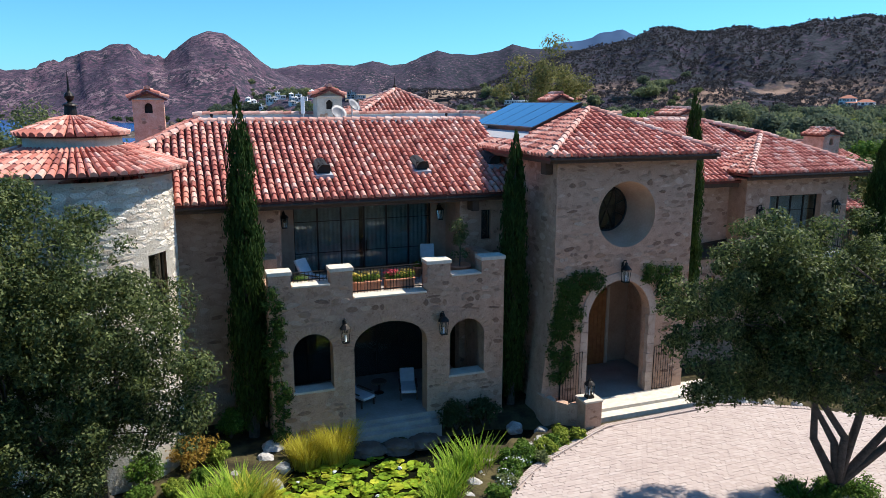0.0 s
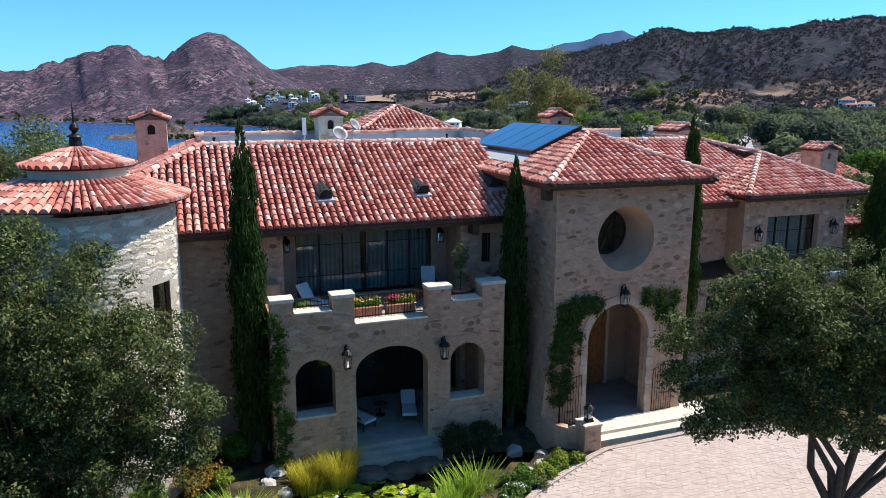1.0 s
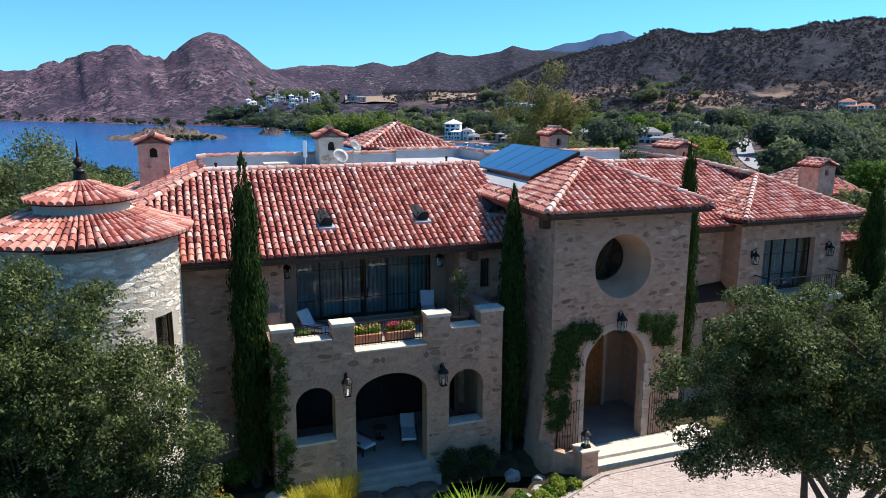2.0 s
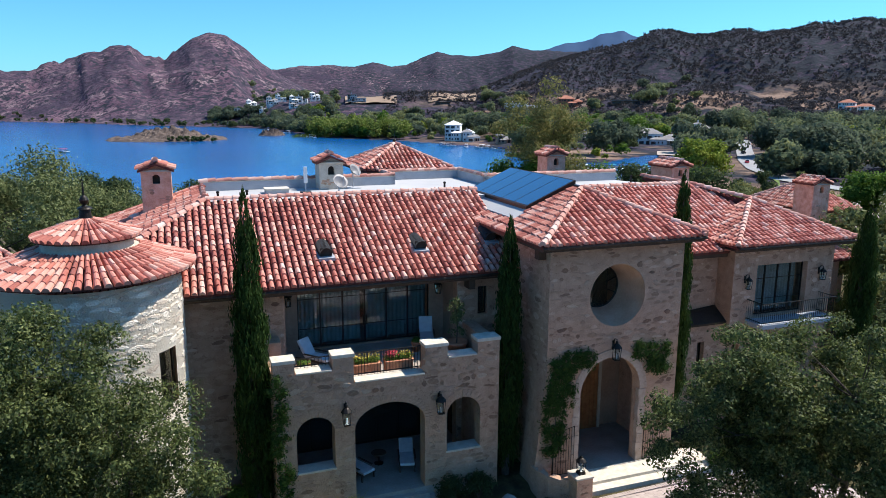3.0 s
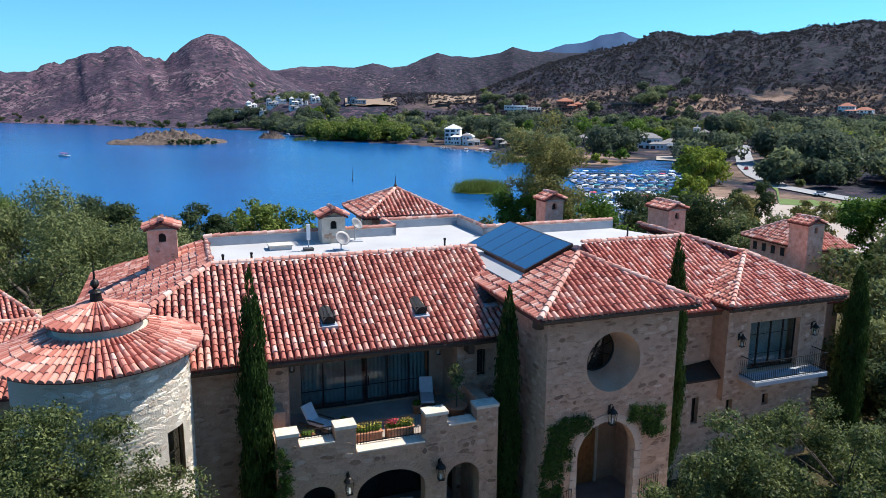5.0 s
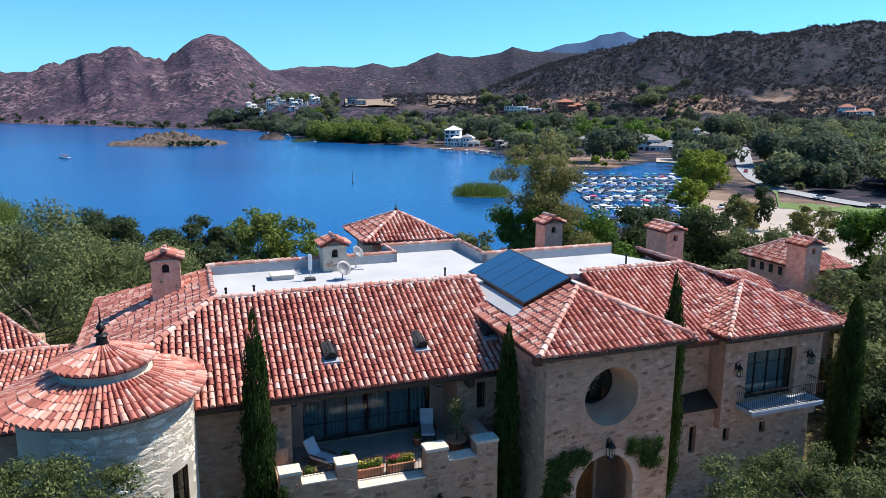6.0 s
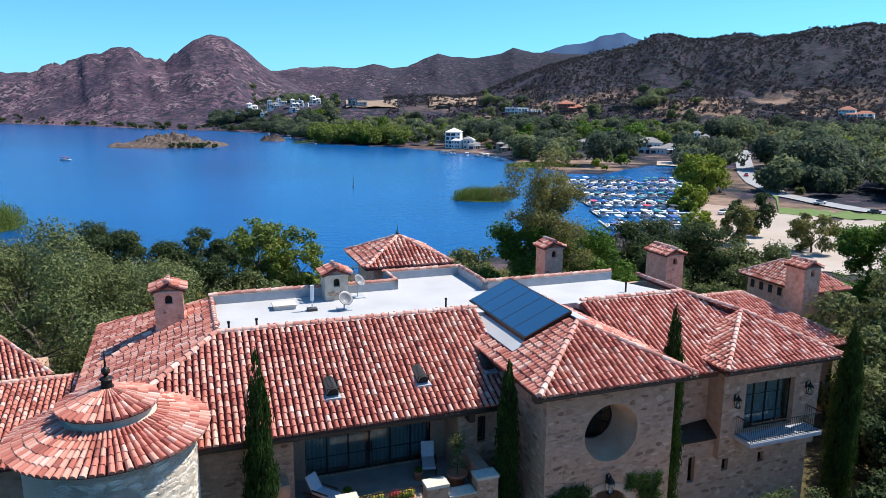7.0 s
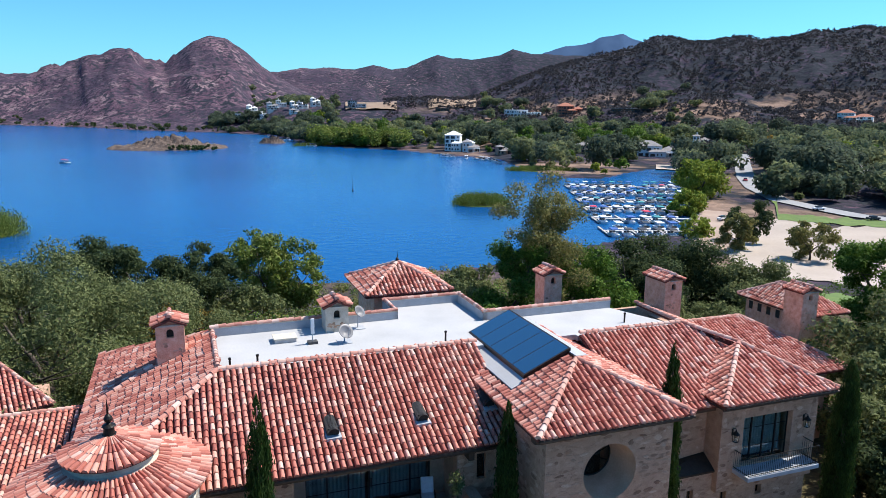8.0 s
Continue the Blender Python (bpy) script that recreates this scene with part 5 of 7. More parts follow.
chimney(42.0, 39.0, 3.0, 9.65, 1.5, 1.7, "tall brick chimney of the garden pavilion", M_BRICK)

# pavilions behind
pav = thing("pavilion", "square pavilion with a hipped clay tile roof and finial", "pavilion", HM)
pc = [(9.5, 41.4, 10.85), (15.2, 41.4, 10.85), (15.2, 47.1, 10.85), (9.5, 47.1, 10.85)]
pa = (12.35, 44.25, 12.2)
roof(pav, "roof", [[pc[0], pc[1], pa], [pc[1], pc[2], pa], [pc[3], pc[0], pa], [pc[2], pc[3], pa]], [(p, pa) for p in pc], 90)
part("wall", boxed(10.2, 42.1, -1.5, 14.5, 46.4, 10.8), M_BRICK, pav)
bm = bmesh.new()
lathe(bm, [(0.16, 12.15), (0.16, 12.3), (0.07, 12.35), (0.12, 12.5), (0.03, 12.62), (0.008, 13.1)], 12, (12.35, 44.25))
part("finial", bm, M_IRON, pav)
pav = thing("pavilion", "garden pavilion with clay tile roof beside its chimney", "pavilion", HM)
pc = [(42.4, 38.6, 7.2), (46.6, 38.6, 7.2), (46.6, 45.8, 7.2), (42.4, 45.8, 7.2)]
pa, pb = (44.5, 41.0, 8.55), (44.5, 43.4, 8.55)
roof(pav, "roof", [[pc[0], pc[1], pa], [pc[1], pc[2], pb, pa], [pc[3], pc[0], pa, pb], [pc[2], pc[3], pb]], [(pc[0], pa), (pc[3], pb), (pa, pb)], 92)
part("wall", boxed(42.9, 39.1, -3, 46.1, 45.3, 7.15), M_BRICK, pav)
for k in range(6):
    # near-black plates on the wall paint the shade inside its slots
    part("opening", boxed(42.87, 39.8 + k * 0.95, 6.2, 42.93, 40.2 + k * 0.95, 6.85), M_DARK, pav)
roof(house, "rear_east_roof", [[(30.2, 34.5, 4.7), (42.5, 34.5, 4.7), (38.0, 40.8, 7.1), (30.2, 40.8, 7.1)]], [((30.2, 40.8, 7.1), (38.0, 40.8, 7.1)), ((42.5, 34.5, 4.7), (38.0, 40.8, 7.1))], 93)
part("rear_east_wall", boxed(30, 35.2, -1.5, 41.0, 40.4, 4.7), M_STONE, house)

# proud stones over the walls
rubble(loggia, 2.05, 10.88, -0.95, 5.62, lambda u, z: Matrix.Translation((u, 24.5, z)), loggia_free, 3)

def tower_free(u, z, r):
    if math.hypot(u - CIRCLE[0], z - CIRCLE[1]) < CIRCLE[2] + r * 1.3:
        return False
    return not (13.85 - r < u < 17.4 + r and z < 3.1 or math.hypot((u - 15.625) / 1.75, (z - 3.05) / 1.9) < 1 + r * 0.7)


rubble(tower, TU0, TU1, -0.9, 9.4, lambda u, z: Matrix.Translation((u, TV, z)), tower_free, 4)
WEST_FACE = Matrix.Rotation(radians(-90), 4, "Z")
rubble(tower, -29.2, -TV - 0.02, -0.9, 9.4, lambda u, z: Matrix.Translation((TU0, -u, z)) @ WEST_FACE, lambda u, z, r: True, 6, singles=0)
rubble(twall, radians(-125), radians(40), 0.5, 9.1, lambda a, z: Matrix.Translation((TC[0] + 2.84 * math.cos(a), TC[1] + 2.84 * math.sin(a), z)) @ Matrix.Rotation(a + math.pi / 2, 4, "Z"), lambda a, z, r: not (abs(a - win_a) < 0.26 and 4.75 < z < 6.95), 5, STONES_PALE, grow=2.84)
rubble(ewall, 23.7, 29.9, 3.5, 8.1, lambda u, z: Matrix.Translation((u, EV, z)), lambda u, z, r: not (25.0 - r < u < 28.35 + r and 4.4 - r < z < 7.35 + r), 7, singles=100)
for name, u0, u1, z0, z1, v, seed, openings in (
    ("main_wall", -1.2, 2.85, -0.9, 7.6, 27.2, 8, ()), ("main_wall.001", 10.1, 12.6, -0.9, 7.6, 27.2, 9, ((11.05, 11.5, 5.9, 7.15),)),
    ("east_lower_wall", 18.9, 29.9, -0.9, 4.35, EV + 0.35, 10, ((22.2, 22.6, 2.2, 3.6), (24.3, 24.7, 2.5, 3.9), (26.6, 27.0, 2.6, 4.0))), ("east_link_wall", 18.9, 23.7, 5.2, 7.8, 27.2, 11, ((20.6, 21.15, 5.6, 7.0),))):
    rubble(bpy.data.objects[name], u0, u1, z0, z1, lambda u, z, v=v: Matrix.Translation((u, v, z)), lambda u, z, r, o=openings: all(not (a - r < u < b + r and c - r < z < d + r) for a, b, c, d in o), seed, singles=60)
# nearest roof tiles, one by one
pts, f = tile_arrays(TW * 0.80, TL * 1.16)
mesh = bpy.data.meshes.new("tile")
mesh.from_pydata([tuple(p) for p in pts], [], [q if q[2] != q[3] else q[:3] for q in f])
mesh.materials.append(M_TILE)
for m, i, j in near_tiles:
    ob = new("tile", mesh)
    ob.parent, ob.matrix_basis = main_roof, m

# ---- driveway and entrance ----
DRIVE_Z = -0.50
edge = [(5.0, 14.0), (6.6, 16.8), (8.25, 18.63), (10.0, 19.95), (11.63, 20.8), (13.2, 21.55), (14.0, 21.85), (19.2, 22.0), (20.6, 21.5), (22.6, 20.4), (26, 18), (30, 12)]
bm = poly(bmesh.new(), [H(u, v, DRIVE_Z - 0.03) for u, v in edge + [(30, 2), (4.6, 2)]], 0.3)
drive = tagged(part("road", bm, M_JOINT), "pale cobbled motor court in front of the villa", "driveway", kind="structure")
bm = bmesh.new()
poly(bm, [H(u, v, -0.25) for u, v in ((13.85, 22.75), (20.2, 22.75), (20.2, 24.0), (13.85, 24.0))], 0.8)
landing = tagged(part("pavement", bm, M_CAP), "pale stone entrance landing with two steps", "landing", kind="structure")
bm = bmesh.new()
poly(bm, [H(u, v, -0.38) for u, v in ((13.8, 22.3), (20.6, 22.3), (20.6, 22.8), (13.8, 22.8))], 0.6)
part("step", bm, M_CAP, landing)
pier = thing("gate_pier", "square stone pier at the foot of the entrance steps", "pier", HM @ Matrix.Translation((13.42, 22.2, -0.6)))
part("shaft", boxed(-0.36, -0.36, 0, 0.36, 0.36, 1.12, bevel=0.03), M_STONE, pier)
part("cap", boxed(-0.39, -0.39, 1.12, 0.39, 0.39, 1.2, bevel=0.02), M_TRIM, pier)
for k in range(10):
    ob = new("stone", STONES[k % 8])
    ob.parent = pier
    ob.matrix_basis = Matrix.Translation((random.uniform(-0.25, 0.25), -0.36, random.uniform(0.12, 1.0))) @ Matrix.Diagonal((random.uniform(0.06, 0.12), 0.014, random.uniform(0.04, 0.07), 1))
bm = bmesh.new()
pts = [(13.1, 22.4), (12.75, 22.55), (12.4, 22.9), (12.2, 23.4), (12.1, 23.9)]
for (a, b), (c, d) in zip(pts, pts[1:]):
    poly(bm, [H(a, b, 0.25), H(c, d, 0.3), H(c + 0.3, d + 0.1, 0.3), H(a + 0.15, b + 0.3, 0.25)], 1.6)
tagged(part("garden_wall", bm, M_STONE), "low curved stone wall beside the steps", "wall")


def lantern(name, label, m, h=0.8, w=0.24, bracket=True):
    """An iron lantern: foot, glazed cage, roof; with a bracket where it hangs on a wall. The origin is at the wall, mid height."""
    l = thing(name, label, "lantern", m, "outdoor lanterns")
    y = -0.26 if bracket else 0.0
    cage = bmesh.new()
    for sx in (-1, 1):
        for sy in (-1, 1):
            tube(cage, [(sx * w * 0.38, y + sy * w * 0.38, -h * 0.35), (sx * w * 0.5, y + sy * w * 0.5, h * 0.15)], 0.013, 5)
    box(cage, -w * 0.42, y - w * 0.42, -h * 0.40, w * 0.42, y + w * 0.42, -h * 0.35)
    part("cage", cage, M_IRON, l)
    bm = bmesh.new()
    lathe(bm, [(w * 0.78, h * 0.15), (w * 0.74, h * 0.18), (w * 0.42, h * 0.30), (w * 0.2, h * 0.34), (w * 0.2, h * 0.40), (0.02, h * 0.46)], 8, (0, y))
    part("cap", bm, M_IRON, l)
    bm = bmesh.new()
    lathe(bm, [(w * 0.36, -h * 0.34), (w * 0.46, h * 0.14)], 8, (0, y))
    g = part("glass", bm, M_GLASS, l)
    g.visible_shadow = False
    bm = bmesh.new()
    lathe(bm, [(0.025, -h * 0.34), (0.025, -h * 0.1)], 8, (0, y))
    part("candle", bm, M_WHITE, l)
    bm = bmesh.new()
    if bracket:
        tube(bm, [(0, 0, h * 0.28), (0, -0.1, h * 0.5), (0, y, h * 0.52), (0, y, h * 0.44)], 0.018, 6)
        box(bm, -0.05, -0.03, -0.05, 0.05, 0.01, h * 0.4)
        part("bracket", bm, M_IRON, l)
    else:
        box(bm, -w * 0.5, -w * 0.5, -h * 0.5, w * 0.5, w * 0.5, -h * 0.40)
        part("foot", bm, M_IRON, l)
    return l


for u, v, z in ((4.62, 24.5, 3.5), (8.32, 24.5, 3.4), (15.65, TV, 4.95)):
    lantern("wall_lantern", "large black iron lantern on a stone wall", HM @ Matrix.Translation((u, v, z)), 0.95, 0.28)
for u, v, z in ((3.22, 28.9, 6.9), (9.75, 28.9, 6.9), (24.4, EV, 6.5), (29.0, EV, 6.6)):
    lantern("wall_lantern", "black iron lantern beside the glazing", HM @ Matrix.Translation((u, v, z)), 0.75, 0.24)
lantern("pier_lantern", "black iron lantern standing on the gate pier", HM @ Matrix.Translation((13.42, 22.2, 0.6 + 0.40)), 0.8, 0.28, False)
lantern("porch_lantern", "iron lantern hanging within the entrance arch", HM @ Matrix.Translation((15.0, 25.6, 3.9)), 0.8, 0.26)

gate = thing("iron_gate", "black iron gate leaf folded against the tower", "gate", HM @ Matrix.Translation((13.0, TV - 0.08, -0.25)), "porch gates")
bm = bmesh.new()
tube(bm, [(0, 0, 0.05), (0, 0, 1.9), (0.95, 0, 2.1), (0.95, 0, 0.05), (0, 0, 0.05)], 0.02, 6)
part("frame", bm, M_IRON, gate)
for k in range(1, 8):
    bm = bmesh.new()
    tube(bm, [(0.95 * k / 8, 0, 0.05), (0.95 * k / 8, 0, 1.95 + 0.02 * k)], 0.011, 5)
    part("bar", bm, M_IRON, gate)

copy_thing(gate, HM @ Matrix.Translation((17.35, TV - 0.08, -0.25)))

# ---- balcony and loggia furniture ----
def lounger(label, m, group, lean=32):
    """A reclining chair: timber frame, four legs, seat and back cushions."""
    t = thing("lounge_chair", label, "chair", m, group)
    part("frame", box(boxed(-0.34, -0.6, 0.26, -0.29, 0.9, 0.32), 0.29, -0.6, 0.26, 0.34, 0.9, 0.32), M_BEAM, t)
    for x in (-0.31, 0.31):
        for y in (-0.52, 0.45):
            part("leg", boxed(x - 0.03, y - 0.03, 0, x + 0.03, y + 0.03, 0.26), M_BEAM, t)
    part("seat", boxed(-0.30, -0.62, 0.32, 0.30, 0.42, 0.44, bevel=0.04), M_CUSHION, t)
    b = part("backrest", boxed(-0.30, 0, 0, 0.30, 0.12, 0.75, bevel=0.04), M_CUSHION, t)
    b.matrix_basis = Matrix.Translation((0, 0.36, 0.40)) @ Matrix.Rotation(radians(-lean), 4, "X")
    part("armrest", boxed(-0.37, -0.4, 0.5, -0.30, 0.45, 0.54, bevel=0.01), M_BEAM, t)
    part("armrest", boxed(0.30, -0.4, 0.5, 0.37, 0.45, 0.54, bevel=0.01), M_BEAM, t)
    return t


lounger("grey cushioned lounge chair on the balcony", HM @ pose(4.1, 26.9, FLOOR2, 0, 0, 40), "balcony chairs")
lounger("grey cushioned lounge chair on the balcony", HM @ pose(9.0, 28.0, FLOOR2, 0, 0, -15), "balcony chairs")
lounger("white cushioned lounge chair in the loggia", HM @ pose(5.5, 26.2, -0.1, 0, 0, 28), "loggia chairs", 58)
lounger("white cushioned lounge chair in the loggia", HM @ pose(7.55, 26.3, -0.1, 0, 0, -14), "loggia chairs", 58)
tbl = thing("side_table", "small round dark table between the loggia chairs", "table", HM @ Matrix.Translation((6.5, 26.9, -0.1)))
part("tabletop", lathe(bmesh.new(), [(0.3, 0.46), (0.32, 0.48), (0.32, 0.5), (0.3, 0.52)], 20), M_BEAM, tbl)
part("leg", lathe(bmesh.new(), [(0.2, 0), (0.2, 0.03), (0.04, 0.06), (0.04, 0.46)], 14), M_IRON, tbl)


def pot(label, m, r, h, mat=None):
    t = thing("flower_pot", label, "pot", m, "clay pots")
    part("vessel", lathe(bmesh.new(), [(r * 0.7, 0), (r * 0.95, h * 0.8), (r * 1.08, h * 0.82), (r * 1.08, h), (r * 0.95, h), (r * 0.92, h * 0.88), (0.01, h * 0.86)], 20), mat or M_POT, t, smooth=True)
    return t


for u, v, r, h in ((5.0, 26.7, 0.2, 0.42), (8.3, 27.3, 0.2, 0.42), (3.3, 25.5, 0.3, 0.6)):
    p = pot("round clay pot on the balcony", HM @ Matrix.Translation((u, v, FLOOR2)), r, h)
    tagged(leaf_cloud("plant", [(0, 0, h + 0.05)], [r * 0.9], 320, 0.05, M_SHRUB, p, int(u * 10)), kind="stuff")
p = pot("large clay pot with a slender olive tree", HM @ Matrix.Translation((9.75, 26.3, FLOOR2)), 0.42, 0.6)
bm = bmesh.new()
tube(bm, [(0, 0, 0.5), (0.03, 0.02, 1.2), (-0.02, 0, 2.0)], [0.035, 0.028, 0.015], 6)
part("trunk", bm, M_BARK, p)
leaf_cloud("crown", clump_points((0, 0, 1.75), (0.34, 0.34, 0.95), 26, 8, 0.3), np.full(26, 0.2), 1100, 0.05, M_OLIVE, p, 8)
for k, (u0, u1) in enumerate(((5.08, 6.2), (6.4, 7.5))):
    b = thing("planter_box", "ribbed terracotta planter full of red and yellow flowers" if k else "ribbed terracotta planter with yellow flowers behind the railing", "planter", HM @ Matrix.Translation(((u0 + u1) / 2, 25.36, FLOOR2)), "balcony planters")
    w = (u1 - u0) / 2
    part("trough", boxed(-w, -0.2, 0.0, w, 0.2, 0.46, bevel=0.03), M_POT, b)
    for q in range(9):
        x = -w + 0.06 + (2 * w - 0.12) * q / 8
        part("rib", boxed(x - 0.025, -0.225, 0.05, x + 0.025, -0.19, 0.42), M_POT, b)
    part("rim", boxed(-w - 0.03, -0.24, 0.44, w + 0.03, 0.24, 0.5, bevel=0.015), M_POT, b)
    cc = [(-w + 0.12 + (2 * w - 0.24) * q / 7, 0, 0.58) for q in range(8)]
    leaf_cloud("foliage", cc, np.full(8, 0.2), 900, 0.045, M_SHRUB, b, 20 + k)
    leaf_cloud("bloom_mass", [(c[0], c[1], c[2] + 0.15) for c in cc[:3 if k else 8]], np.full(3 if k else 8, 0.18), 230, 0.035, M_RED if k else M_YELLOW, b, 30 + k)
    if k:
        leaf_cloud("yellow_bloom_mass", [(c[0], c[1], c[2] + 0.15) for c in cc[4:]], np.full(4, 0.18), 90, 0.035, M_YELLOW, b, 33)

# ---- things on the roofs ----
def roof_vent(u, v):
    z = EAVE_Z + (v - EAVE_V) * (RIDGE_Z - EAVE_Z) / (RIDGE_V - EAVE_V)
    t = thing("roof_vent", "dark barrel-shaped metal vent on the tile roof", "vent", HM @ Matrix.Translation((u, v, z + 0.05)) @ Matrix.Rotation(radians(10), 4, "X"), "roof vents")
    bm, n = bmesh.new(), 12
    rows = [[bm.verts.new((-0.27 * math.cos(math.pi * k / n), y, 0.10 + 0.30 * math.sin(math.pi * k / n))) for k in range(n + 1)] for y in (-0.5, 0.6)]
    for k in range(n):
        bm.faces.new((rows[0][k], rows[0][k + 1], rows[1][k + 1], rows[1][k]))
    bmesh.ops.solidify(bm, geom=bm.faces[:], thickness=0.03)
    part("hood", bm, M_VENT, t, smooth=True)
    part("louvre", boxed(-0.24, -0.38, -0.05, 0.24, -0.34, 0.36), M_DARK, t)
    part("flashing", boxed(-0.33, -0.62, -0.12, 0.33, 0.3, 0.02), M_PARAPET, t)
    part("curb", boxed(-0.26, -0.33, -0.1, 0.26, 0.6, 0.12), M_VENT, t)


for u, v in ((4.7, 28.2), (8.7, 28.25), (12.0, 28.5)):
    roof_vent(u, v)
deck_z = RIDGE_Z - 0.22
hatch = thing("roof_hatch", "low white hatch on the flat roof", "hatch", HM @ Matrix.Translation((3.85, 36.1, deck_z)))
part("kerb", boxed(-0.55, -0.4, 0, 0.55, 0.4, 0.18), M_DECK, hatch)
part("lid", boxed(-0.6, -0.45, 0.18, 0.6, 0.45, 0.26, bevel=0.02), M_CAP, hatch)


def dish(u, v, r, turn, h):
    t = thing("satellite_dish", "grey satellite dish on a short roof mast", "satellite dish", HM @ Matrix.Translation((u, v, deck_z)), "roof dishes")
    d = part("reflector", lathe(bmesh.new(), [(0.02, 0.0), (r * 0.4, 0.03), (r * 0.75, 0.1), (r, 0.2), (r * 1.0, 0.22), (r * 0.72, 0.13), (0.03, 0.03)], 24), M_DISH, t, smooth=True)
    d.matrix_basis = Matrix.Translation((0, 0, h)) @ Matrix.Rotation(radians(turn), 4, "Z") @ Matrix.Rotation(radians(52), 4, "X")
    bm = bmesh.new()
    tube(bm, [(0, 0, 0), (0, 0, h)], 0.035, 8)
    part("mast", bm, M_PARAPET, t)
    part("base_plate", boxed(-0.35, -0.35, 0, 0.35, 0.35, 0.04), M_PARAPET, t)
    bm = bmesh.new()
    a = d.matrix_basis @ Vector((0, r * -0.9, 0.2)), d.matrix_basis @ Vector((0, 0, 0.6))
    tube(bm, [a[0], a[1]], 0.015, 5)
    part("feed_arm", bm, M_PARAPET, t)


dish(6.75, 34.9, 0.40, 20, 0.5)
dish(7.95, 37.0, 0.36, 40, 0.85)
ant = thing("roof_antenna", "white sector antenna on a weighted foot", "antenna", HM @ Matrix.Translation((5.15, 35.2, deck_z)))
bm = bmesh.new()
tube(bm, [(0, 0, 0), (0.02, 0, 1.25)], 0.03, 8)
part("mast", bm, M_PARAPET, ant)
part("panel", boxed(-0.09, -0.12, 0.55, 0.09, -0.04, 1.35, bevel=0.02), M_WHITE, ant)
part("ballast", boxed(-0.25, -0.2, 0, 0.25, 0.2, 0.14, bevel=0.02), M_VENT, ant)
for u, v in ((2.15, 32.75), (11.75, 33.3), (22.6, 33.2), (0.9, 32.7)):
    bm = bmesh.new()
    lathe(bm, [(0.05, 0), (0.05, 0.5), (0.07, 0.5), (0.07, 0.58), (0.01, 0.6)], 10)
    ob = part("vent_pipe", bm, M_IRON)
    ob.matrix_world = HM @ Matrix.Translation((u, v, deck_z))
    tagged(ob, "short black vent pipe standing on the roof deck", "pipe", "vent pipes")

# ---- ivy ----
def ivy(label, spots, leaves, seed):
    t = thing("ivy", label, "climbing plant", HM)
    rng = np.random.default_rng(seed)
    cs = []
    for u0, u1, z0, z1, v, n in spots:
        for _ in range(n):
            cs.append((rng.uniform(u0, u1), v - 0.06, rng.uniform(z0, z1)))
    bm = bmesh.new()
    u0, u1, z0, z1, v, n = spots[0]
    tube(bm, [((u0 + u1) / 2, v - 0.03, -0.6), ((u0 + u1) / 2 + 0.1, v - 0.03, (z0 + z1) / 2), (u0 * 0.4 + u1 * 0.6, v - 0.03, z1)], [0.03, 0.02, 0.01], 6)
    part("stem", bm, M_BARK, t)
    ob = leaf_cloud("leafage", cs, np.full(len(cs), 0.30), leaves, 0.055, M_IVY, t, seed, up=0.1, shell=0.05, squash=1)
    ob.scale, ob.location = (1, 0.45, 1), (0, 0.55 * (spots[0][4] - 0.06), 0)


ivy("dark green ivy climbing round the entrance arch", [(12.45, 13.5, 0.8, 3.2, TV, 60), (12.75, 13.85, 2.8, 4.75, TV, 70), (13.4, 14.8, 4.35, 5.0, TV, 30), (16.6, 17.6, 4.5, 5.1, TV, 16), (17.3, 18.4, 3.7, 4.9, TV, 36)], 17000, 1)
ivy("ivy spilling down the loggia's corner", [(2.0, 2.6, -0.4, 2.0, 24.5, 20), (1.95, 2.4, 2.2, 5.2, 24.5, 30)], 5000, 2)
ivy("ivy on the side pier by the cypress", [(1.7, 2.3, 0.0, 4.5, 26.2, 45)], 7000, 3)

# ---- cypresses ----
def cypress(base, top, r, seed):
    h = top - base[2]
    t = thing("cypress_tree", "tall slender dark green Italian cypress by the house", "tree", Matrix.Translation(base), "cypresses")
    bm = bmesh.new()
    tube(bm, [(0, 0, -0.2), (0, 0, h * 0.5), (0, 0, h * 0.92)], [r * 0.3, r * 0.2, 0.02], 8)
    part("trunk", bm, M_BARK, t)
    rng = np.random.default_rng(seed)
    n = 420
    k = rng.random(n) ** 0.75
    prof = r * np.clip(np.minimum(k / 0.10 + 0.35, 1.0), 0, 1) * (1 - k ** 4.0) ** 0.72
    a = rng.random(n) * 2 * np.pi
    rr = prof * (0.45 + 0.35 * rng.random(n))
    cs = np.stack([np.cos(a) * rr, np.sin(a) * rr, 0.4 + k * (h - 0.5)], 1)
    leaf_cloud("crown", cs, np.clip(prof * 0.38, 0.06, 0.3), 27000, 0.095, M_CYP, t, seed, up=0.0, squash=2.2, grain=0.7, slim=0.28, wild=0.4)


for (x, y), top, r, seed in (((-7.15, 24.75), 11.95, 0.72, 1), ((2.6, 27.6), 10.55, 0.62, 2), ((10.45, 30.6), 12.1, 0.66, 3), ((21.2, 34.6), 9.9, 0.85, 4)):
    cypress((x, y, -0.7), top, r, seed)

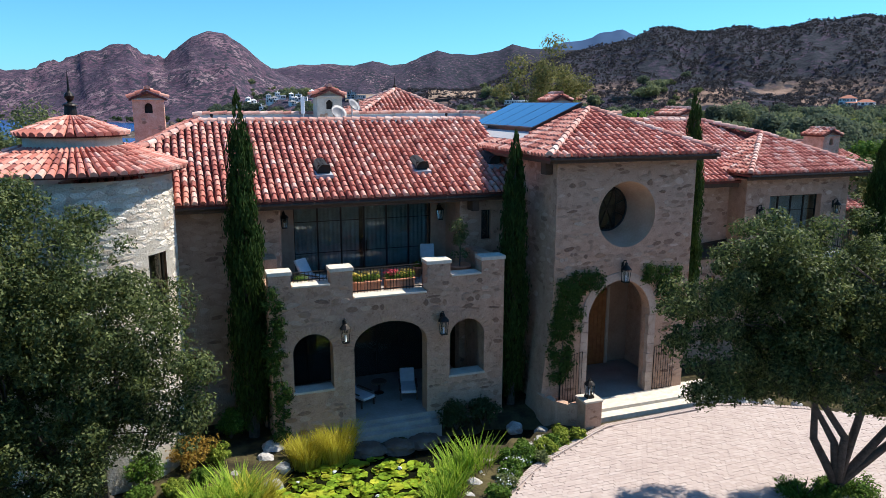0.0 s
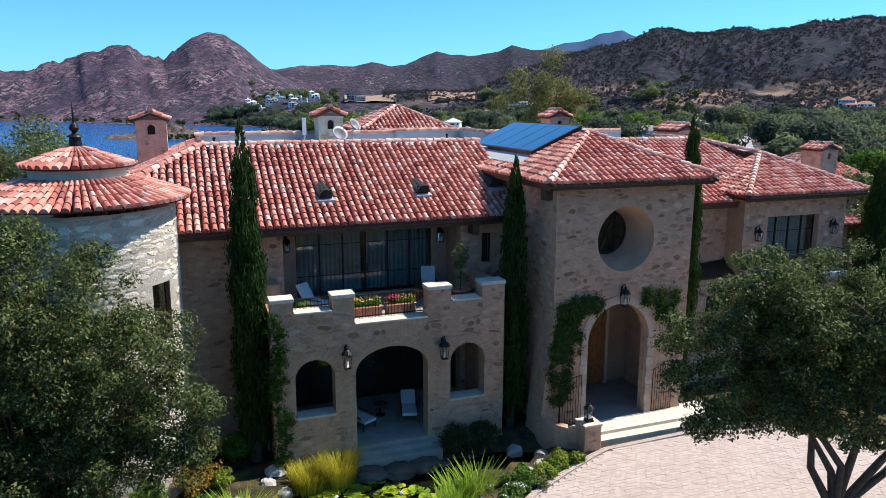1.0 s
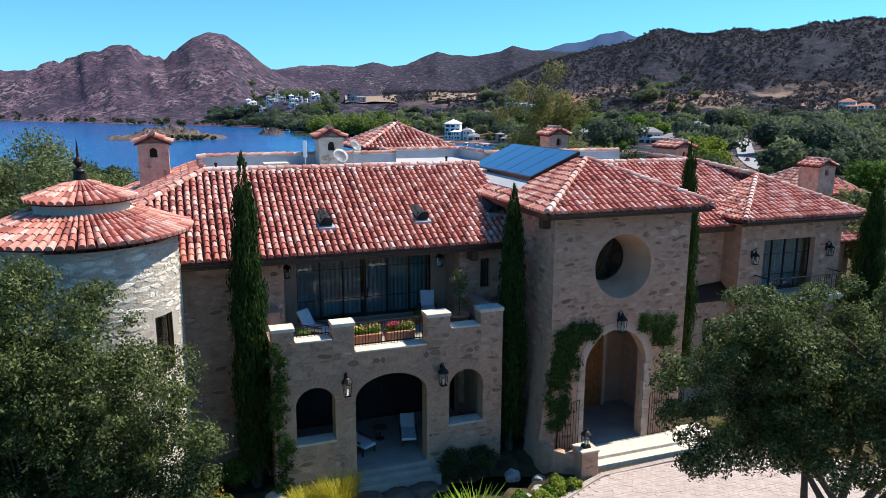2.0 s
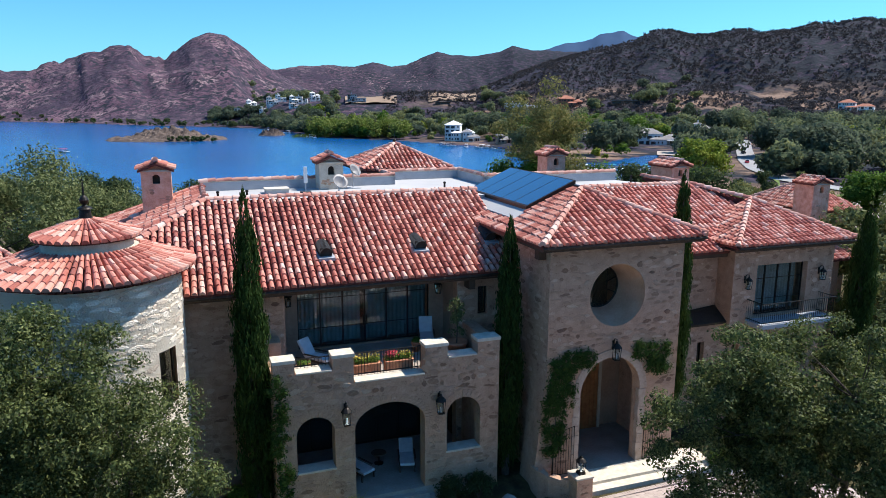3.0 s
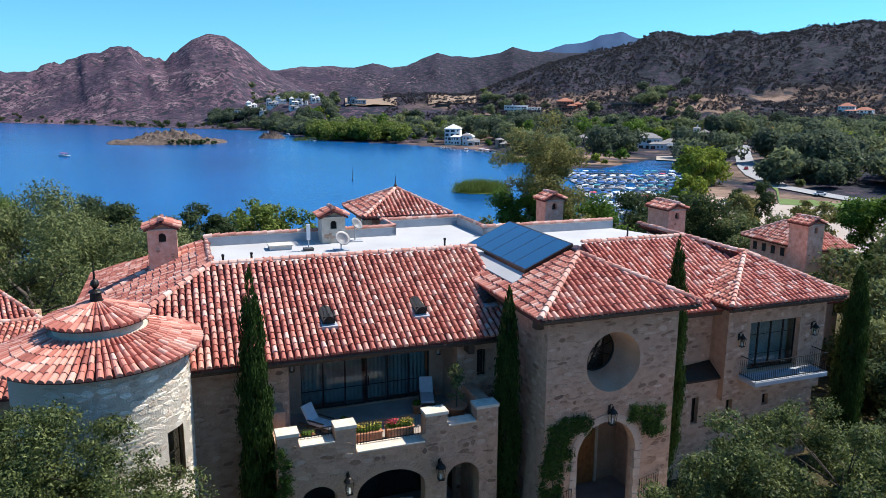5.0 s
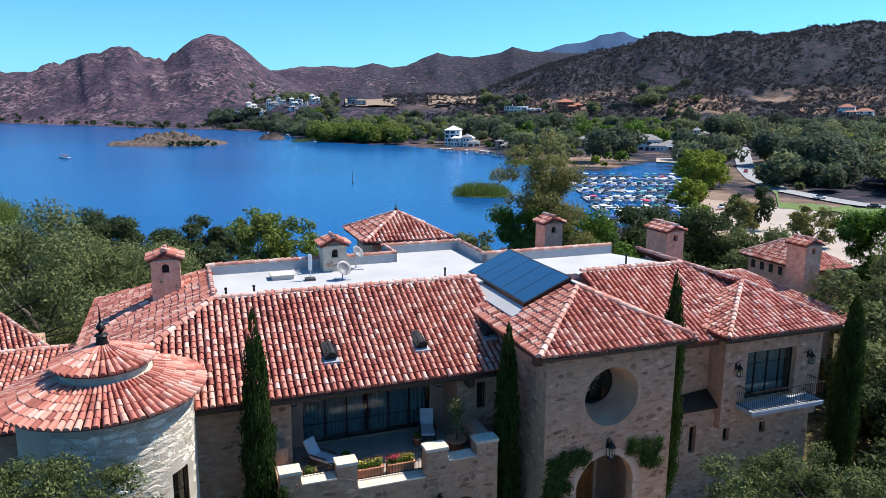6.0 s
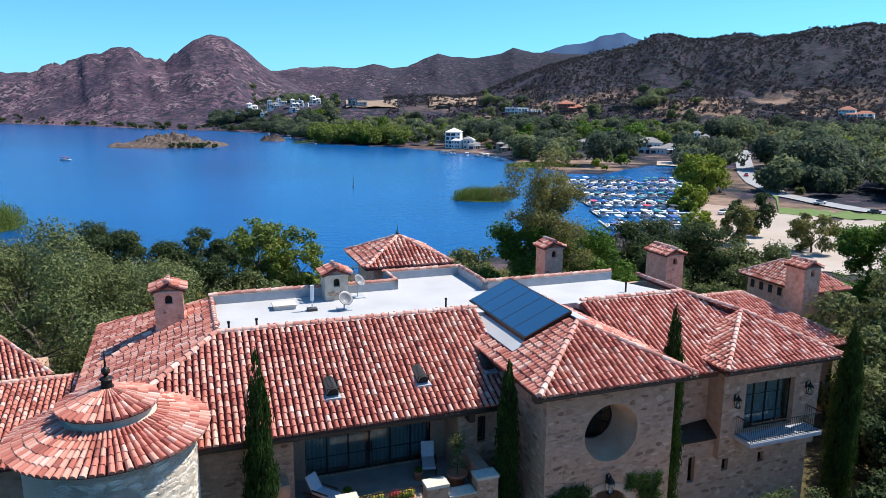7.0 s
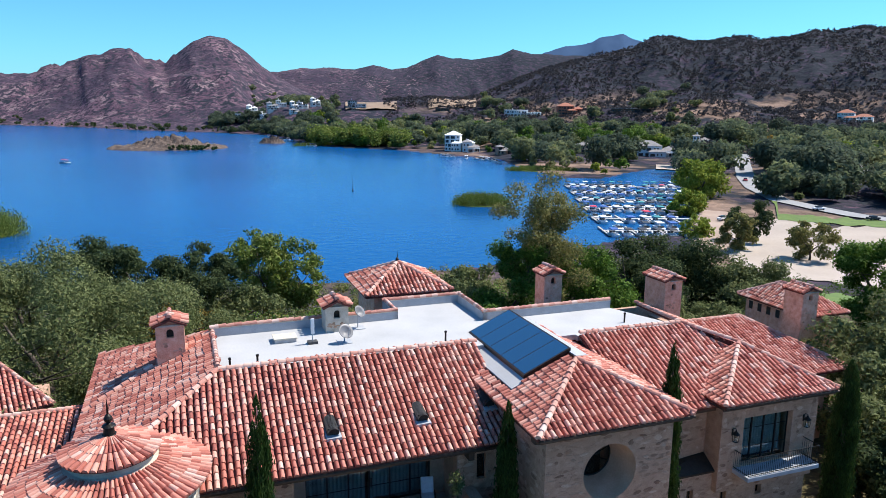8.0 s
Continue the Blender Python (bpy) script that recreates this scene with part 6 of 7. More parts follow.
# ---- near oaks ----
oak = tree("oak_tree", "broad live oak with dense small grey-green leaves beside the turret", (-9.6, 18.2, -0.7), (-11.3, 17.5, 4.8), (3.9, 3.0, 4.3), 720, 0.38, 170000, 0.05, M_OAK, 0.28, 101, "oaks", trunk_h=1.6, tipcount=60, lobes=60, lobe_r=1.25, wild=0.6,
    extra=[(-9.9, 16.6, 1.7, 1.1), (-11.2, 16.2, 1.3, 1.2), (-8.6, 17.4, 3.2, 1.0), (-11.0, 15.9, 3.6, 1.3), (-9.6, 16.2, 3.0, 1.2), (-12.3, 15.6, 5.0, 1.3), (-12.2, 15.2, 2.6, 1.2), (-9.6, 17.2, 7.6, 1.2), (-11.2, 17.2, 8.0, 1.3), (-12.6, 17.2, 7.8, 1.3), (-10.4, 16.6, 6.4, 1.3), (-9.0, 16.8, 3.6, 1.1), (-8.4, 16.8, 4.8, 1.0), (-6.9, 17.4, 4.6, 0.75), (-7.0, 17.3, 3.8, 0.7), (-7.5, 17.2, 5.6, 0.9), (-8.2, 17.3, 6.7, 0.9), (-7.2, 17.0, 3.2, 0.8)], keep=lambda x, y, z: z > 3.7 + 0.75 * (x + 5.4))
leaf_cloud("inner_crown", clump_points((-10.9 + 9.6, 17.6 - 18.2, 5.2 + 0.7), (2.6, 1.6, 2.6), 60, 11, 0.1), np.full(60, 0.6), 12000, 0.075, M_OAK, oak, 11)
oak = tree("oak_tree", "spreading multi-stemmed live oak beside the motor court", (12.1, 20.4, -0.7), (11.9, 18.7, 5.9), (5.3, 3.6, 2.5), 600, 0.36, 165000, 0.05, M_OAK, 0.24, 102, "oaks", trunk_h=0.8, tipcount=70, lobes=48, lobe_r=1.15, wild=0.6,
    extra=[(8.2, 17.8, 4.7, 0.9), (9.6, 18.0, 4.5, 1.0), (11.0, 17.5, 4.4, 1.0), (12.8, 17.5, 4.2, 1.1), (14.2, 18.0, 3.9, 1.1), (15.4, 17.8, 3.0, 1.0), (15.0, 17.0, 4.0, 1.0), (16.2, 18.6, 3.6, 1.2), (16.0, 17.2, 2.4, 1.0), (6.3, 17.8, 6.2, 1.0), (6.6, 17.8, 5.0, 0.9), (7.0, 17.6, 4.0, 0.7), (7.4, 18.0, 7.3, 0.9), (8.4, 18.2, 8.0, 0.9), (9.0, 17.6, 6.4, 1.1)], keep=lambda x, y, z: z > 3.15 - 1.3 * min(1, max(0, x - 12.0) / 2.5) + 0.5 * math.sin(x * 2.1) + 0.4 * math.sin(y * 3))
leaf_cloud("inner_crown", clump_points((12.5 - 12.1, 18.7 - 20.4, 6.0 + 0.7), (4.4, 2.2, 1.4), 60, 12, 0.1), np.full(60, 0.7), 14000, 0.08, M_OAK, oak, 12)

# ---- garden round the pond ----
def shrub(label, at, r, mat, seed, squash=0.75, leaves=2500, size=0.05):
    t = thing("shrub", label, "shrub", Matrix.Translation(at), "garden shrubs")
    bm = bmesh.new()
    for k in range(6):
        a = k * 1.05 + seed
        tube(bm, [(0, 0, -0.1), (math.cos(a) * r * 0.5, math.sin(a) * r * 0.5, r * 0.8)], [0.03, 0.01], 5)
    part("woody_stem", bm, M_BARK, t)
    leaf_cloud("foliage", clump_points((0, 0, r * squash), (r * 0.75, r * 0.75, r * squash * 0.8), 30, seed, 0.4), np.full(30, r * 0.34), leaves, size, mat, t, seed)


for label, (u, v), z, r, mat, seed in (
    ("golden brown rounded shrub by the pond", (-0.75, 24.0), -0.6, 0.9, M_REDLEAF, 1), ("bright green glossy shrub by the pond", (-2.2, 23.2), -0.6, 0.85, M_SHRUB, 2),
    ("yellow-green low shrub by the pond", (0.1, 24.0), -0.6, 0.5, M_LIME, 3), ("glossy dark green shrub by the wall", (0.6, 25.6), -0.4, 0.7, M_SHRUB, 4),
    ("dark clipped shrub under the loggia", (8.8, 24.1), -0.7, 0.85, M_DARKLEAF, 5), ("dark clipped shrub under the loggia", (9.9, 24.1), -0.7, 0.8, M_DARKLEAF, 6), 
    ("small green shrub at the court's edge", (12.5, 21.35), -0.6, 0.35, M_LIME, 9), ("small green shrub at the court's edge", (11.7, 21.25), -0.65, 0.42, M_LIME, 10), ("white-flowering low shrub on the bank", (9.9, 20.55), -0.7, 0.5, M_SHRUB, 11), ("white-flowering low shrub on the bank", (9.1, 19.85), -0.7, 0.5, M_SHRUB, 12), ("low green shrub on the bank", (10.9, 20.9), -0.7, 0.5, M_LIME, 13),
    ("low yellow-green shrub by the pond path", (-1.3, 22.3), -0.65, 0.45, M_LIME, 21), ("glossy green shrub by the pond path", (-2.3, 22.1), -0.65, 0.5, M_SHRUB, 22), ("glossy green shrub by the pond path", (-0.5, 22.9), -0.65, 0.4, M_SHRUB, 23),
    ("silvery low shrub on the bank", (8.6, 19.2), -0.75, 0.45, M_OLIVE, 31), ("low green shrub on the bank", (9.5, 20.9), -0.8, 0.5, M_SHRUB, 32), ("silvery low shrub on the bank", (10.4, 20.4), -0.7, 0.4, M_OLIVE, 33), ("low green shrub on the bank", (11.3, 21.3), -0.75, 0.45, M_SHRUB, 34), ("low green shrub on the bank", (8.1, 18.7), -0.75, 0.45, M_SHRUB, 35), ("low yellow-green shrub on the bank", (12.1, 21.9), -0.75, 0.4, M_LIME, 36), ("low green shrub on the bank", (10.3, 21.4), -0.85, 0.45, M_SHRUB, 37),
    ("dark shrub under the oak", (-3.9, 22.6), -0.6, 1.0, M_DARKLEAF, 14), ("dark shrub under the oak", (-4.6, 20.6), -0.6, 1.1, M_DARKLEAF, 15), ("shrub behind the court", (20.4, 22.4), -0.6, 0.7, M_SHRUB, 16), ("shrub behind the court", (22.0, 22.8), -0.6, 0.9, M_DARKLEAF, 17), ("shrub behind the court", (23.8, 22.4), -0.6, 1.0, M_SHRUB, 18), ("low shrub under the east wing", (25.5, 23.5), -0.6, 1.3, M_DARKLEAF, 19),
):
    shrub(label, H(u, v, z), r, mat, seed)
for u, v, r, seed in ((17.0, 15.55, 0.8, 7), (17.9, 15.35, 0.75, 8), (18.8, 15.2, 0.8, 20)):
    shrub("low spreading green shrub at the oak's foot", H(u, v, -0.62), r, M_SHRUB, seed, 0.36)
for u, v in ((9.6, 20.2), (10.2, 20.7), (8.9, 19.6), (9.3, 20.2), (8.5, 19.0), (9.8, 20.6), (10.8, 20.9)):
    t = thing("flowers", "small white flowers on the pond bank", "flowers", Matrix.Translation(H(u, v, -0.45)), "bank flowers")
    tagged(leaf_cloud("bloom_mass", [(0, 0, 0.1), (0.2, 0.15, 0.1), (-0.2, 0.1, 0.12)], [0.25, 0.22, 0.25], 90, 0.035, M_WHITE, t, int(u * 7)), kind="stuff")
    leaf_cloud("foliage", [(0, 0, 0), (0.2, 0.15, 0)], [0.28, 0.25], 300, 0.045, M_SHRUB, t, int(u * 9))
def tuft(label, at, spread, n, h, w, mat, seed, lean=0.5):
    t = thing("grass_clump", label, "grass", Matrix.Translation(at), "pond grasses")
    blades("tuft", (0, 0, 0), spread, n, h, w, mat, t, seed, lean)


for label, (u, v), z, spread, n, h, w, mat, seed, lean in (
    ("golden sedge clump at the pond's edge", (3.0, 23.75), -1.1, 0.55, 900, 1.05, 0.012, M_GOLDGRASS, 1, 0.5), ("golden sedge clump at the pond's edge", (4.1, 23.85), -1.1, 0.6, 1000, 1.25, 0.012, M_GOLDGRASS, 2, 0.5),
    ("green iris clump on the bank", (7.6, 20.7), -1.0, 0.55, 220, 1.15, 0.022, M_GRASSBLADE, 3, 0.55), ("green iris clump on the bank", (8.4, 21.1), -1.0, 0.5, 200, 1.2, 0.022, M_GRASSBLADE, 4, 0.55), ("green iris clump on the bank", (7.0, 20.0), -1.0, 0.55, 220, 1.0, 0.022, M_GRASSBLADE, 5, 0.55), ("green iris clump on the bank", (6.5, 19.4), -1.0, 0.5, 180, 1.0, 0.022, M_GRASSBLADE, 6, 0.6),
    ("yellow-green arching grass by the boulders", (0.5, 21.6), -0.85, 0.55, 420, 0.95, 0.02, M_GRASSBLADE, 7, 0.8), ("yellow-green arching grass by the boulders", (1.1, 21.1), -0.95, 0.55, 420, 0.9, 0.02, M_GOLDGRASS, 8, 0.8), ("yellow-green arching grass by the boulders", (-0.4, 21.1), -0.85, 0.55, 420, 0.85, 0.02, M_GRASSBLADE, 9, 0.8), ("yellow-green arching grass by the boulders", (0.3, 20.5), -0.85, 0.5, 380, 0.8, 0.02, M_GRASSBLADE, 10, 0.8),
):
    tuft(label, H(u, v, z), spread, n, h, w, mat, seed, lean)
ROCKS = [(1.95, 24.5, -0.65, 0.42), (1.6, 23.9, -0.8, 0.42), (2.1, 23.5, -0.95, 0.32), (5.2, 23.8, -0.92, 0.6), (6.3, 23.7, -0.95, 0.62), (7.3, 23.8, -0.92, 0.6), (4.6, 24.0, -1.1, 0.4), (8.1, 23.95, -1.1, 0.36), (5.8, 23.6, -1.3, 0.4), (6.9, 23.55, -1.3, 0.36), (8.9, 21.2, -0.85, 0.35), (9.7, 21.4, -0.85, 0.36), (10.5, 21.7, -0.85, 0.42), (11.3, 21.9, -0.8, 0.38), (7.9, 20.0, -0.85, 0.4), (8.3, 20.4, -0.85, 0.34), (7.5, 19.3, -0.85, 0.36), (11.9, 22.9, -0.95, 0.36), (11.0, 23.6, -0.95, 0.34), (0.6, 23.2, -0.8, 0.3), (7.0, 18.6, -0.8, 0.4), (1.7, 22.5, -0.95, 0.3), (20.6, 22.0, -0.55, 0.22), (21.5, 21.5, -0.55, 0.25), (22.4, 21.0, -0.55, 0.22), (21.0, 21.8, -0.55, 0.2)]
for k, (u, v, z, s) in enumerate(ROCKS):
    if 3 <= k <= 9:
        # boulders in the steps' shadow: darker islet rock paints that shade in
        boulder("boulder", "flat brown boulder under the terrace steps, darkened to look shaded", H(u, v, z), (s * 1.1, s * 0.8, s * 0.6), k, M_ISLET, "terrace boulders")
    else:
        boulder("boulder", "rounded pale grey granite boulder at the pond's edge", H(u, v, z), (s, s * 0.8, s * 0.8), k, group="pond boulders")
# lily pads
bm = bmesh.new()
r1 = [bm.verts.new((math.cos(a) * 0.2, math.sin(a) * 0.2, 0.0)) for a in [0.25 + k * (2 * math.pi - 0.5) / 12 for k in range(13)]]
c0 = bm.verts.new((0.0, 0.0, -0.012))
for a, b in zip(r1, r1[1:]):
    bm.faces.new((c0, a, b))
for v in r1[::3]:
    v.co.z += 0.012
pads_mesh = bpy.data.meshes.new("lily_pad")
bmesh.ops.solidify(bm, geom=bm.faces[:], thickness=0.006)
bm.to_mesh(pads_mesh)
bm.free()
pads_mesh.materials.append(M_PAD)
lilies = thing("water_lilies", "yellow-green lily pads floating over the pond", "water lily", HM @ Matrix.Translation((4.4, 21.4, -1.03)))
rnd, put = random.Random(5), []
while len(put) < 290:
    a, k = rnd.uniform(0, 2 * math.pi), math.sqrt(rnd.random())
    x, y, s = math.cos(a) * k * 3.2, math.sin(a) * k * 2.3 - 0.25, rnd.uniform(0.7, 1.35)
    put.append((x, y))
    ob = new("lily_pad", pads_mesh)
    ob.parent = lilies
    ob.matrix_basis = Matrix.Translation((x, y, rnd.uniform(0, 0.02) + 0.0002 * len(put))) @ Matrix.Rotation(rnd.uniform(0, 6.28), 4, "Z") @ Matrix.Rotation(rnd.uniform(-0.05, 0.12), 4, "X") @ Matrix.Diagonal((s, s, 1, 1))
for x, y in ((-1.9, 1.1), (1.6, 0.9), (0.4, -0.6), (-0.6, 1.4)):
    leaf_cloud("lily_flower", [(x, y, 0.06)], [0.06], 24, 0.05, M_WHITE, lilies, int(x * 10 + 40), up=1.0)

# ---- trees behind the house ----
def mid_tree(kind, label, x, y, top, rad, mat, seed, leaves=9000, size=0.16, clumps=90, airy=0.5, depth=None, bark=None):
    g = ground_z(x, y)
    rz = depth or min(rad * 1.1, (top - g) * 0.48)
    tree(kind, label, (x, y, g - 0.2), (x, y, top - rz), (rad, rad, rz), clumps, rad * 0.2, leaves, size * 1.45, mat, max(0.15, rad * 0.045), seed, "lakeside trees", hollow=airy, bark=bark, tipcount=24, tri=True, lobes=0 if kind in ("sycamore_tree", "poplar_tree") else clumps // 4, lobe_r=rad * 0.24, wild=0.65)


for args in (
    ("willow_tree", "feathery grey-green willow west of the house", -29, 50, 10.5, 8.5, M_OLIVE, 1, 60000, 0.085), ("willow_tree", "feathery grey-green willow west of the house", -36, 58, 9.5, 8, M_OLIVE, 2, 40000, 0.09), ("willow_tree", "feathery grey-green willow west of the house", -25, 62, 6.5, 6.5, M_OLIVE, 3, 30000, 0.09), ("willow_tree", "feathery grey-green willow west of the house", -27, 39, 6.0, 5.5, M_OLIVE, 31, 30000, 0.085),
    ("oak_tree", "dark lakeside oak with dense crown", -41, 82, 6.5, 6.0, M_DARKLEAF, 4, 18000, 0.13), ("oak_tree", "dark lakeside oak with dense crown", -34.5, 80, 7.5, 5.5, M_DARKLEAF, 5, 18000, 0.13), ("oak_tree", "dark lakeside oak with dense crown", -29, 84, 5.0, 5.0, M_DARKLEAF, 6, 18000, 0.13), ("shrub_tree", "rusty leaved small tree by the shore", -27, 73, 2.0, 4.0, M_REDLEAF, 7, 5000), ("shrub_tree", "grey-green small tree by the shore", -24, 84, 0.0, 4.5, M_OLIVE, 8, 6000),
    ("poplar_tree", "open yellow-green poplar at the lake shore", -27.5, 112, 3.0, 6.0, M_REED, 9, 9000, 0.2), ("poplar_tree", "open yellow-green poplar at the lake shore", -22.8, 113, 0.5, 5.0, M_REED, 10, 6000, 0.2),
    ("sycamore_tree", "tall thinly leaved sycamore behind the tower", 9.8, 66, 18.4, 4.8, M_BIRCH, 11, 22000, 0.085, 90, 0.2, 8.0), ("willow_tree", "bushy green willow behind the tower", 6.6, 64, 9.8, 5.5, M_SHRUB, 12, 26000, 0.11), ("willow_tree", "bushy green willow behind the tower", 12.8, 67, 9.6, 6.0, M_SHRUB, 13, 26000, 0.11), ("willow_tree", "bushy green willow behind the tower", 2.0, 70, 6.0, 5.0, M_OLIVE, 14, 10000, 0.14),
    ("oak_tree", "dark olive oak beyond the east roof", 20, 74, 7.0, 6.5, M_DARKLEAF, 15, 26000, 0.12), ("oak_tree", "dark olive oak beyond the east roof", 27.5, 78, 7.0, 7.0, M_DARKLEAF, 16, 26000, 0.12), ("oak_tree", "dark olive oak beyond the east roof", 34.5, 76, 5.8, 6.0, M_OLIVE, 17, 26000, 0.12), ("oak_tree", "dark olive oak beyond the east roof", 24, 66, 4.0, 5.0, M_OLIVE, 18, 26000, 0.12), ("oak_tree", "dark olive oak beyond the east roof", 33, 66, 4.0, 5.0, M_OLIVE, 19, 26000, 0.12),
    ("oak_tree", "leafy green tree by the beach", 52, 80, 8.5, 6.5, M_SHRUB, 20, 24000, 0.14), ("oak_tree", "leafy green tree by the beach", 57, 74, 9.0, 6.5, M_SHRUB, 32, 20000, 0.14), ("willow_tree", "grey-green willow east of the house", 30.5, 46, 8.0, 5.0, M_OLIVE, 21, 15000, 0.13), ("willow_tree", "grey-green willow east of the house", 36.5, 50, 9.5, 6.5, M_OLIVE, 22, 16000, 0.13), ("oak_tree", "dark tree east of the house", 26.5, 37, 4.5, 4.0, M_DARKLEAF, 23, 12000, 0.12), ("oak_tree", "dark tree east of the house", 24.0, 31, 3.5, 3.5, M_DARKLEAF, 24, 12000, 0.12), ("oak_tree", "olive-green tree east of the house", 30, 40, 6.0, 4.5, M_OLIVE, 25, 14000, 0.12),
    ("oak_tree", "gnarled oak on the sandy shore", 82, 190, -6, 5, M_BIRCH, 26, 5000, 0.3), ("oak_tree", "gnarled oak on the sandy shore", 92, 205, -4, 6, M_DARKLEAF, 27, 5000, 0.3), ("oak_tree", "open brownish tree on the sand", 96, 178, -6, 6, M_BIRCH, 28, 3500, 0.3), ("poplar_tree", "bright lime-green tree by the marina", 112, 300, 0, 12, M_LIME, 29, 6000, 0.5), ("poplar_tree", "bright lime-green tree by the marina", 93, 262, -8, 7, M_LIME, 30, 4000, 0.4), ("poplar_tree", "small yellow-green tree by the marina", 80, 215, -10, 5, M_LIME, 33, 3000, 0.3),
):
    mid_tree(*args)

# brush down the slope behind the house
rng = np.random.default_rng(3)
for name, mat, label, n, az0, az1, r0, r1, size in (("brush", M_OLIVE, "low olive-green brush on the slope to the lake", 260, -30, 30, 60, 165, 0.22), ("dry_brush", M_BIRCH, "dry straw-coloured brush on the slope", 160, -20, 20, 70, 170, 0.22), ("green_brush", M_SHRUB, "green brush on the slope to the lake", 200, -32, 32, 58, 160, 0.2)):
    a, r = np.radians(rng.uniform(az0, az1, n)), rng.uniform(r0, r1, n)
    x, y = r * np.sin(a), r * np.cos(a)
    z = terrain(x, y)
    ok = z > LAKE + 0.3
    ob = leaf_cloud(name, np.stack([x, y, z + 0.7], 1)[ok], (0.9 + 1.2 * rng.random(n))[ok], 22000, size, mat, None, n, tri=True)
    tagged(ob, label, "brush", kind="stuff")

# ---- far shore ----
def scatter(name, label, mat, n, az0, az1, d0, d1, rad, leaves, size, seed, bias=1.0, keep=None, gaps=-0.16):
    """Distant trees: each a handful of leafy clumps on the ground beyond the far shore."""
    rng = np.random.default_rng(seed)
    az = rng.uniform(az0, az1, n)
    r = interp(FAR_SHORE, az) + d0 + (d1 - d0) * rng.random(n) ** bias
    a = np.radians(az)
    x, y = r * np.sin(a), r * np.cos(a)
    z = terrain(x, y)
    ok = (z > LAKE + 0.4) & (fbm(x, y, 0.012, 3, seed) > gaps)
    if keep is not None:
        ok &= keep(az, r)
    x, y, z = x[ok], y[ok], z[ok]
    s = rad * (0.4 + 1.2 * rng.random(len(x)) ** 1.6)
    cs, rs = [], []
    for k in range(5):
        d = rng.normal(size=(len(x), 3)) * 0.42
        cs.append(np.stack([x + d[:, 0] * s, y + d[:, 1] * s, z + s * (0.85 + 0.5 * d[:, 2] + 0.25 * k / 4)], 1))
        rs.append(s * (0.42 + 0.25 * rng.random(len(x))))
    ob = leaf_cloud(name, np.concatenate(cs), np.concatenate(rs), leaves, size, mat, None, seed, shell=0.75, tri=True, wild=0.6)
    tagged(ob, label, "trees", kind="stuff")


HOUSES = [(-12.2, 1100, 3.2), (1.9, 600, 1.6), (2.9, 590, 1.2), (6.9, 1000, 1.8), (10.6, 980, 1.3), (14.6, 960, 1.3), (12.3, 560, 1.3), (17.3, 570, 1.9), (20.3, 600, 0.9), (30.2, 900, 1.5), (31.0, 430, 1.3), (5.6, 560, 0.9), (-6.1, 1030, 1.0)]


def open_ground(az, r):
    """Where trees may stand: off the beach, the road, and the ground before the houses."""
    ok = ~((az > 20) & (az < 34) & (r < 300) & (r > 170)) & ~((az > 22.4) & (az < 25) & (r > 280) & (r < 530)) & ~((az > 25) & (r > 270) & (r < 330))
    ok &= ~((az > -7.6) & (az < 3.6) & (r > 930))
    for a, d, w in HOUSES:
        ok &= ~((np.abs(az - a) < w) & (r > d - 105) & (r < d + 22))
    return ok


scatter("far_woods", "mixed green woods along the far shore", M_HAZE_WOODS, 1150, -14, 36, 20, 560, 6.5, 210000, 1.2, 51, 1.15, open_ground, -0.02)
scatter("far_woods", "olive green trees along the far shore", M_OLIVE, 420, -14, 36, 15, 620, 4.5, 52000, 1.0, 52, 0.8, open_ground, -0.06)
scatter("far_woods", "tall dark oaks along the far shore", M_HAZE_OAK, 420, -13, 36, 30, 620, 7.5, 120000, 1.2, 58, 1.1, open_ground, -0.01)
scatter("far_woods", "bright green poplars along the far shore", M_SHRUB, 190, -10, 34, 8, 330, 6.5, 40000, 1.1, 53, 0.8, open_ground)
scatter("far_woods", "stand of tall light green trees on the far lawn", M_REED, 90, -9.8, -2.6, 14, 60, 7.0, 30000, 1.1, 60)
scatter("far_woods", "dark trees round the far hillside houses", M_HAZE_OAK, 240, -17, -9.6, 22, 170, 6.0, 46000, 1.3, 61, 0.8, lambda az, r: ~((r > 1000) & (r < 1060)))
scatter("far_woods", "yellow-green poplars among the far woods", M_LIME, 80, -9, 33, 8, 320, 5.0, 18000, 1.0, 59, 0.8, open_ground)
scatter("far_woods", "rusty autumn trees along the far shore", M_REDLEAF, 36, -8, 32, 20, 400, 3.5, 5000, 0.9, 54, 1, open_ground)
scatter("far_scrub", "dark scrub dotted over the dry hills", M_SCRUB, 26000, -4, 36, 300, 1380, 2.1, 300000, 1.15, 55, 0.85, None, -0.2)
scatter("shore_brush", "brush along the western shore", M_DARKLEAF, 120, -34, -12, 5, 90, 3.0, 8000, 1.1, 56)
scatter("right_woods", "dark oaks of the woods on the eastern shore", M_HAZE_OAK, 120, 24.8, 36, 115, 420, 7.5, 45000, 1.0, 57, 1, open_ground, -0.1)
scatter("right_woods", "mixed woods on the eastern shore", M_HAZE_WOODS, 150, 24.8, 36, 115, 420, 7.0, 50000, 1.0, 62, 1, open_ground, -0.1)


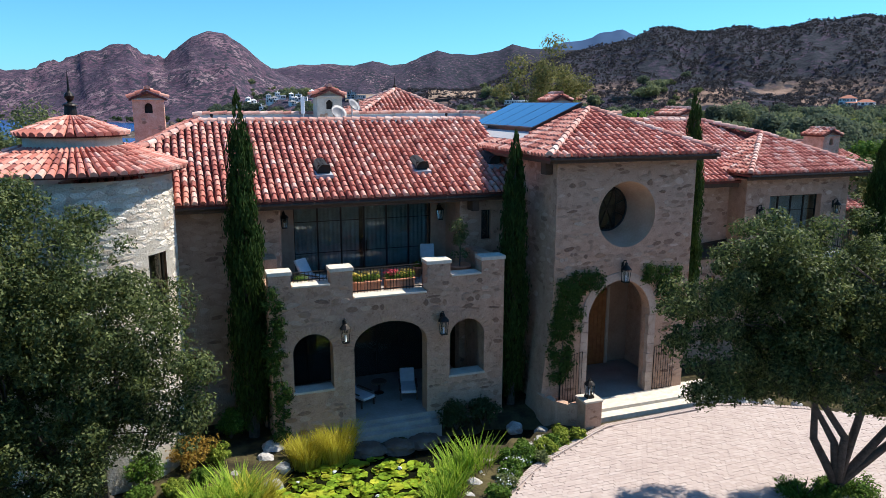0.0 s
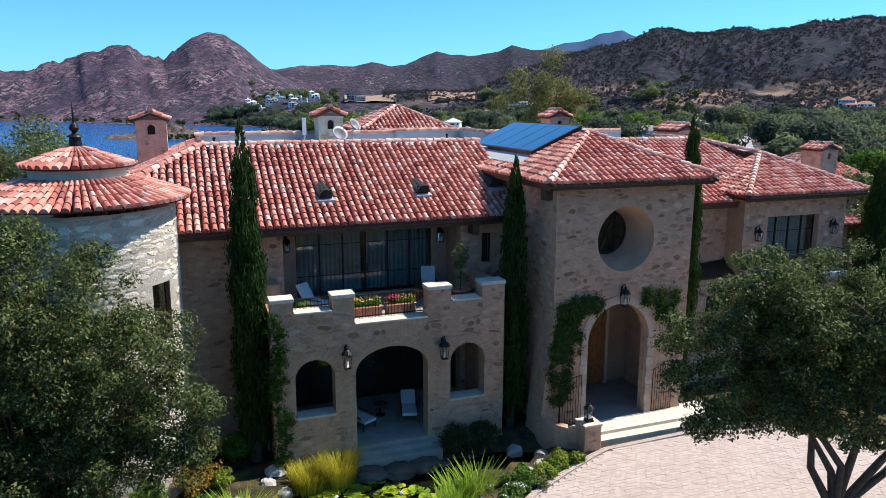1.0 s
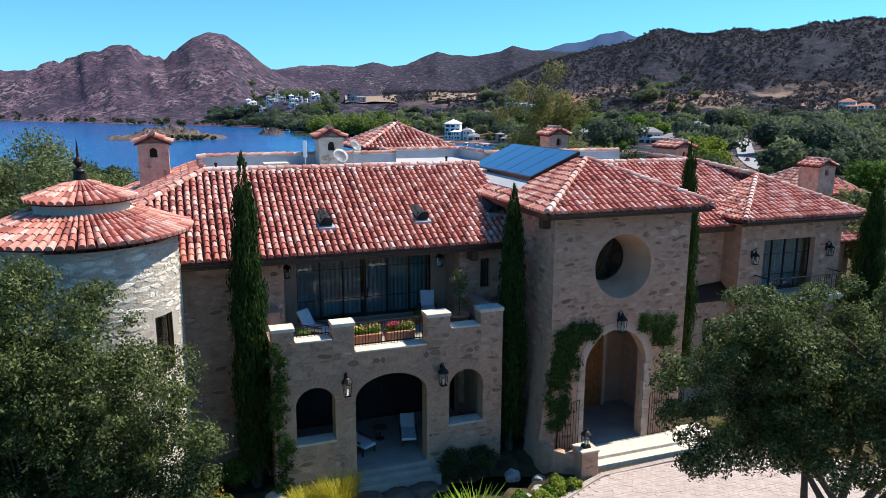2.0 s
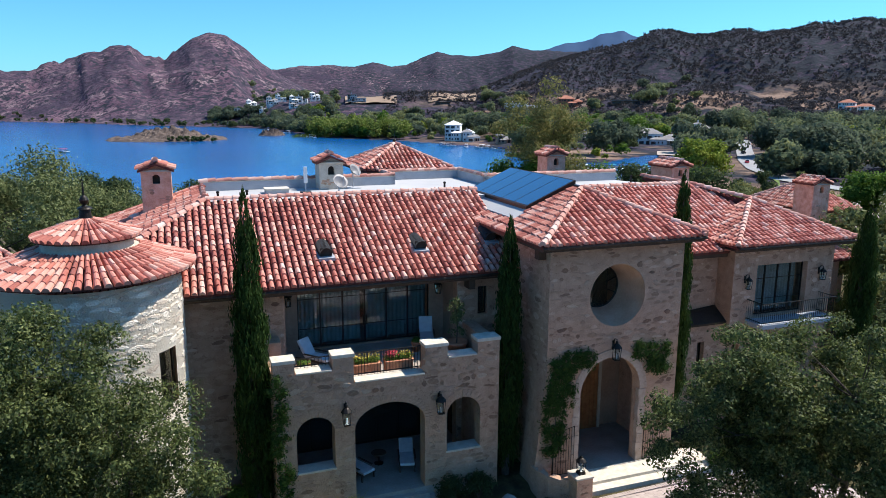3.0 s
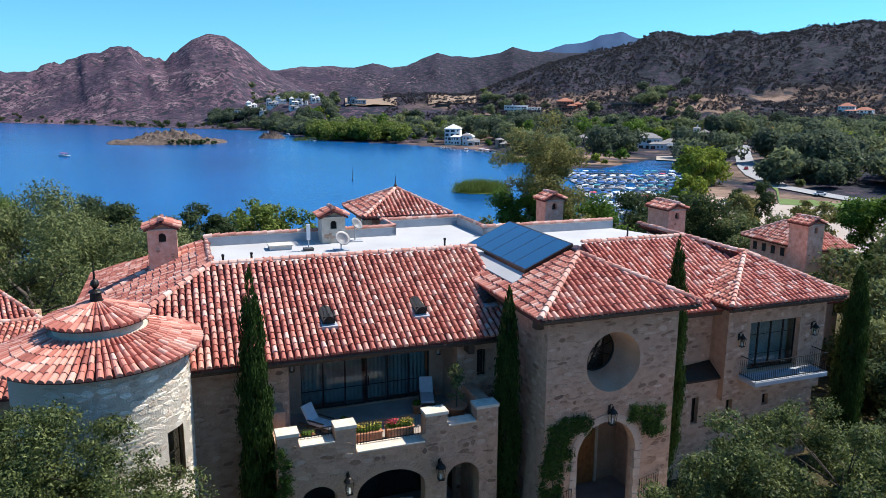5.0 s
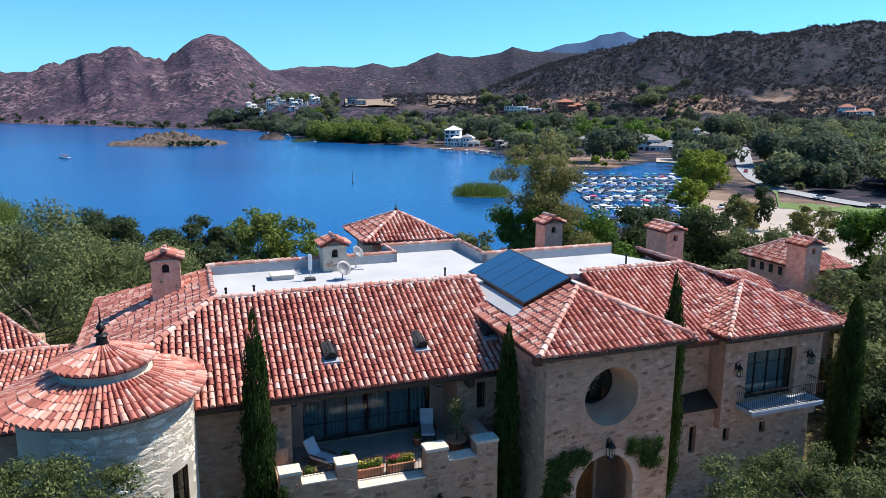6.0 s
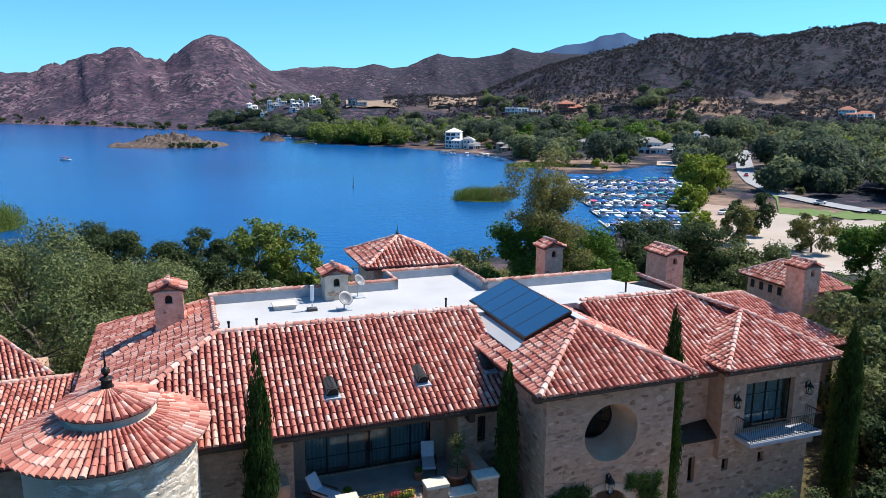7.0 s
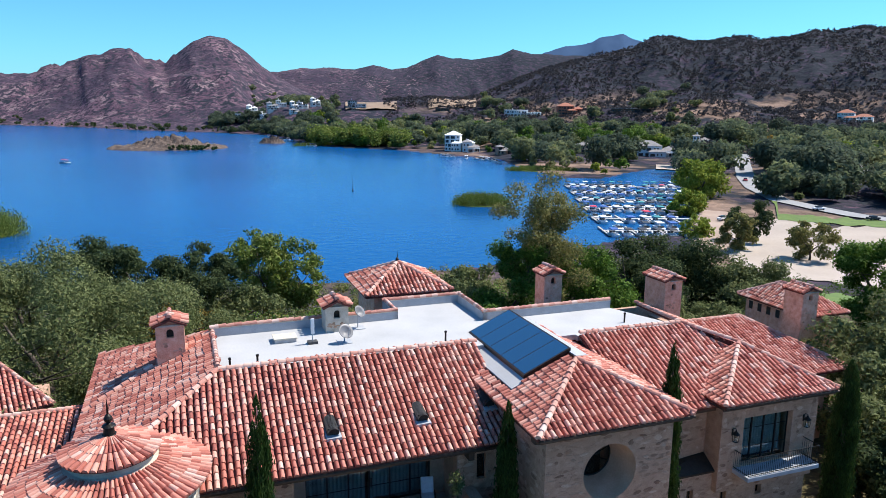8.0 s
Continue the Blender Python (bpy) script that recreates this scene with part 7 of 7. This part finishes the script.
def sheet(name, label, category, az0, az1, r_in, r_out, mat, lift, n=40, m=12):
    """A patch of ground laid over the terrain, its edges wandering a little."""
    bm, rows = bmesh.new(), []
    for i in range(n + 1):
        az = az0 + (az1 - az0) * i / n
        ri, ro, row = r_in(az), r_out(az), []
        ri, ro = ri + 5 * noise.noise(Vector((az, 0, 0))), ro + 7 * noise.noise(Vector((az * 1.3, 5, 0)))
        for j in range(m + 1):
            r = ri + (ro - ri) * j / m
            x, y = r * math.sin(radians(az)), r * math.cos(radians(az))
            row.append(bm.verts.new((x, y, max(ground_z(x, y), LAKE + 0.15) + lift)))
        rows.append(row)
    for a, b in zip(rows, rows[1:]):
        for j in range(m):
            bm.faces.new((a[j], a[j + 1], b[j + 1], b[j]))
    return tagged(part(name, bm, mat, smooth=True), label, category, kind="structure")


sheet("beach", "pale sand flat beside the marina", "beach", 22.9, 34, lambda a: 165 + max(0, 26 - a) * 9, lambda a: 272 + 6 * math.sin(a), M_SAND, 0.25)
sheet("dirt_lot", "bare brown dirt by the marina landing", "ground", 20.2, 23.2, lambda a: 200, lambda a: 285, M_DIRT, 0.2, 20, 8)
sheet("cove_beach", "small sandy cove beach", "beach", 17.2, 20.4, lambda a: 470, lambda a: 500, M_SAND, 0.5, 16, 4)
sheet("lawn", "green lawn beside the road", "lawn", 23.0, 34, lambda a: 272 if a > 26 else 300 + (26 - a) * 40, lambda a: 288 if a > 26 else 330 + (26 - a) * 50, M_LAWN, 0.35)
sheet("lawn", "green lawn strip under the trees", "lawn", 28.5, 32, lambda a: 118, lambda a: 135, M_LAWN, 0.3, 12, 5)
sheet("tan_field", "dry tan grass field on the slope", "field", -7, -3, lambda a: 1020, lambda a: 1110, M_TAN, 2.0, 20, 6)
sheet("tan_field", "dry tan grass field on the slope", "field", -0.5, 3.2, lambda a: 1040, lambda a: 1120, M_TAN, 2.0, 20, 6)
bm, rows = bmesh.new(), []
line = [(23.2, 520), (23.3, 460), (23.6, 400), (24.3, 360), (26, 325), (28.5, 308), (31, 297), (36, 285)]
pts = [Vector((r * math.sin(radians(a)), r * math.cos(radians(a)), 0)) for a, r in line]
dense = [pts[i].lerp(pts[i + 1], k / 8) for i in range(len(pts) - 1) for k in range(8)] + [pts[-1]]
for i, p in enumerate(dense):
    d = (dense[min(i + 1, len(dense) - 1)] - dense[max(i - 1, 0)]).normalized()
    s = Vector((-d.y, d.x, 0)) * 4.5
    rows.append([bm.verts.new((q.x, q.y, max(ground_z(q.x, q.y), ground_z(p.x, p.y)) + 0.4)) for q in (p - s, p + s)])
for a, b in zip(rows, rows[1:]):
    bm.faces.new((a[0], a[1], b[1], b[0]))
tagged(part("road", bm, M_ASPHALT), "grey lakeside road winding past the beach", "road", kind="structure")


def at_bearing(az, r):
    x, y = r * math.sin(radians(az)), r * math.cos(radians(az))
    return x, y, ground_z(x, y)


def car(az, r, turn, mat, label):
    x, y, z = at_bearing(az, r)
    c = thing("car", label, "car", Matrix.Translation((x, y, z + 0.45)) @ Matrix.Rotation(radians(turn), 4, "Z"), "parked cars")
    part("body", boxed(-2.2, -0.9, 0.3, 2.2, 0.9, 0.95, bevel=0.18), mat, c)
    part("cabin", boxed(-1.3, -0.78, 0.9, 1.1, 0.78, 1.5, bevel=0.25), M_FARWIN, c)
    for sx in (-1.35, 1.35):
        for sy in (-0.8, 0.8):
            w = part("wheel", lathe(bmesh.new(), [(0.2, -0.1), (0.34, -0.1), (0.34, 0.1), (0.2, 0.1)], 14), M_TYRE, c)
            w.matrix_basis = Matrix.Translation((sx, sy, 0.34)) @ Matrix.Rotation(math.pi / 2, 4, "X")


for az, r, turn, mat, label in ((23.3, 430, 80, M_BLACK, "dark parked car on the lakeside road"), (24.3, 400, 80, M_BLACK, "dark car on the lakeside road"), (23.6, 385, 70, M_RED, "red car on the lakeside road"), (28.6, 303, 10, M_WHITE, "white car beside the beach road"), (32.0, 288, 5, M_BLACK, "dark car on the beach road"), (22.2, 262, 40, M_WHITE, "white truck parked by the marina")):
    car(az, r, turn, mat, label)


def far_house(az, r, w, d, h, label, wall, top, storeys=2, turn=0.0, flat=False, wings=True, lift=0.0):
    """A distant house: stepped blocks with hipped or flat roofs, windows, a terrace with posts, and a chimney."""
    x, y, z = at_bearing(az, r)
    rnd = random.Random(int(az * 10) + int(r))
    t = thing("far_house", label, "house", Matrix.Translation((x, y, z + lift)) @ Matrix.Rotation(radians(turn - az), 4, "Z"), "lakeside houses")
    blocks = [(-w / 2, 0, w / 2, d, h)]
    if wings:
        a, b = rnd.uniform(-0.1, 0.15) * w, rnd.uniform(0.5, 0.7)
        blocks = [(-w * 0.5, 0, a, d, h), (a, d * 0.2, w * 0.5, d, h * b), (a - w * 0.28, -d * 0.4, a + w * 0.08, 0.0, h * 0.5)]
    for x0, y0, x1, y1, hh in blocks:
        part("wall", boxed(x0, y0, -4 - lift, x1, y1, hh), wall, t)
        bm = bmesh.new()
        if flat:
            box(bm, x0 - 0.5, y0 - 0.7, hh, x1 + 0.5, y1 + 0.4, hh + 0.4)
        else:
            o = 0.7
            c = [(x0 - o, y0 - o, hh), (x1 + o, y0 - o, hh), (x1 + o, y1 + o, hh), (x0 - o, y1 + o, hh)]
            ins = min(x1 - x0, y1 - y0) * 0.5
            r0, r1 = (x0 + ins, (y0 + y1) / 2, hh + ins * 0.55), (max(x1 - ins, x0 + ins + 0.1), (y0 + y1) / 2, hh + ins * 0.55)
            vs = [bm.verts.new(p) for p in c + [r0, r1]]
            for f in ((0, 1, 5, 4), (1, 2, 5), (2, 3, 4, 5), (3, 0, 4), (3, 2, 1, 0)):
                bm.faces.new([vs[k] for k in f])
        part("roof", bm, top, t)
        st = max(1, round(hh / 3.2))
        for s in range(st):
            cx = x0 + 0.7
            while cx < x1 - 1.4:
                ww = min(rnd.choice((1.0, 1.4, 2.6, 3.4)), x1 - 0.6 - cx)
                foot = s * hh / st + (0.25 if ww > 2 else 0.9)
                part("window", boxed(cx, y0 - 0.06, foot, cx + ww, y0 + 0.05, s * hh / st + 2.4), M_FARWIN, t)
                cx += ww + rnd.uniform(0.7, 2.2)
    if wings:
        x0, y0, x1, y1, hh = blocks[1]
        part("terrace", boxed(x0 + 0.1, y0 - d * 0.3, 2.7, x1, y0 - 0.02, 3.0), wall, t)
        for k in range(4):
            cx = x0 + 0.4 + (x1 - x0 - 0.8) * k / 3
            part("post", boxed(cx - 0.15, y0 - d * 0.3 + 0.1, -3, cx + 0.15, y0 - d * 0.3 + 0.4, 2.7), wall, t)
        part("chimney", boxed(-w * 0.3, d * 0.4, h, -w * 0.3 + 1.1, d * 0.4 + 1.1, h + 2.6), wall, t)
    return t


for k in range(8):
    far_house(-14.9 + k * 0.78 + 0.15 * math.sin(k * 3), 1090 + 25 * math.sin(k * 2.1), 17 - 2 * (k % 3), 11, 8 + 2 * (k % 2), "white two-storey house on the far hillside", M_FARHOUSE, M_FARROOF if k % 3 == 0 else M_FARHOUSE, turn=6 * math.sin(k * 5), flat=k % 2 == 0, lift=2)
for k in range(3):
    far_house(-13.4 + k * 1.3, 985 + 20 * k, 14, 9, 5, "low white house near the far shore", M_FARHOUSE, M_FARROOF, turn=8 * k)
far_house(-6.1, 1030, 26, 14, 12, "grey hillside house with terraces", M_PARAPET, M_FARROOF, 3, flat=True)
far_house(1.9, 600, 24, 13, 13, "stepped white lakeside house with balconies", M_FARHOUSE, M_WHITE, 4, -8)
far_house(2.9, 590, 14, 10, 8, "white boathouse on the lake shore", M_FARHOUSE, M_FARROOF, 2, 5)
far_house(6.9, 1000, 50, 14, 8, "long white modern house on the hillside", M_FARHOUSE, M_WHITE, 2, 0, True)
far_house(10.6, 980, 34, 16, 11, "red timber house under construction on the hillside", M_FARRED, M_FARRED, 3, 10)
far_house(14.6, 960, 32, 12, 4, "low dark flat-roofed house on the hillside", M_BEAM, M_FARROOF, 1, 0, True, False)
far_house(12.3, 560, 20, 10, 6, "grey-roofed house among the trees", M_PLASTER, M_FARROOF, 1, 12)
far_house(17.3, 570, 34, 14, 8, "large grey-roofed lakeside house with pale trim", M_FARHOUSE, M_FARROOF, 2, 6)
far_house(20.3, 600, 12, 9, 7, "small pale house among the trees", M_FARHOUSE, M_FARROOF, 2, 0)
far_house(30.2, 900, 34, 14, 10, "pale hillside house with a tile roof", M_FARHOUSE, M_FARRED, 2, -5)
far_house(31.0, 430, 16, 10, 5, "grey-roofed house behind the woods", M_FARHOUSE, M_FARROOF, 1, 8)
far_house(5.6, 560, 12, 9, 6, "brown gabled house near the shore", M_PLASTER, M_FARROOF, 1, 14)
far_house(0.6, 1020, 20, 9, 4, "low house at the tan field", M_BEAM, M_FARROOF, 1, 0, True, False)


# boats
def boat(name, label, canopy, m, length=7.5):
    """A pontoon or runabout: hull, deck, canopy on posts, seat."""
    b = thing(name, label, "boat", m, "moored boats")
    bm, w = bmesh.new(), length * 0.17
    prof = [(-0.5, 1.0), (0.15, 1.0), (0.36, 0.75), (0.5, 0.08)]
    up = [bm.verts.new((s * w * k, length * y, 0.75)) for s in (-1, 1) for y, k in (prof if s < 0 else prof[::-1])]
    lo = [bm.verts.new((v.co.x * 0.78, v.co.y * 0.94, -0.2)) for v in up]
    bm.faces.new(up), bm.faces.new(lo[::-1])
    for i in range(8):
        bm.faces.new((up[i], lo[i], lo[(i + 1) % 8], up[(i + 1) % 8]))
    part("hull", bm, M_HULL, b)
    part("seat", boxed(-w * 0.6, -length * 0.4, 0.75, w * 0.6, -length * 0.25, 1.2, bevel=0.1), M_CUSHION, b)
    part("windscreen", boxed(-w * 0.7, length * 0.1, 0.75, w * 0.7, length * 0.14, 1.4), M_FARWIN, b)
    for sx in (-1, 1):
        for y in (-0.36, 0.06):
            bm = bmesh.new()
            tube(bm, [(sx * w * 0.8, length * y, 0.7), (sx * w * 0.8, length * y, 2.2)], 0.05, 5)
            part("post", bm, M_PARAPET, b)
    part("canopy", boxed(-w * 0.95, -length * 0.42, 2.15, w * 0.95, length * 0.12, 2.4, bevel=0.1), canopy, b)
    return b


kinds = [boat("motor_boat", label, mat, Matrix.Translation((0, 0, LAKE))) for label, mat in (("white motor boat with a white canopy at its berth", M_WHITE), ("white motor boat with a navy canopy at its berth", M_BLUE), ("white motor boat with a teal canopy at its berth", M_TEAL), ("white motor boat with a black canopy at its berth", M_BLACK), ("white motor boat with a red canopy at its berth", M_RED))]
rnd, first_used = random.Random(9), set()
dock = thing("marina_dock", "grey plank docks with finger piers in the marina", "dock")
for row in range(6):
    y0 = 222 + row * 25
    x0, x1 = 53 + row * 2.2, 80 + row * 8.0
    part("walkway", boxed(x0, y0, LAKE + 0.25, x1 + 15, y0 + 1.8, LAKE + 0.6), M_DOCK, dock)
    n = int((x1 - x0) / 4.2)
    for k in range(n):
        x = x0 + (k + 0.5) * (x1 - x0) / n
        if k % 2 == 0:
            part("finger_pier", boxed(x - 2.1, y0 - 7, LAKE + 0.25, x - 1.5, y0 + 9, LAKE + 0.55), M_DOCK, dock)
        for side in (-1, 1):
            if rnd.random() < 0.12:
                continue
            q = rnd.choices(range(5), (4, 5, 2, 5, 1))[0]
            m = Matrix.Translation((x + rnd.uniform(-0.3, 0.3), y0 + 0.9 + side * 5.4, LAKE)) @ Matrix.Rotation(radians((0 if side < 0 else 180) + rnd.uniform(-4, 4)), 4, "Z")
            if q not in first_used:
                first_used.add(q)
                kinds[q].matrix_basis = m
            else:
                copy_thing(kinds[q], m)
for k in range(22):
    az = random.uniform(0.6, 5.2) if k < 14 else random.uniform(-13, -9.4)
    r = float(interp(FAR_SHORE, az)) - 14 - random.uniform(0, 8)
    copy_thing(kinds[random.choice((0, 1, 3))], Matrix.Translation((r * math.sin(radians(az)), r * math.cos(radians(az)), LAKE)) @ Matrix.Rotation(random.uniform(0, 6), 4, "Z"))
boat("speed_boat", "small dark red boat crossing the lake", M_RED, Matrix.Translation((520 * math.sin(radians(-27.1)), 520 * math.cos(radians(-27.1)), LAKE)) @ Matrix.Rotation(radians(250), 4, "Z"), 8.5)
for az, r in ((-6.6, 330),):
    bm = bmesh.new()
    lathe(bm, [(0.35, -0.5), (0.4, 0.6), (0.12, 0.9), (0.10, 4.5), (0.02, 5)], 10)
    ob = part("buoy", bm, M_VENT)
    ob.location = (r * math.sin(radians(az)), r * math.cos(radians(az)), LAKE)
    tagged(ob, "slim channel marker standing in the lake", "buoy", "lake markers")


# islets and reeds
def islet(label, az, r, wide, deep, tall, seed):
    """A rocky island: a rough dome that runs out under the water."""
    x, y = r * math.sin(radians(az)), r * math.cos(radians(az))
    bm, n, m = bmesh.new(), 72, 40
    grid = []
    for j in range(m + 1):
        row = []
        for i in range(n + 1):
            a, b = 2 * i / n - 1, 2 * j / m - 1
            d = math.hypot(a, b) + 0.12 * noise.noise(Vector((a * 3, b * 3, seed)))
            f = max(0.0, 1 - d) ** 0.6
            k = noise.noise(Vector((a * 2.5 + seed, b * 2.5, 0))) * 0.45 + abs(noise.noise(Vector((a * 7, b * 7, seed)))) * 0.5 + 0.2 * noise.noise(Vector((a * 18, b * 18, seed)))
            row.append(bm.verts.new((a * wide, b * deep, -1.0 + tall * f * (0.62 + k))))
        grid.append(row)
    for p, q in zip(grid, grid[1:]):
        for i in range(n):
            bm.faces.new((p[i], p[i + 1], q[i + 1], q[i]))
    ob = part("islet", bm, M_ISLET)
    ob.matrix_world = Matrix.Translation((x, y, LAKE)) @ Matrix.Rotation(radians(-az), 4, "Z")
    tagged(ob, label, "island")


islet("low rocky brown islet with dry brush", -20.2, 665, 50, 34, 13, 3)
islet("small rocky islet with green brush", -12.7, 735, 14, 10, 9, 5)
rng = np.random.default_rng(12)
n = 50
a, b = rng.normal(size=n) * 13 + 12, rng.normal(size=n) * 6
c0 = Vector((655 * math.sin(radians(-20.2)), 655 * math.cos(radians(-20.2)), 0))
cs = np.stack([c0.x + 8 + a, c0.y + b - 12, LAKE + 1.5 + 2 * rng.random(n)], 1)
tagged(leaf_cloud("islet_brush", cs, np.full(n, 1.4), 6000, 0.7, M_DARKLEAF, None, 13), "dry brush over the islet", "brush", kind="stuff")


def reeds(label, az, r, wide, deep, n, h, seed):
    x, y = r * math.sin(radians(az)), r * math.cos(radians(az))
    rng = np.random.default_rng(seed)
    t = thing("reed_bed", label, "reeds", Matrix.Translation((x, y, LAKE)) @ Matrix.Rotation(radians(-az), 4, "Z"), "reed beds")
    cs = np.stack([rng.uniform(-wide, wide, n), rng.normal(size=n) * deep * 0.5, np.zeros(n)], 1)
    cs[:, 2] = h * 0.35 * (1 - (cs[:, 0] / wide) ** 2) + 0.6
    leaf_cloud("stem_mass", cs, np.full(n, h * 0.45), n * 60, 0.3, M_REED, t, seed, up=0.0, squash=1.3, tri=True, grain=0.7)
    bm = bmesh.new()
    bmesh.ops.create_circle(bm, cap_ends=True, radius=1, segments=32)
    for v in bm.verts:
        v.co = Vector((v.co.x * wide, v.co.y * deep, 0.12))
    part("mud_bank", bm, M_REED, t)


reeds("green reed bed standing in the lake", 3.7, 285, 10.5, 7, 190, 5.4, 1)
reeds("tall reed bed at the western point", -32.4, 252, 8.5, 10, 240, 8.5, 2)
reeds("reed fringe by the wooded point", 8.5, 440, 22, 6, 150, 3.0, 3)
reeds("reed fringe along the far shore", -9.0, 690, 26, 5, 120, 3.0, 4)

# ---- pavers of the court ----
PW, PD = 0.21, 0.15
mesh = bpy.data.meshes.new("paver")
bm = boxed(-PW / 2 + 0.0015, -PD / 2 + 0.0015, -0.05, PW / 2 - 0.0015, PD / 2 - 0.0015, 0.0)
top = [f for f in bm.faces if f.normal.z > 0.5]
bmesh.ops.inset_region(bm, faces=top, thickness=0.008, depth=0.0025)
bm.to_mesh(mesh)
bm.free()
mesh.materials.append(M_PAVER)
base_v = np.array([v.co[:] for v in mesh.vertices])
base_f = [list(p.vertices) for p in mesh.polygons]
rnd, near, rest = random.Random(4), [], []
court = edge + [(30, 2), (4.6, 2)]
for j in range(int(13 / PD)):
    for i in range(int(19 / PW)):
        u, v = 5.5 + (i + 0.5 * (j % 2)) * PW, 10.0 + j * PD
        if not inside(court, u, v) or not inside(court, u - 0.2, v + 0.12):
            continue
        m = HM @ Matrix.Translation((u + rnd.uniform(-0.006, 0.006), v + rnd.uniform(-0.006, 0.006), DRIVE_Z + 0.012 + rnd.uniform(-0.006, 0.006))) @ Matrix.Rotation(rnd.uniform(-0.03, 0.03), 4, "Z")
        (near if 12.6 < u < 16.2 and 20.2 < v < 22 and len(near) < 298 else rest).append(m)
for m in near:
    ob = new("paver", mesh)
    ob.parent, ob.matrix_basis = drive, m
hom = np.concatenate([base_v, np.ones((len(base_v), 1))], 1)
v = np.concatenate([(np.array(m) @ hom.T).T[:, :3] for m in rest])
tri = np.array([t for q in base_f for t in ([q] if len(q) == 3 else [[q[0], q[1], q[2]], [q[0], q[2], q[3]]])])
f = np.concatenate([tri + k * len(base_v) for k in range(len(rest))])
tagged(from_arrays("paver_field", v, f, M_PAVER, drive), kind="stuff")
# brick border of the court
mesh = bpy.data.meshes.new("edging_brick")
bm = boxed(-0.05, -0.11, -0.08, 0.05, 0.11, 0.045, bevel=0.008)
bm.to_mesh(mesh)
bm.free()
mesh.materials.append(M_PAVER)
for (a, b), (c, d) in list(zip(edge, edge[1:]))[1:9]:
    n = int(math.hypot(c - a, d - b) / 0.115)
    for k in range(n):
        ob = new("edging_brick", mesh)
        ob.parent = drive
        ob.matrix_basis = HM @ Matrix.Translation((a + (c - a) * k / n, b + (d - b) * k / n, DRIVE_Z)) @ Matrix.Rotation(math.atan2(d - b, c - a), 4, "Z")
